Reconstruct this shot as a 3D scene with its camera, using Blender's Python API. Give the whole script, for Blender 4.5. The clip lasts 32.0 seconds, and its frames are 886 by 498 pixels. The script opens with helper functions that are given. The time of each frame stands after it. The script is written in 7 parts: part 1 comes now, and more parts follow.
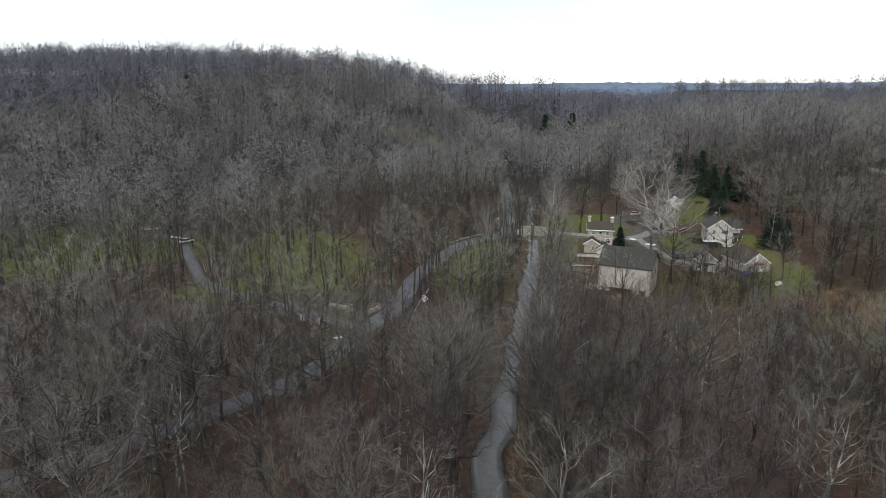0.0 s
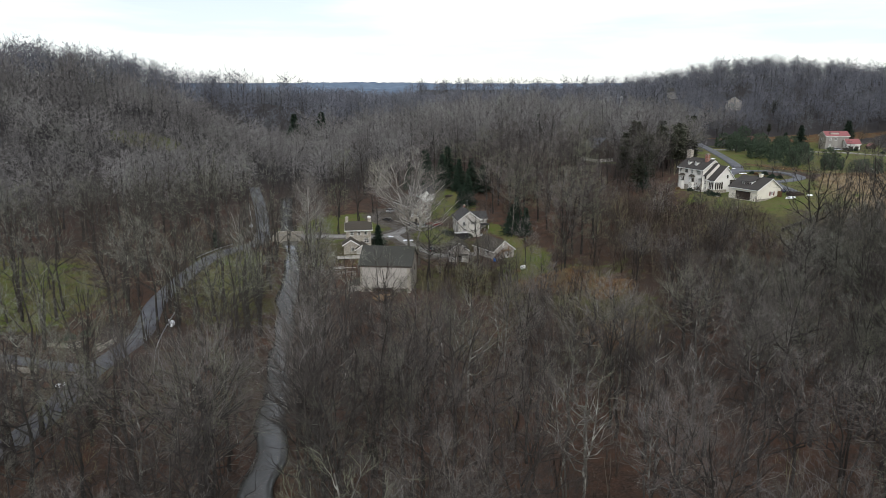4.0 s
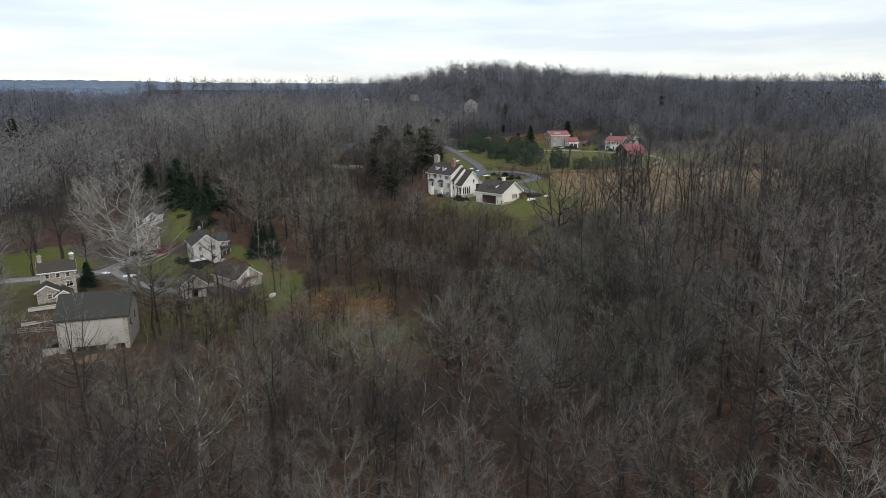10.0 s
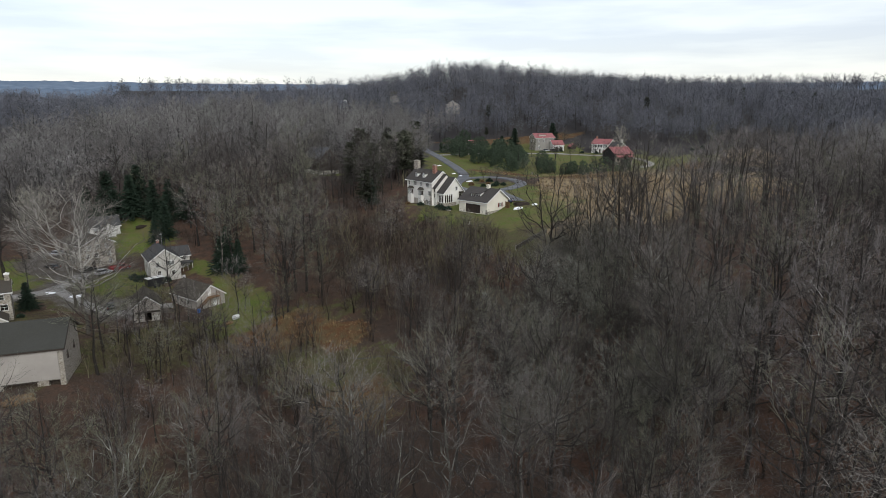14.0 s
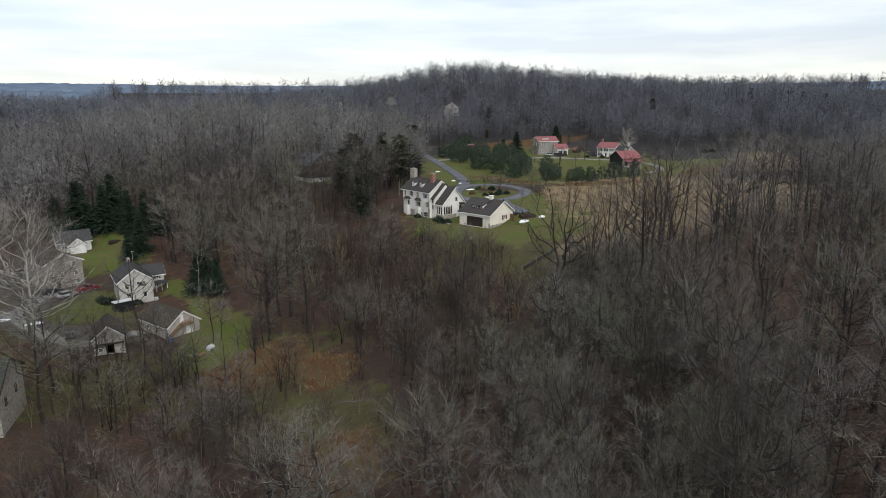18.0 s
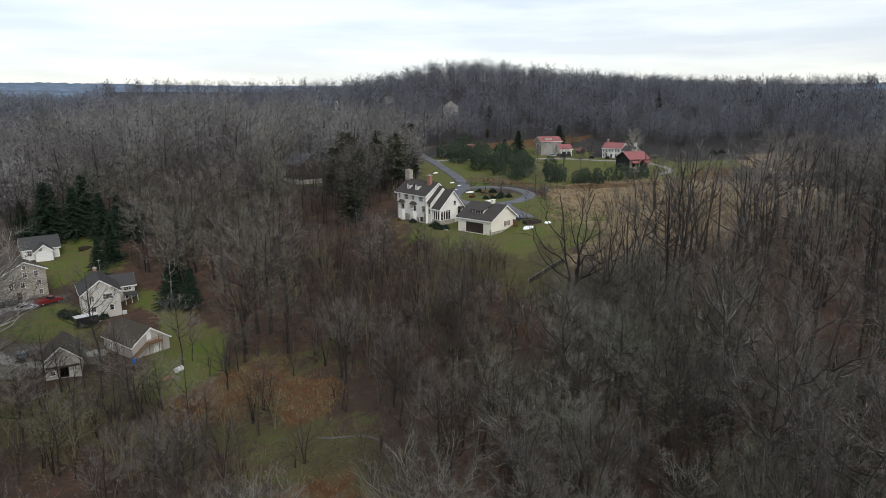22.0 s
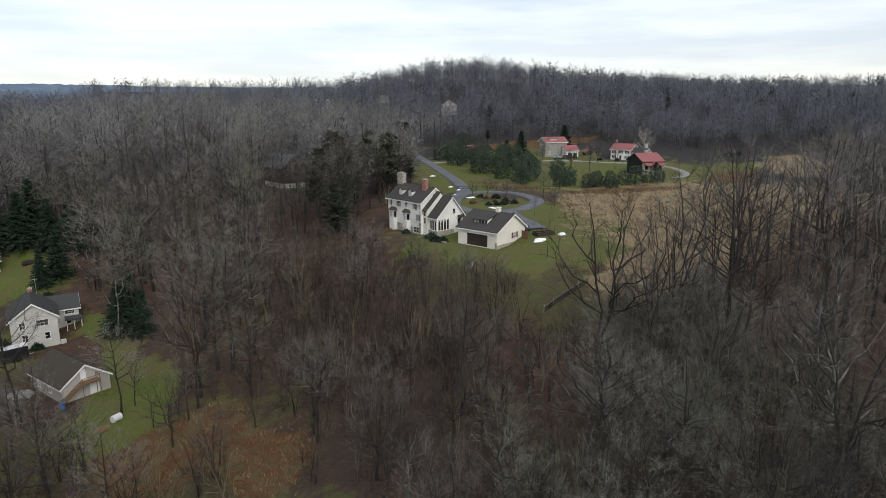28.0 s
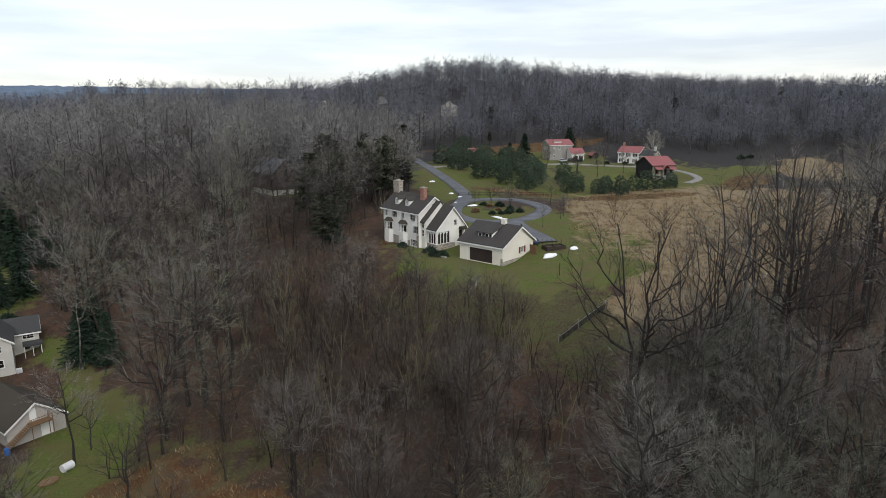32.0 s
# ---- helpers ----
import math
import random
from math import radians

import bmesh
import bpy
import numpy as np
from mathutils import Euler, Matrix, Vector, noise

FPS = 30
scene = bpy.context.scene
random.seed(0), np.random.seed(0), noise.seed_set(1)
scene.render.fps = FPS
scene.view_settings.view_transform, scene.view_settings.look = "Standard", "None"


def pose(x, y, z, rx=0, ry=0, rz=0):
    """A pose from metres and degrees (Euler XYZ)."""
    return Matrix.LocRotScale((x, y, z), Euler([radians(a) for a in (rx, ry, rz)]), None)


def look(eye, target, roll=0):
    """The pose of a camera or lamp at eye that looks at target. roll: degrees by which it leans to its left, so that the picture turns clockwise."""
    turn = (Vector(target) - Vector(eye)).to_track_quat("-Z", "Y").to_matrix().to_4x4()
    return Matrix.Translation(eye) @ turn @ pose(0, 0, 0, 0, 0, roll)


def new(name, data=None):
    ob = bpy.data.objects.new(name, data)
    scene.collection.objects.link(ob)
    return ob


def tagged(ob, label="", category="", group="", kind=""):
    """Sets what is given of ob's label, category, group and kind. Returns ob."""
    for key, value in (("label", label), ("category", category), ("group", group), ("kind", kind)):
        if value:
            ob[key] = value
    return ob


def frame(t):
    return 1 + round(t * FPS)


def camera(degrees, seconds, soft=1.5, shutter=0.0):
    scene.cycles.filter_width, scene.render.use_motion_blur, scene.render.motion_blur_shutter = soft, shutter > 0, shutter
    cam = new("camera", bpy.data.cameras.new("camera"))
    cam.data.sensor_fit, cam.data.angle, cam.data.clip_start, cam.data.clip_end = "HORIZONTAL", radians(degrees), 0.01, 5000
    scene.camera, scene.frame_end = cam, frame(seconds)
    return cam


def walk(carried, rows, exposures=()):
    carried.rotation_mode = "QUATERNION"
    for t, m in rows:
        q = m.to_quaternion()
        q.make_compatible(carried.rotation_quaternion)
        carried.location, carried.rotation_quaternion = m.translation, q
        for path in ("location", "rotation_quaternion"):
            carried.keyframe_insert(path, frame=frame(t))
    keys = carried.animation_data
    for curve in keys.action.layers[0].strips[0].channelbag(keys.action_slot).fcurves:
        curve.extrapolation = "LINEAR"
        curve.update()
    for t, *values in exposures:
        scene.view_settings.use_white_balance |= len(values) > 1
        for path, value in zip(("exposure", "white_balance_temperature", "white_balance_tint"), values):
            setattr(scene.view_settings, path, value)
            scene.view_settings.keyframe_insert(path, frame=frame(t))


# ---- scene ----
cam = camera(69.2, 32.0, soft=0.6)
ROWS = [
    (0, -0.00, -0.00, 50.00, 76.84, -0.23, 0.00),
    (0.5, 0.14, 0.52, 49.95, 76.84, -0.18, -0.87),
    (1, 0.28, 1.04, 49.89, 76.84, -0.12, -4.54),
    (1.5, 0.45, 1.65, 49.84, 76.84, -0.08, -8.32),
    (2, 0.65, 2.40, 49.77, 76.84, -0.05, -11.77),
    (2.5, 0.87, 3.23, 49.71, 76.85, -0.02, -14.28),
    (3, 1.17, 4.12, 49.69, 76.85, -0.01, -17.41),
    (3.5, 1.56, 5.07, 49.71, 76.85, -0.01, -19.82),
    (5.5, 3.92, 9.39, 50.18, 76.86, -0.16, -28.91),
    (6, 4.78, 10.46, 50.34, 76.86, -0.18, -33.34),
    (6.5, 5.77, 11.48, 50.52, 76.85, -0.19, -36.99),
    (7, 6.87, 12.50, 50.72, 76.84, -0.19, -40.13),
    (7.5, 8.01, 13.57, 50.90, 76.83, -0.18, -43.06),
    (8, 9.17, 14.71, 51.05, 76.83, -0.16, -43.15),
    (9, 11.56, 17.13, 51.31, 76.83, -0.08, -43.14),
    (10, 13.77, 19.73, 51.57, 76.83, 0.03, -43.17),
    (11.5, 17.22, 23.70, 51.83, 76.85, 0.15, -43.33),
    (12, 18.55, 24.92, 51.82, 76.87, 0.12, -43.60),
    (12.5, 19.95, 26.12, 51.77, 76.88, 0.07, -44.67),
    (13, 21.35, 27.36, 51.73, 76.90, 0.03, -44.74),
    (14.5, 25.62, 31.56, 51.76, 76.94, 0.02, -44.79),
    (16.5, 31.46, 37.52, 51.96, 76.98, 0.11, -44.86),
    (18, 36.01, 41.93, 52.32, 77.01, 0.18, -44.88),
    (19, 38.95, 44.71, 52.40, 77.02, 0.21, -44.90),
    (20.5, 42.86, 48.24, 51.85, 77.05, 0.14, -44.89),
    (22, 46.64, 51.67, 50.99, 77.08, 0.06, -44.88),
    (23.5, 50.63, 55.62, 50.01, 77.12, 0.08, -44.92),
    (25, 54.64, 59.68, 49.17, 77.17, 0.11, -44.96),
    (26.5, 58.63, 63.65, 48.89, 77.24, 0.05, -45.02),
    (28, 62.45, 67.52, 48.86, 77.28, -0.01, -45.08),
    (30, 67.01, 72.36, 48.95, 77.28, 0.01, -45.16),
    (32, 71.88, 76.87, 48.84, 77.39, 0.06, -45.07),
]
walk(cam, [(t, pose(x, y, z, rx, ry, rz)) for t, x, y, z, rx, ry, rz in ROWS],
     [(0, 0.61), (3, 0.5), (6, 0.37), (9, 0.32), (32, 0.32)])

# ---- light: a bright overcast winter sky ----
world = bpy.data.worlds.new("sky")
scene.world = world
world.use_nodes = True
wn, wl = world.node_tree.nodes, world.node_tree.links
wn.clear()
SUN_AZ, SUN_EL = radians(200), radians(38)
sky = wn.new("ShaderNodeTexSky")
sky.sky_type, sky.sun_disc = "NISHITA", False
sky.sun_elevation, sky.sun_rotation = SUN_EL, SUN_AZ
bg_sky = wn.new("ShaderNodeBackground")
bg_sky.inputs["Strength"].default_value = 0.05
wl.new(sky.outputs["Color"], bg_sky.inputs["Color"])
tc = wn.new("ShaderNodeTexCoord")
mp = wn.new("ShaderNodeMapping")
mp.inputs["Scale"].default_value = (1.6, 1.6, 13.0)
cl = wn.new("ShaderNodeTexNoise")
cl.inputs["Scale"].default_value, cl.inputs["Detail"].default_value = 1.7, 5.0
cr = wn.new("ShaderNodeValToRGB")
cr.color_ramp.elements[0].position, cr.color_ramp.elements[1].position = 0.38, 0.56
cr.color_ramp.elements[0].color = (0.64, 0.65, 0.73, 1)
cr.color_ramp.elements[1].color = (0.875, 0.873, 0.885, 1)
bg_cl = wn.new("ShaderNodeBackground")
bg_cl.inputs["Strength"].default_value = 0.64
wl.new(tc.outputs["Generated"], mp.inputs["Vector"])
wl.new(mp.outputs["Vector"], cl.inputs["Vector"])
wl.new(cl.outputs["Fac"], cr.inputs["Fac"])
wl.new(cr.outputs["Color"], bg_cl.inputs["Color"])
add = wn.new("ShaderNodeAddShader")
wo = wn.new("ShaderNodeOutputWorld")
wl.new(bg_sky.outputs[0], add.inputs[0])
wl.new(bg_cl.outputs[0], add.inputs[1])
wl.new(add.outputs[0], wo.inputs["Surface"])
sun = new("sun", bpy.data.lights.new("sun", "SUN"))
sun.data.energy, sun.data.angle, sun.data.color = 1.5, radians(40), (0.98, 1.0, 0.97)
sun.matrix_world = look((0, 0, 300), (-100 * math.sin(SUN_AZ), -100 * math.cos(SUN_AZ), 300 - 100 * math.tan(SUN_EL)))

# ---- terrain ----
VALLEY = [(0, 0, 1), (0, 100, 0), (-80, 60, 1), (15, 130, -1), (25, 160, 0), (45, 150, 0.5), (48, 166, 3), (50, 195, 6.2), (30, 240, 6),
          (89, 200, 4), (91, 216, 6), (72, 176, 2.5), (93, 177, 1), (100, 150, 0), (85, 120, 0), (60, 90, 0), (40, 40, 1), (-40, 150, 1.5),
          (-140, 170, 5), (-80, 230, 8), (40, 300, 9), (40, 390, 10), (70, 560, 8), (75, 240, 9), (60, 80, 0.5)]
UPLAND = [(105, 238, 11), (130, 270, 25), (150, 330, 31), (185, 256, 22), (110, 330, 22), (163, 184, 17.5), (172, 186, 20.5), (160, 155, 19.6), (166, 150, 20),
          (200, 178, 21), (250, 150, 20), (312, 195, 20.5), (345, 233, 22.3), (335, 260, 23), (127, 105, 13.5), (140, 140, 15.5), (125, 170, 9),
          (110, 200, 7.5), (90, 60, 6), (150, 60, 17), (220, 90, 20), (320, 110, 21), (420, 170, 23), (250, 250, 24), (110, 120, 7)]
HILLS = [(-25, 425, 53), (-20, 325, 29), (-5, 350, 35), (-90, 400, 59), (-250, 360, 51), (-160, 270, 24), (60, 480, 49), (120, 640, 34), (360, 358, 42), (430, 440, 68), (330, 480, 43),
         (410, 565, 34), (510, 225, 43), (600, 150, 41), (560, 380, 58), (480, 330, 54), (-400, 100, 20), (300, -200, 15), (0, -300, 5), (700, 0, 30), (250, 330, 29), (270, 420, 38)]
# level ground round the buildings: x, y, radius, height
PADS = [(160, 181, 6, 19.0), (163, 176, 6, 19.2), (161, 158, 7, 19.0), (88, 203, 6, 4.0), (90, 181, 7, 1.7), (73, 178, 5, 3.0), (43, 152, 7, 1.6), (47, 158, 6, 2.6), (46, 189, 6, 5.6), (79, 228, 8, 4.9), (317, 200, 9, 19.4), (354, 228, 9, 22.0),
        (334, 258, 10, 23.0), (178, 253, 9, 22.0), (87, 245, 6, 10.0)]
SPOTS = np.array(VALLEY + UPLAND + HILLS, float)


def _kernel(d2):
    return d2 * np.log(d2 + 1e-6)


def _spline(spots):
    p = spots[:, :2] / 100
    n = len(p)
    k = _kernel(((p[:, None] - p[None]) ** 2).sum(-1)) + 0.15 * np.eye(n)
    q = np.c_[np.ones(n), p]
    a = np.block([[k, q], [q.T, np.zeros((3, 3))]])
    return p, np.linalg.solve(a, np.r_[spots[:, 2], 0, 0, 0])


SP, SW = _spline(SPOTS)


def ground_z(x, y):
    """Height of the ground; x and y are numbers or arrays."""
    x, y = np.broadcast_arrays(np.asarray(x, float), np.asarray(y, float))
    flat = np.c_[x.ravel(), y.ravel()] / 100
    out = np.empty(len(flat))
    for i in range(0, len(flat), 20000):
        b = flat[i:i + 20000]
        d2 = ((b[:, None] - SP[None]) ** 2).sum(-1)
        out[i:i + 20000] = _kernel(d2) @ SW[:-3] + SW[-3] + b @ SW[-2:]
    r = np.hypot(flat[:, 0] - 1.5, flat[:, 1] - 2.5)
    f = np.clip((r - 5.0) / 2.5, 0, 1)
    f = f * f * (3 - 2 * f)
    far = 34 + 5 * np.sin(flat[:, 0] * 0.55 + 1) * np.cos(flat[:, 1] * 0.47)
    # beyond the hills the country rises again, but for the valley's mouth
    rim = np.clip((np.hypot(flat[:, 0], flat[:, 1]) - 7.4) / 2.2, 0, 1)
    mouth = np.clip((np.degrees(np.arctan2(flat[:, 0], flat[:, 1])) - 15.5) / 4.0, 0, 1)
    far = far + 30 * rim * rim * (3 - 2 * rim) * mouth - 14 * (1 - mouth) * rim
    out = np.clip(out, -1, 80) * (1 - f) + far * f
    for px, py, pr, pz in PADS:
        w = np.clip(2.0 - np.hypot(flat[:, 0] * 100 - px, flat[:, 1] * 100 - py) / pr, 0, 1)
        w = w * w * (3 - 2 * w)
        out = out * (1 - w) + pz * w
    return out.reshape(x.shape)


def gz(x, y):
    return float(ground_z(x, y))
# ---- end of terrain ----


# ---- materials ----
class Mat:
    """A node material with a few short hands."""

    def __init__(self, name, rough=0.9, metal=0.0, spec=0.3):
        self.m = bpy.data.materials.new(name)
        self.m.use_nodes = True
        self.t = self.m.node_tree
        self.n, self.l = self.t.nodes, self.t.links
        self.b = self.n["Principled BSDF"]
        self.b.inputs["Roughness"].default_value = rough
        self.b.inputs["Metallic"].default_value = metal
        self.b.inputs["Specular IOR Level"].default_value = spec
        self.co = None

    def coord(self, scale=(1, 1, 1)):
        if self.co is None:
            self.co = self.n.new("ShaderNodeTexCoord")
        mp = self.n.new("ShaderNodeMapping")
        mp.inputs["Scale"].default_value = scale
        self.l.new(self.co.outputs["Object"], mp.inputs["Vector"])
        return mp.outputs["Vector"]

    def noise(self, scale, detail=4.0, stretch=(1, 1, 1), rough=0.6):
        t = self.n.new("ShaderNodeTexNoise")
        t.inputs["Scale"].default_value, t.inputs["Detail"].default_value = scale, detail
        t.inputs["Roughness"].default_value = rough
        self.l.new(self.coord(stretch), t.inputs["Vector"])
        return t.outputs["Fac"]

    def ramp(self, fac, stops):
        r = self.n.new("ShaderNodeValToRGB")
        e = r.color_ramp.elements
        while len(e) < len(stops):
            e.new(0.5)
        for el, (p, c) in zip(e, stops):
            el.position, el.color = p, (*c, 1) if len(c) == 3 else c
        self.l.new(fac, r.inputs["Fac"])
        return r.outputs["Color"]

    def mix(self, fac, a, b, mode="MIX"):
        x = self.n.new("ShaderNodeMix")
        x.data_type, x.blend_type = "RGBA", mode
        for sock, v in ((x.inputs[0], fac), (x.inputs[6], a), (x.inputs[7], b)):
            if isinstance(v, (int, float)):
                sock.default_value = v
            elif isinstance(v, tuple):
                sock.default_value = (*v, 1)
            else:
                self.l.new(v, sock)
        return x.outputs[2]

    def math(self, op, a, b=0.0, clamp=False):
        x = self.n.new("ShaderNodeMath")
        x.operation, x.use_clamp = op, clamp
        for sock, v in ((x.inputs[0], a), (x.inputs[1], b)):
            if isinstance(v, (int, float)):
                sock.default_value = v
            else:
                self.l.new(v, sock)
        return x.outputs[0]

    def attr(self, name):
        a = self.n.new("ShaderNodeAttribute")
        a.attribute_name = name
        return a.outputs["Fac"]

    def rnd(self):
        return self.n.new("ShaderNodeObjectInfo").outputs["Random"]

    def island(self):
        return self.n.new("ShaderNodeNewGeometry").outputs["Random Per Island"]

    def color(self, c):
        self.l.new(c, self.b.inputs["Base Color"])
        return self

    def bump(self, h, strength=0.3, dist=0.1):
        b = self.n.new("ShaderNodeBump")
        b.inputs["Strength"].default_value, b.inputs["Distance"].default_value = strength, dist
        self.l.new(h, b.inputs["Height"])
        self.l.new(b.outputs[0], self.b.inputs["Normal"])
        return self


def simple(name, c1, c2, scale=3.0, rough=0.85, bump=0.2, stretch=(1, 1, 1), metal=0.0, dirt=0.35):
    """Two tones of grain over broad stains."""
    m = Mat(name, rough, metal)
    n1, n2 = m.noise(scale, 5, stretch), m.noise(scale * 0.13, 3, stretch)
    c = m.mix(n1, c1, c2)
    c = m.mix(m.math("MULTIPLY", m.math("SUBTRACT", n2, 0.42, True), dirt * 3, True), c, tuple(0.45 * v for v in c1))
    m.color(c)
    if bump:
        m.bump(n1, bump, 0.03)
    return m.m


# leaf litter, lawn, hay meadow and rust-coloured brush share the one ground sheet
g = Mat("ground_cover", 0.95, spec=0.1)
n_f, n_m, n_b = g.noise(3.2, 7, rough=0.7), g.noise(0.35, 5), g.noise(0.045, 3)
litter = g.ramp(n_f, [(0.28, (0.016, 0.0112, 0.009)), (0.5, (0.058, 0.04, 0.03)), (0.72, (0.118, 0.082, 0.062))])
litter = g.mix(g.ramp(n_m, [(0.42, (0, 0, 0)), (0.68, (1, 1, 1))]), litter, (0.095, 0.053, 0.035))
litter = g.mix(g.ramp(n_b, [(0.45, (0, 0, 0)), (0.66, (0.7, 0.7, 0.7))]), litter, (0.052, 0.042, 0.033))
# distant litter fades to grey: haze painted into the ground colour
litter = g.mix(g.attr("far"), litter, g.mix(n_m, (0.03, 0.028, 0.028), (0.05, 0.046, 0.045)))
lawn = g.ramp(n_f, [(0.3, (0.044, 0.062, 0.012)), (0.55, (0.09, 0.118, 0.026)), (0.8, (0.15, 0.17, 0.056))])
lawn = g.mix(g.ramp(n_m, [(0.42, (0, 0, 0)), (0.66, (0.75, 0.75, 0.75))]), lawn, (0.118, 0.1, 0.045))
lawn = g.mix(g.ramp(g.noise(0.09, 6, rough=0.75), [(0.46, (0, 0, 0)), (0.6, (0.75, 0.75, 0.75))]), lawn, (0.105, 0.088, 0.042))
hay = g.ramp(n_f, [(0.3, (0.16, 0.122, 0.07)), (0.6, (0.265, 0.207, 0.125)), (0.8, (0.35, 0.28, 0.18))])
hay = g.mix(g.ramp(n_m, [(0.45, (0, 0, 0)), (0.7, (0.7, 0.7, 0.7))]), hay, (0.15, 0.1, 0.055))
rust = g.ramp(n_f, [(0.3, (0.052, 0.026, 0.014)), (0.6, (0.12, 0.062, 0.028)), (0.8, (0.17, 0.112, 0.055))])
rust = g.mix(g.ramp(n_m, [(0.45, (0, 0, 0)), (0.62, (0.9, 0.9, 0.9))]), rust, (0.1, 0.078, 0.042))
n_e = g.noise(0.12, 6, rough=0.7)
edge = g.math("ADD", g.math("MULTIPLY", g.math("SUBTRACT", n_m, 0.5), 0.7), g.math("MULTIPLY", g.math("SUBTRACT", n_e, 0.5), 1.5))


def cover(below, name, top):
    f = g.math("ADD", g.attr(name), edge)
    return g.mix(g.ramp(f, [(0.42, (0, 0, 0)), (0.6, (1, 1, 1))]), below, top)


rough = g.ramp(n_f, [(0.3, (0.036, 0.031, 0.016)), (0.55, (0.08, 0.07, 0.036)), (0.8, (0.14, 0.122, 0.068))])
rough = g.mix(g.ramp(n_m, [(0.5, (0, 0, 0)), (0.7, (0.8, 0.8, 0.8))]), rough, (0.075, 0.088, 0.028))
stones = g.ramp(n_f, [(0.3, (0.06, 0.052, 0.044)), (0.55, (0.135, 0.125, 0.112)), (0.75, (0.25, 0.24, 0.225))])
stones = g.mix(g.ramp(n_m, [(0.4, (0, 0, 0)), (0.6, (0.9, 0.9, 0.9))]), stones, (0.075, 0.062, 0.048))
g.color(cover(cover(cover(cover(cover(litter, "rough", rough), "lawn", lawn), "hay", hay), "rust", rust), "gravel", stones))
g.bump(n_f, 0.6, 0.25)
GROUND = g.m

m = Mat("asphalt", 0.8)
m.color(m.mix(m.ramp(m.noise(0.25, 4), [(0.4, (0, 0, 0)), (0.7, (1, 1, 1))]), m.mix(m.noise(6), (0.066, 0.07, 0.079), (0.108, 0.112, 0.122)), (0.135, 0.138, 0.146)))
ASPHALT = m.m
m = Mat("gravel", 0.95)
m.color(m.ramp(m.noise(2.5, 6), [(0.33, (0.13, 0.122, 0.11)), (0.55, (0.25, 0.24, 0.222)), (0.75, (0.4, 0.39, 0.37))]))
GRAVEL = m.m
m = Mat("creek_water", 0.12, spec=0.5)
m.color(m.mix(m.noise(0.7), (0.05, 0.052, 0.048), (0.1, 0.1, 0.09))).bump(m.noise(1.6, 3), 0.25, 0.06)
WATER = m.m


def bark(name, dark, light, pale, pale_at):
    m = Mat(name, 0.95, spec=0.1)
    n1, n2 = m.noise(2.2, 5, (1, 1, 0.35)), m.noise(0.5, 3)
    c = m.mix(n1, dark, light)
    c = m.mix(m.ramp(n2, [(pale_at, (0, 0, 0)), (pale_at + 0.16, (1, 1, 1))]), c, pale)
    return m.color(m.mix(m.math("MULTIPLY", m.rnd(), 0.5), c, tuple(0.5 * v for v in dark))).m


def twigs(name, tones, moss, tint=None, vary=1.0, soft=0.0):
    """Limbs and twigs, each of its own tone, from dark wet bark to pale lichen; whole trees differ too."""
    m = Mat(name, 0.95, spec=0.1)
    c = m.ramp(m.island(), list(zip((0.0, 0.5, 0.92, 1.0), tones)))
    c = m.mix(m.ramp(m.noise(0.6, 3), [(0.5, (0, 0, 0)), (0.7, (0.6, 0.6, 0.6))]), c, tones[2])
    t = m.attr(tint) if tint else m.rnd()
    c = m.mix(m.ramp(t, [(0.8, (0, 0, 0)), (0.92, (0.55, 0.55, 0.55))]), c, moss)
    lum = m.ramp(t, [(p, tuple(1 + (v - 1) * vary for v in c_)) for p, c_ in ((0.0, (0.4, 0.38, 0.365)), (0.35, (0.76, 0.735, 0.72)), (0.75, (1.6, 1.58, 1.57)), (1.0, (1.15, 1.15, 1.13)))])
    if soft:
        # sprays of twigs too fine to tell apart take the light as one rounded mass
        v = m.n.new("ShaderNodeVectorMath")
        v.operation = "ADD"
        v.inputs[1].default_value = (0, 0, soft)
        m.l.new(m.n.new("ShaderNodeNewGeometry").outputs["Normal"], v.inputs[0])
        w = m.n.new("ShaderNodeVectorMath")
        w.operation = "NORMALIZE"
        m.l.new(v.outputs[0], w.inputs[0])
        m.l.new(w.outputs[0], m.b.inputs["Normal"])
    return m.color(m.mix(1.0, c, lum, "MULTIPLY")).m


MOSS = (0.13, 0.14, 0.085)
BARK = bark("bark_grey", (0.026, 0.024, 0.0215), (0.07, 0.065, 0.058), (0.27, 0.275, 0.235), 0.6)
TWIG = twigs("twigs_grey_brown", ((0.0592, 0.053, 0.0488), (0.1084, 0.0987, 0.091), (0.1625, 0.1525, 0.1413), (0.3377, 0.3351, 0.2937)), MOSS)
BARK_DARK = bark("bark_dark", (0.027, 0.0235, 0.021), (0.068, 0.06, 0.053), (0.13, 0.13, 0.108), 0.62)
TWIG_DARK = twigs("twigs_dark", ((0.0433, 0.0379, 0.0349), (0.0795, 0.0715, 0.0662), (0.1228, 0.1131, 0.1042), (0.2579, 0.2512, 0.2213)), (0.103, 0.103, 0.0773))
m = Mat("bark_sycamore", 0.9, spec=0.1)
sep = m.n.new("ShaderNodeSeparateXYZ")
m.l.new(m.coord(), sep.inputs[0])
up_ = m.math("ADD", m.math("MULTIPLY", sep.outputs["Z"], 0.085), m.math("MULTIPLY", m.math("SUBTRACT", m.noise(0.9, 4), 0.5), 1.6))
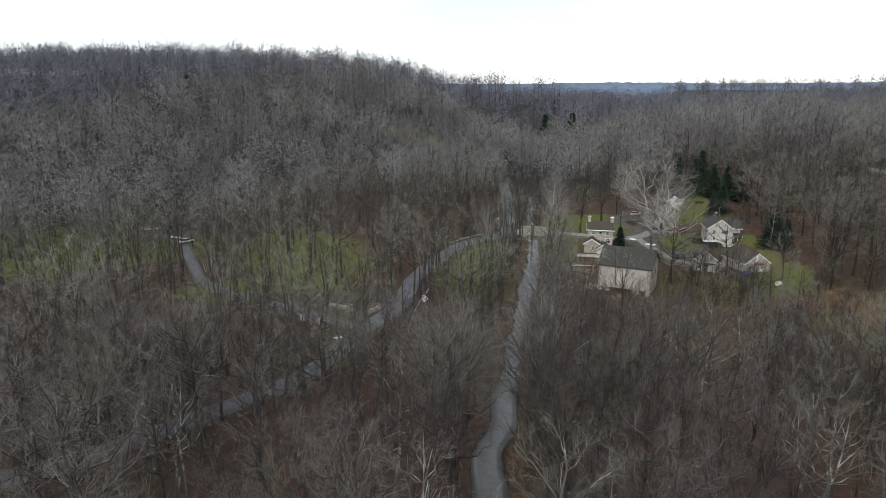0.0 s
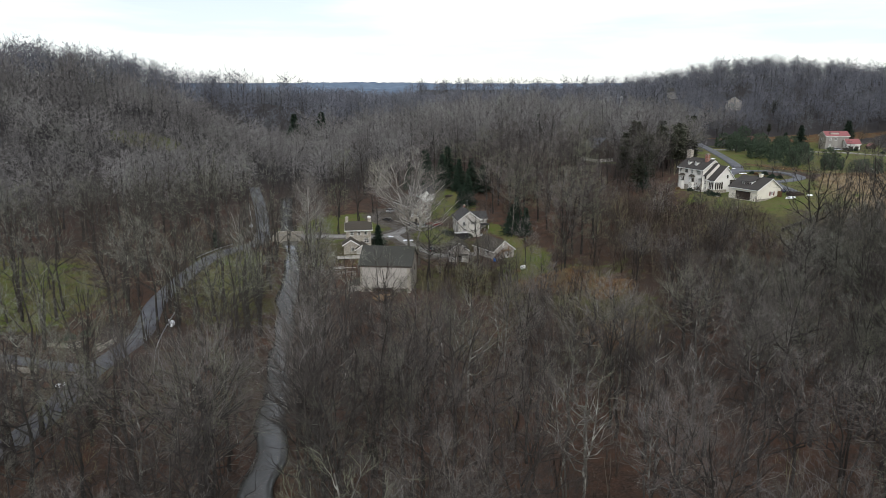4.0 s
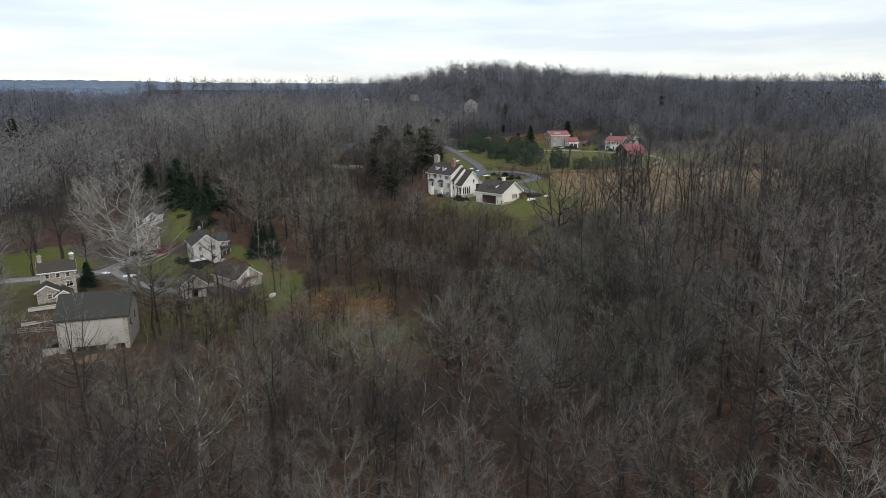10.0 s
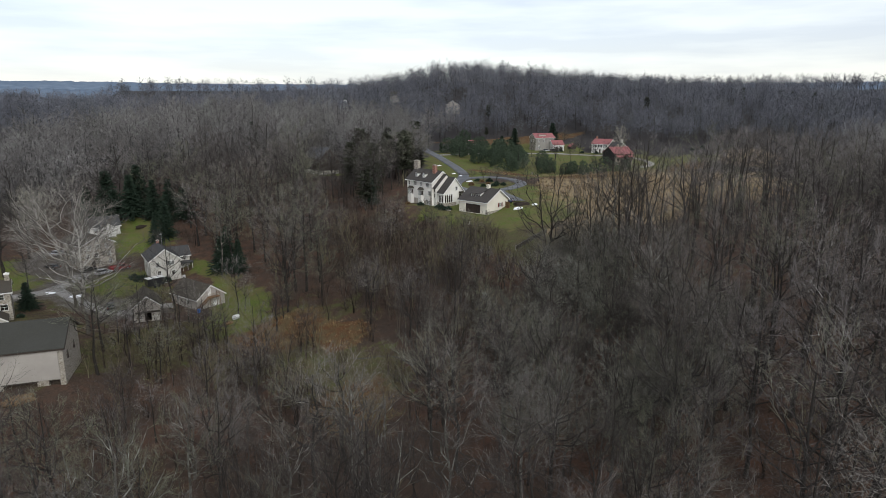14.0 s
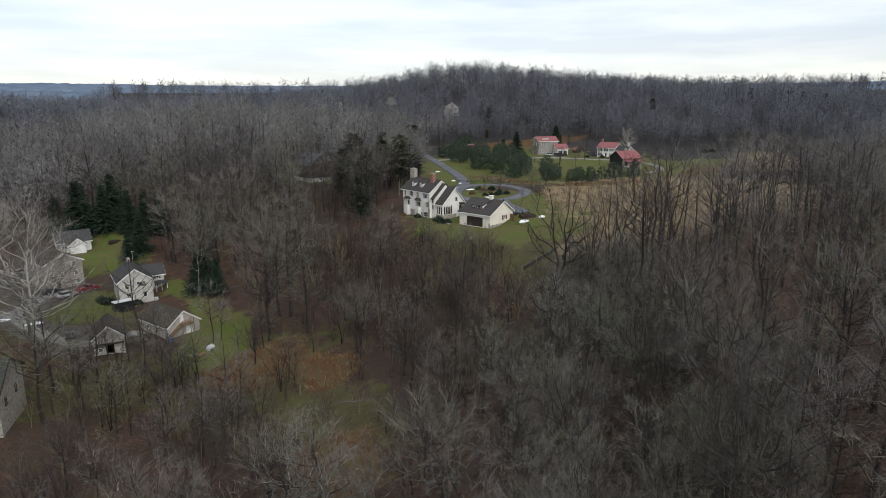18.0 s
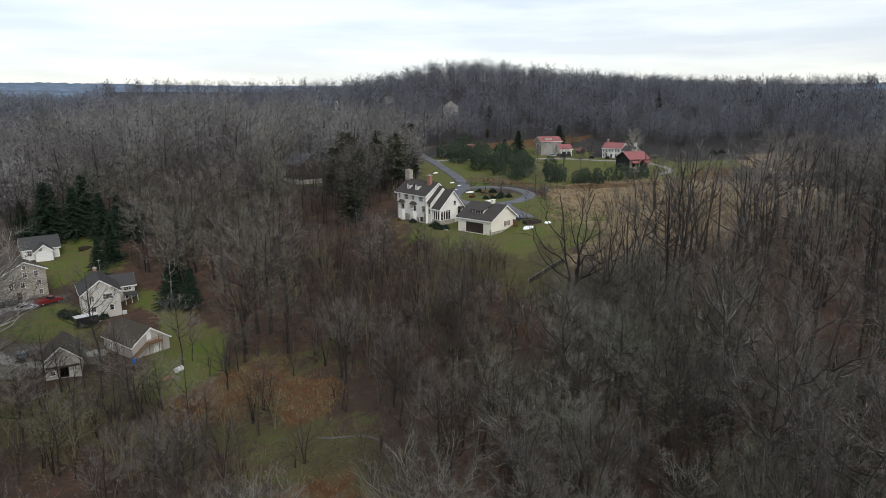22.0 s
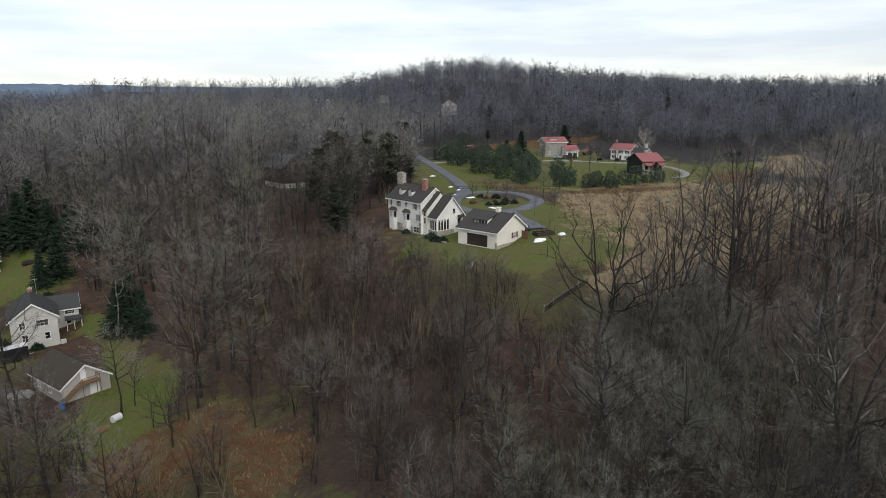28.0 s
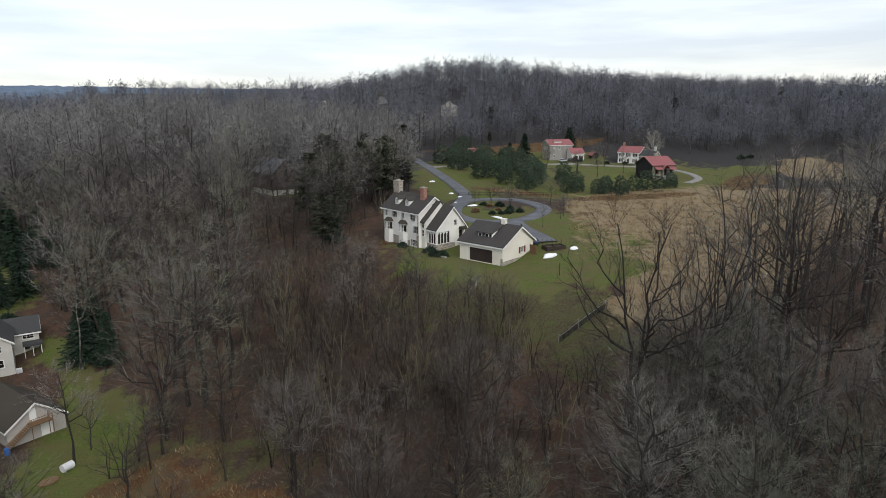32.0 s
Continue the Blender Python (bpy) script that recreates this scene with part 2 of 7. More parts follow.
m.color(m.mix(m.ramp(up_, [(0.3, (0, 0, 0)), (0.75, (1, 1, 1))]), m.mix(m.noise(3), (0.06, 0.053, 0.045), (0.12, 0.107, 0.09)), m.mix(m.noise(2), (0.26, 0.24, 0.21), (0.46, 0.44, 0.4))))
BARK_SYCAMORE = m.m
BARK_LICHEN = bark("bark_lichened", (0.06, 0.054, 0.046), (0.16, 0.15, 0.132), (0.4, 0.395, 0.35), 0.5)
TWIG_PALE = twigs("twigs_pale", ((0.0857, 0.0784, 0.0698), (0.1469, 0.1371, 0.1236), (0.2081, 0.197, 0.1811), (0.3182, 0.3091, 0.2846)), (0.24, 0.225, 0.18))
WOODS = twigs("woods_twigs", ((0.068, 0.0604, 0.0565), (0.1133, 0.103, 0.0974), (0.1587, 0.148, 0.1414), (0.2569, 0.2497, 0.237)), MOSS, "tint")
# paler, more even tones: a first veil of haze painted into these twigs
FAR_WOODS_HAZED = twigs("far_woods_twigs_hazed", ((0.1152, 0.1094, 0.1063), (0.1394, 0.1337, 0.1297), (0.1608, 0.1553, 0.1504), (0.201, 0.1958, 0.1877)), (0.115, 0.117, 0.098), "tint", 0.6, 1.2)
# hill twigs carry the bluish haze of distance in their base colour
HILL_WOODS_HAZED = twigs("hill_woods_twigs_hazed", ((0.0897, 0.0937, 0.1104), (0.1066, 0.1109, 0.1297), (0.1235, 0.1294, 0.1477), (0.1508, 0.1571, 0.1766)), (0.088, 0.094, 0.092), "tint", 0.5, 1.2)
# dark bark lifted and flattened in colour, as haze fades the far trunks
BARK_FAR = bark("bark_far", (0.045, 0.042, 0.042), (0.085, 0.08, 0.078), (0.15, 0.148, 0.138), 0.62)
VALLEY_WOODS = twigs("valley_twigs", ((0.0769, 0.0766, 0.0653), (0.1318, 0.1314, 0.1125), (0.1889, 0.1897, 0.1631), (0.336, 0.3449, 0.2869)), (0.11, 0.118, 0.07), "tint")
BRUSH = twigs("brush_twigs", ((0.0307, 0.0239, 0.0204), (0.064, 0.0504, 0.042), (0.0973, 0.0809, 0.0659), (0.1175, 0.1031, 0.0849)), (0.1794, 0.1659, 0.0897), "tint")
m = Mat("needles", 0.8, spec=0.2)
m.color(m.mix(m.island(), m.ramp(m.noise(1.2), [(0.3, (0.008, 0.016, 0.01)), (0.7, (0.021, 0.037, 0.02))]), (0.034, 0.055, 0.037)))
NEEDLE = m.m
m = Mat("dark_pine_needles", 0.85, spec=0.15)
m.color(m.mix(m.island(), m.ramp(m.noise(1.2), [(0.3, (0.014, 0.019, 0.011)), (0.7, (0.036, 0.043, 0.026))]), (0.06, 0.062, 0.042)))
DARK_NEEDLE = m.m
m = Mat("pine_needles", 0.8, spec=0.2)
m.color(m.mix(m.island(), m.ramp(m.noise(1.2), [(0.3, (0.014, 0.027, 0.015)), (0.7, (0.042, 0.066, 0.037))]), (0.075, 0.1, 0.066)))
PINE = m.m


# ---- mesh helpers ----
def mesh_object(name, verts, faces, materials, index=None, smooth=False):
    me = bpy.data.meshes.new(name)
    verts, faces = np.asarray(verts, np.float32), np.asarray(faces, np.int32)
    k = faces.shape[1]
    me.vertices.add(len(verts))
    me.vertices.foreach_set("co", verts.ravel())
    me.loops.add(faces.size)
    me.loops.foreach_set("vertex_index", faces.ravel())
    me.polygons.add(len(faces))
    me.polygons.foreach_set("loop_start", np.arange(0, faces.size, k, dtype=np.int32))
    if index is not None:
        me.polygons.foreach_set("material_index", np.asarray(index, np.int32))
    me.update(calc_edges=True)
    for m in materials:
        me.materials.append(m)
    if smooth:
        me.polygons.foreach_set("use_smooth", np.ones(len(faces), bool))
    return me


def thing(name, label, category, m=None, group="", kind=""):
    ob = tagged(new(name), label, category, group, kind)
    if m is not None:
        ob.matrix_world = m
    return ob


def part(name, bm, material, parent, label=""):
    """A bmesh, or a ready mesh, as one mesh object under a thing or a part."""
    if isinstance(bm, bmesh.types.BMesh):
        me = bpy.data.meshes.new(name)
        bm.to_mesh(me)
        bm.free()
        me.materials.append(material)
    else:
        me = bm
    ob = new(name, me)
    ob.parent = parent
    return tagged(ob, label) if label else ob


def in_poly(x, y, poly):
    inside = np.zeros(np.shape(x), bool)
    j = len(poly) - 1
    for i in range(len(poly)):
        (xi, yi), (xj, yj) = poly[i], poly[j]
        inside ^= ((yi > y) != (yj > y)) & (x < (xj - xi) * (y - yi) / (yj - yi + 1e-12) + xi)
        j = i
    return inside


def oval(x, y, cx, cy, rx, ry, turn=0.0):
    """1 in the middle of an oval, 0.5 on its rim, falling off outside."""
    c, s = math.cos(radians(turn)), math.sin(radians(turn))
    u, v = ((x - cx) * c + (y - cy) * s) / rx, (-(x - cx) * s + (y - cy) * c) / ry
    return np.clip(1.5 - np.hypot(u, v), 0, 1)


def curve_points(pts, step=2.0):
    """A smooth line through plan points."""
    p = np.array(pts, float)
    q = np.vstack([2 * p[0] - p[1], p, 2 * p[-1] - p[-2]])
    out = []
    for i in range(1, len(q) - 2):
        n = max(2, int(np.linalg.norm(q[i + 1] - q[i]) / step))
        for u in np.arange(n) / n:
            out.append(0.5 * (2 * q[i] + (q[i + 1] - q[i - 1]) * u + (2 * q[i - 1] - 5 * q[i] + 4 * q[i + 1] - q[i + 2]) * u**2
                              + (3 * q[i] - q[i - 1] - 3 * q[i + 1] + q[i + 2]) * u**3))
    return np.array(out + [p[-1]])


def line_distance(x, y, pts):
    """Distance in plan from points to a polyline."""
    best = np.full(np.shape(x), 1e9)
    for a, b in zip(pts[:-1], pts[1:]):
        d = b - a
        u = np.clip(((x - a[0]) * d[0] + (y - a[1]) * d[1]) / (d @ d + 1e-9), 0, 1)
        best = np.minimum(best, np.hypot(x - a[0] - u * d[0], y - a[1] - u * d[1]))
    return best


# ---- the plan: roads, water, open ground ----
ROAD = curve_points([(-90, 62), (-56, 77), (-39, 93), (-25, 110), (-18, 133), (-10.5, 150), (-7, 173), (6, 202), (20, 213), (24, 228), (27, 264), (28.5, 300)])
ENTRANCE = curve_points([(-17, 134), (-24, 138), (-35, 145), (-48, 152.5), (-62, 163), (-72, 180), (-82, 198), (-92, 208)])
CREEK = curve_points([(2, 40), (4, 58), (6.4, 70), (6.6, 85), (10, 95), (11.4, 108), (14.2, 120), (15.4, 132), (19.4, 146), (21.4, 160), (28, 190), (33, 236), (39, 277), (41, 285)])
YARD_DRIVE = curve_points([(24, 222), (40, 214), (56, 207), (66, 210), (76, 221), (84, 221)])
YARD_LANE = curve_points([(64, 210), (66, 196), (70, 186), (76, 182)])
LONG_DRIVE = curve_points([(300, 330), (270, 295), (251, 264), (240, 246), (232.7, 234), (224.4, 221.7), (216, 211.3), (207.4, 204.2), (199, 199)])
LOOP = curve_points([(199, 199), (191.5, 192), (188.5, 186), (188, 181.8), (190, 176.3), (195.2, 173.5), (202, 174.2), (211.4, 178), (217, 183.4), (220, 190), (220, 197), (213, 203), (206, 203), (199, 199)], 1.5)
GARAGE_DRIVE = curve_points([(193, 174.5), (187, 167), (182, 158.5), (179, 153.8)])
FARM_LANE = curve_points([(251, 264), (285, 262), (310, 254), (324, 245), (331, 237), (336, 228), (342, 216), (343, 204), (334, 192), (322, 184.5), (306, 181.5)])
HOMESTEAD = [(28, 150), (44, 148), (54, 149), (57, 166), (68, 174), (84, 175), (104, 170), (106, 182), (101, 200), (104, 225), (100, 252), (60, 264), (34, 264), (30, 215)]
ESTATE = [(150, 172), (150, 150), (152, 132), (166, 122), (200, 116), (260, 100), (330, 100), (420, 126), (440, 178), (385, 215), (372, 262), (322, 290), (272, 300),
          (232, 268), (212, 232), (188, 208), (176, 206), (162, 200), (156, 186)]
LAWNS = [(171, 151, 19, 29, 12), (192, 154, 26, 18, 36), (190, 165, 26, 34, 10), (235, 235, 14, 50, -38), (262, 225, 30, 48, -30), (312, 205, 52, 38, 10), (325, 262, 34, 30, 0), (95, 238, 9, 16, 0), (97, 176, 7, 12, 0), (52, 222, 24, 20, 0),
         (80, 205, 12, 10, 0), (12, 187, 8, 20, -10), (-114, 188, 44, 22, 20), (-50, 162, 20, 9, 30), (-42, 188, 20, 30, 20), (90, 166, 8, 7, 0), (-15, 335, 17, 9, 15), (100, 196, 3, 16, 8), (360, 180, 26, 12, 0), (177, 249, 6, 6, 0)]
HAYS = [(166, 120, 16, 8, 15), (255, 145, 66, 40, -8), (385, 160, 38, 15, 20), (200, 125, 30, 16, 20)]
ROUGH = [(91, 122, 13, 20, -15), (148, 123, 15, 11, 20), (72, 163, 24, 14, 0), (46, 205, 24, 34, 0), (92, 150, 22, 22, 0), (75, 200, 18, 24, 0), (150, 140, 14, 30, 10), (10, 180, 16, 40, 0)]
RUSTS = [(94, 153, 12, 8, 10), (84, 112, 7, 9, -20), (101, 139, 6, 9, 0), (258, 176, 24, 5, -20), (233, 207, 4, 18, 12), (340, 285, 50, 9, -20), (330, 168, 30, 7, 10)]


PATHS = [(ROAD, 2.7), (ENTRANCE, 2.2), (CREEK, 4.4), (YARD_DRIVE, 3), (YARD_LANE, 4), (LONG_DRIVE, 3.2), (LOOP, 3), (GARAGE_DRIVE, 3), (FARM_LANE, 2.5)]


def masks(x, y):
    """How much lawn, hay and rust-coloured brush there is."""
    out = []
    for group in (LAWNS, HAYS, RUSTS):
        v = np.zeros(np.shape(x))
        for o in group:
            v = np.maximum(v, oval(x, y, *o))
        out.append(v)
    # the mown lawn ends along a straight field edge
    out[1] = np.minimum(out[1], np.clip(0.5 + ((x - 166) * 36 - (y - 136) * 48) / 240, 0, 1))
    return out


YOUNG = [(36, 118), (60, 100), (80, 95), (112, 116), (118, 150), (104, 170), (84, 173.5), (66, 171), (61, 158), (56, 146), (36, 146)]
BRUSHY = [(114, 122), (124, 118), (150, 122), (152, 172), (156, 192), (142, 198), (124, 182), (114, 152)]
TALL = [(128, 56), (214, 56), (214, 112), (168, 116), (139, 106), (133, 99)]
FRONT = [(84, 58), (122, 78), (133, 99), (127, 112), (112, 116), (80, 95)]
CLEARING = [(134, 118), (139, 106), (168, 116), (168, 124), (150, 136), (141, 130)]
BARNYARD = [(30, 126), (62, 122), (66, 146), (30, 152)]


def growth(x, y):
    """How tall the trees grow: young growth in the hollow and brush below the manor."""
    f = np.ones(np.shape(x))
    f[in_poly(x, y, TALL)] = 1.02
    f[in_poly(x, y, FRONT)] = 0.72
    f[in_poly(x, y, YOUNG)] = 0.62
    f[in_poly(x, y, BRUSHY)] = 0.4
    f[in_poly(x, y, BARNYARD)] = 0.5
    return f


def woods_density(x, y):
    """1 in closed woods, 0 on open ground."""
    d = np.ones(np.shape(x))
    lawn_, hay_, rust_ = masks(x, y)
    d[(x < 26) & (y > 75) & (y < 260)] = 0.78
    d[in_poly(x, y, YOUNG)] = 0.95
    d[in_poly(x, y, BARNYARD)] = 0.4
    d[oval(x, y, 91, 124, 11, 18, -15) > 0.5] = 0.16
    d[lawn_ > 0.45] = 0.13
    d[(lawn_ > 0.45) & (x < 0)] = 0.72
    d[(lawn_ > 0.45) & (x > 55) & (y < 172)] = 0.1
    d[oval(x, y, 47, 149, 11, 8, -25) > 0.5] = 0.0
    d[oval(x, y, -20, 136, 12, 15) > 0.5] = 0.1
    d[hay_ > 0.5] = 0.0
    d[rust_ > 0.5] = 0.15
    d[in_poly(x, y, CLEARING)] = 0.0
    d[in_poly(x, y, HOMESTEAD)] = 0.0
    d[in_poly(x, y, ESTATE)] = 0.0
    d[oval(x, y, 177, 252, 9, 11) > 0.5] = 0.0
    d[oval(x, y, -15, 335, 17, 9, 15) > 0.5] = 0.2
    for line, w in PATHS:
        d[line_distance(x, y, line[::3]) < w] = 0.0
    return d


# ---- ground: one sheet to the horizon ----
def axis_lines(lo, hi, step):
    inner = np.arange(lo, hi + step, step)
    grow = np.cumsum(step * 1.28 ** np.arange(1, 26))
    grow = grow[grow < 4300]
    return np.r_[lo - grow[::-1], inner, inner[-1] + grow]


gx, gy = axis_lines(-260, 470, 4.0), axis_lines(-40, 520, 4.0)
XX, YY = np.meshgrid(gx, gy)
ZZ = ground_z(XX.ravel(), YY.ravel())
creek_d = line_distance(XX.ravel(), YY.ravel(), CREEK)
ZZ -= np.clip(1.6 - creek_d * 0.22, 0, 1.2)
nx, ny = len(gx), len(gy)
i0 = (np.arange(ny - 1)[:, None] * nx + np.arange(nx - 1)[None]).ravel()
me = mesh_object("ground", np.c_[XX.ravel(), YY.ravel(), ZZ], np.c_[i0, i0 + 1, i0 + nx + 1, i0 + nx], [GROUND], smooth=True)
yard_d = np.minimum(line_distance(XX.ravel(), YY.ravel(), YARD_DRIVE), line_distance(XX.ravel(), YY.ravel(), YARD_LANE))
yard = np.clip(1.25 - yard_d / 6.0, 0, 1)
for o in ((74, 187, 9, 8), (70, 230, 10, 12), (-93, 209, 12, 7)):
    yard = np.maximum(yard, oval(XX.ravel(), YY.ravel(), *o))
yard = np.maximum(yard, np.clip(0.75 - np.abs(creek_d - 3.4) / 2.6, 0, 0.55))
wild = np.zeros(XX.size)
for o in ROUGH:
    wild = np.maximum(wild, 0.7 * oval(XX.ravel(), YY.ravel(), *o))
# how much painted haze the litter gets, growing with distance from the flight line
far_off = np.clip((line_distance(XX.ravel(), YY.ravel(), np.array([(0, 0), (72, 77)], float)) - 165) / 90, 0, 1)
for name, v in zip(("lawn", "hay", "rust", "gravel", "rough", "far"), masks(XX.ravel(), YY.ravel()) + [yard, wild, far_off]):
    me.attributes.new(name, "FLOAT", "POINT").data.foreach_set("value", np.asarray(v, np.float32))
tagged(new("ground", me), "rolling ground with brown leaf litter, lawns and hay meadow", "ground", kind="structure")


def ribbon(name, line, width, material, label, category, lift=0.16, wobble=0.0, kind="structure"):
    """A band laid along a line, following the ground, with a rounded crown and side skirts."""
    t = np.gradient(line, axis=0)
    t /= np.linalg.norm(t, axis=1)[:, None] + 1e-9
    nrm = np.c_[-t[:, 1], t[:, 0]]
    across = np.array([-0.5, -0.5, -0.25, 0, 0.25, 0.5, 0.5])
    rng0 = np.random.RandomState(3)
    if wobble:
        line = line + nrm * (np.convolve(rng0.randn(len(line)), np.ones(4) / 4, "same") * wobble * width * 0.28)[:, None]
    drop = np.array([-0.9, 0, 0.03, 0.05, 0.03, 0, -0.9])
    rng = np.random.RandomState(len(line))
    w = width * (1 + wobble * np.convolve(rng.randn(len(line)), np.ones(5) / 5, "same"))
    p = line[:, None] + nrm[:, None] * (across[None, :, None] * w[:, None, None])
    z = ground_z(p[..., 0], p[..., 1])
    z = np.maximum(z.mean(1, keepdims=True), z) * 0.5 + z.mean(1, keepdims=True) * 0.5 + lift + drop
    v = np.dstack([p, z]).reshape(-1, 3)
    k = len(across)
    i = (np.arange(len(line) - 1)[:, None] * k + np.arange(k - 1)[None]).ravel()
    return tagged(new(name, mesh_object(name, v, np.c_[i, i + k, i + k + 1, i + 1], [material])), label, category, kind=kind)


ribbon("road", ROAD, 4.6, ASPHALT, "narrow grey asphalt road winding through the bare woods", "road", 0.25)
ribbon("driveway", ENTRANCE, 3.0, ASPHALT, "asphalt driveway leading off the road past lawns", "driveway", 0.22)
ribbon("driveway", LONG_DRIVE, 4.4, ASPHALT, "long grey asphalt driveway beside evergreen trees", "driveway", 0.2)
ribbon("driveway", LOOP, 4.2, ASPHALT, "asphalt driveway loop round a planted island", "driveway", 0.23)
ribbon("driveway", GARAGE_DRIVE, 5.4, ASPHALT, "asphalt apron beside the cream garage", "driveway", 0.26)
ribbon("lane", FARM_LANE, 3.2, GRAVEL, "pale gravel lane to the red-roofed houses", "lane", 0.18)
ribbon("yard_drive", YARD_DRIVE, 3.6, GRAVEL, "pale gravel drive with puddles between stone houses", "driveway", 0.18, 0.15)
ribbon("yard_lane", YARD_LANE, 3.2, GRAVEL, "pale gravel yard beside the sheds", "driveway", 0.15, 0.2)
# the water surface lies in the creek bed
ribbon("creek", CREEK, 4.6, WATER, "shallow creek reflecting the pale sky between bare banks", "creek", -0.5, 0.22)
ribbon("brook", curve_points([(91, 133), (94, 129), (96, 125), (99, 119), (98, 112)], 1.0), 0.6, WATER, "narrow brook in the brushy hollow", "brook", -0.04, 0.5)


# ---- trees ----
class Growth:
    """Collects tubes and thin twigs of a tree. Slot 0 is bark, slot 1 twigs."""

    def __init__(self, seed):
        self.r = random.Random(seed)
        self.v, self.f, self.slot = [], [], []

    def tube(self, path, radii, sides, slot=0):
        base = len(self.v)
        up = Vector((0.13, 0.31, 0.94))
        for i, (p, rad) in enumerate(zip(path, radii)):
            d = (path[min(i + 1, len(path) - 1)] - path[max(i - 1, 0)]).normalized()
            a = d.cross(up)
            a = a.normalized() if a.length > 1e-3 else Vector((1, 0, 0))
            b = d.cross(a)
            for k in range(sides):
                w = 2 * math.pi * k / sides
                self.v.append(p + a * (rad * math.cos(w)) + b * (rad * math.sin(w)))
        for i in range(len(path) - 1):
            for k in range(sides):
                q, s = base + i * sides + k, base + i * sides + (k + 1) % sides
                self.f += [(q, s, s + sides), (q, s + sides, q + sides)]
                self.slot += [slot, slot]

    def twig(self, p, d, length, width, slot=1):
        a = d.cross(Vector((self.r.uniform(-1, 1), self.r.uniform(-1, 1), self.r.uniform(-1, 1))))
        a = a.normalized() * width if a.length > 1e-4 else Vector((width, 0, 0))
        n = len(self.v)
        self.v += [p - a, p + a, p + d * length]
        self.f.append((n, n + 1, n + 2))
        self.slot.append(slot)

    def limb(self, p, d, length, rad, segs, wob, rise):
        path, radii = [p.copy()], [rad]
        for i in range(segs):
            d = (d + Vector((self.r.gauss(0, wob), self.r.gauss(0, wob), self.r.gauss(0, wob) + rise))).normalized()
            path.append(path[-1] + d * (length / segs))
            radii.append(rad * (1 - 0.82 * (i + 1) / segs) + 0.006)
        return path, radii

    def side(self, d, angle):
        a = d.cross(Vector((self.r.uniform(-1, 1), self.r.uniform(-1, 1), self.r.uniform(-1, 1)))).normalized()
        return (d * math.cos(angle) + a * math.sin(angle)).normalized()


def at_path(path, u):
    x = u * (len(path) - 1)
    i = min(int(x), len(path) - 2)
    return path[i].lerp(path[i + 1], x - i), (path[i + 1] - path[i]).normalized()


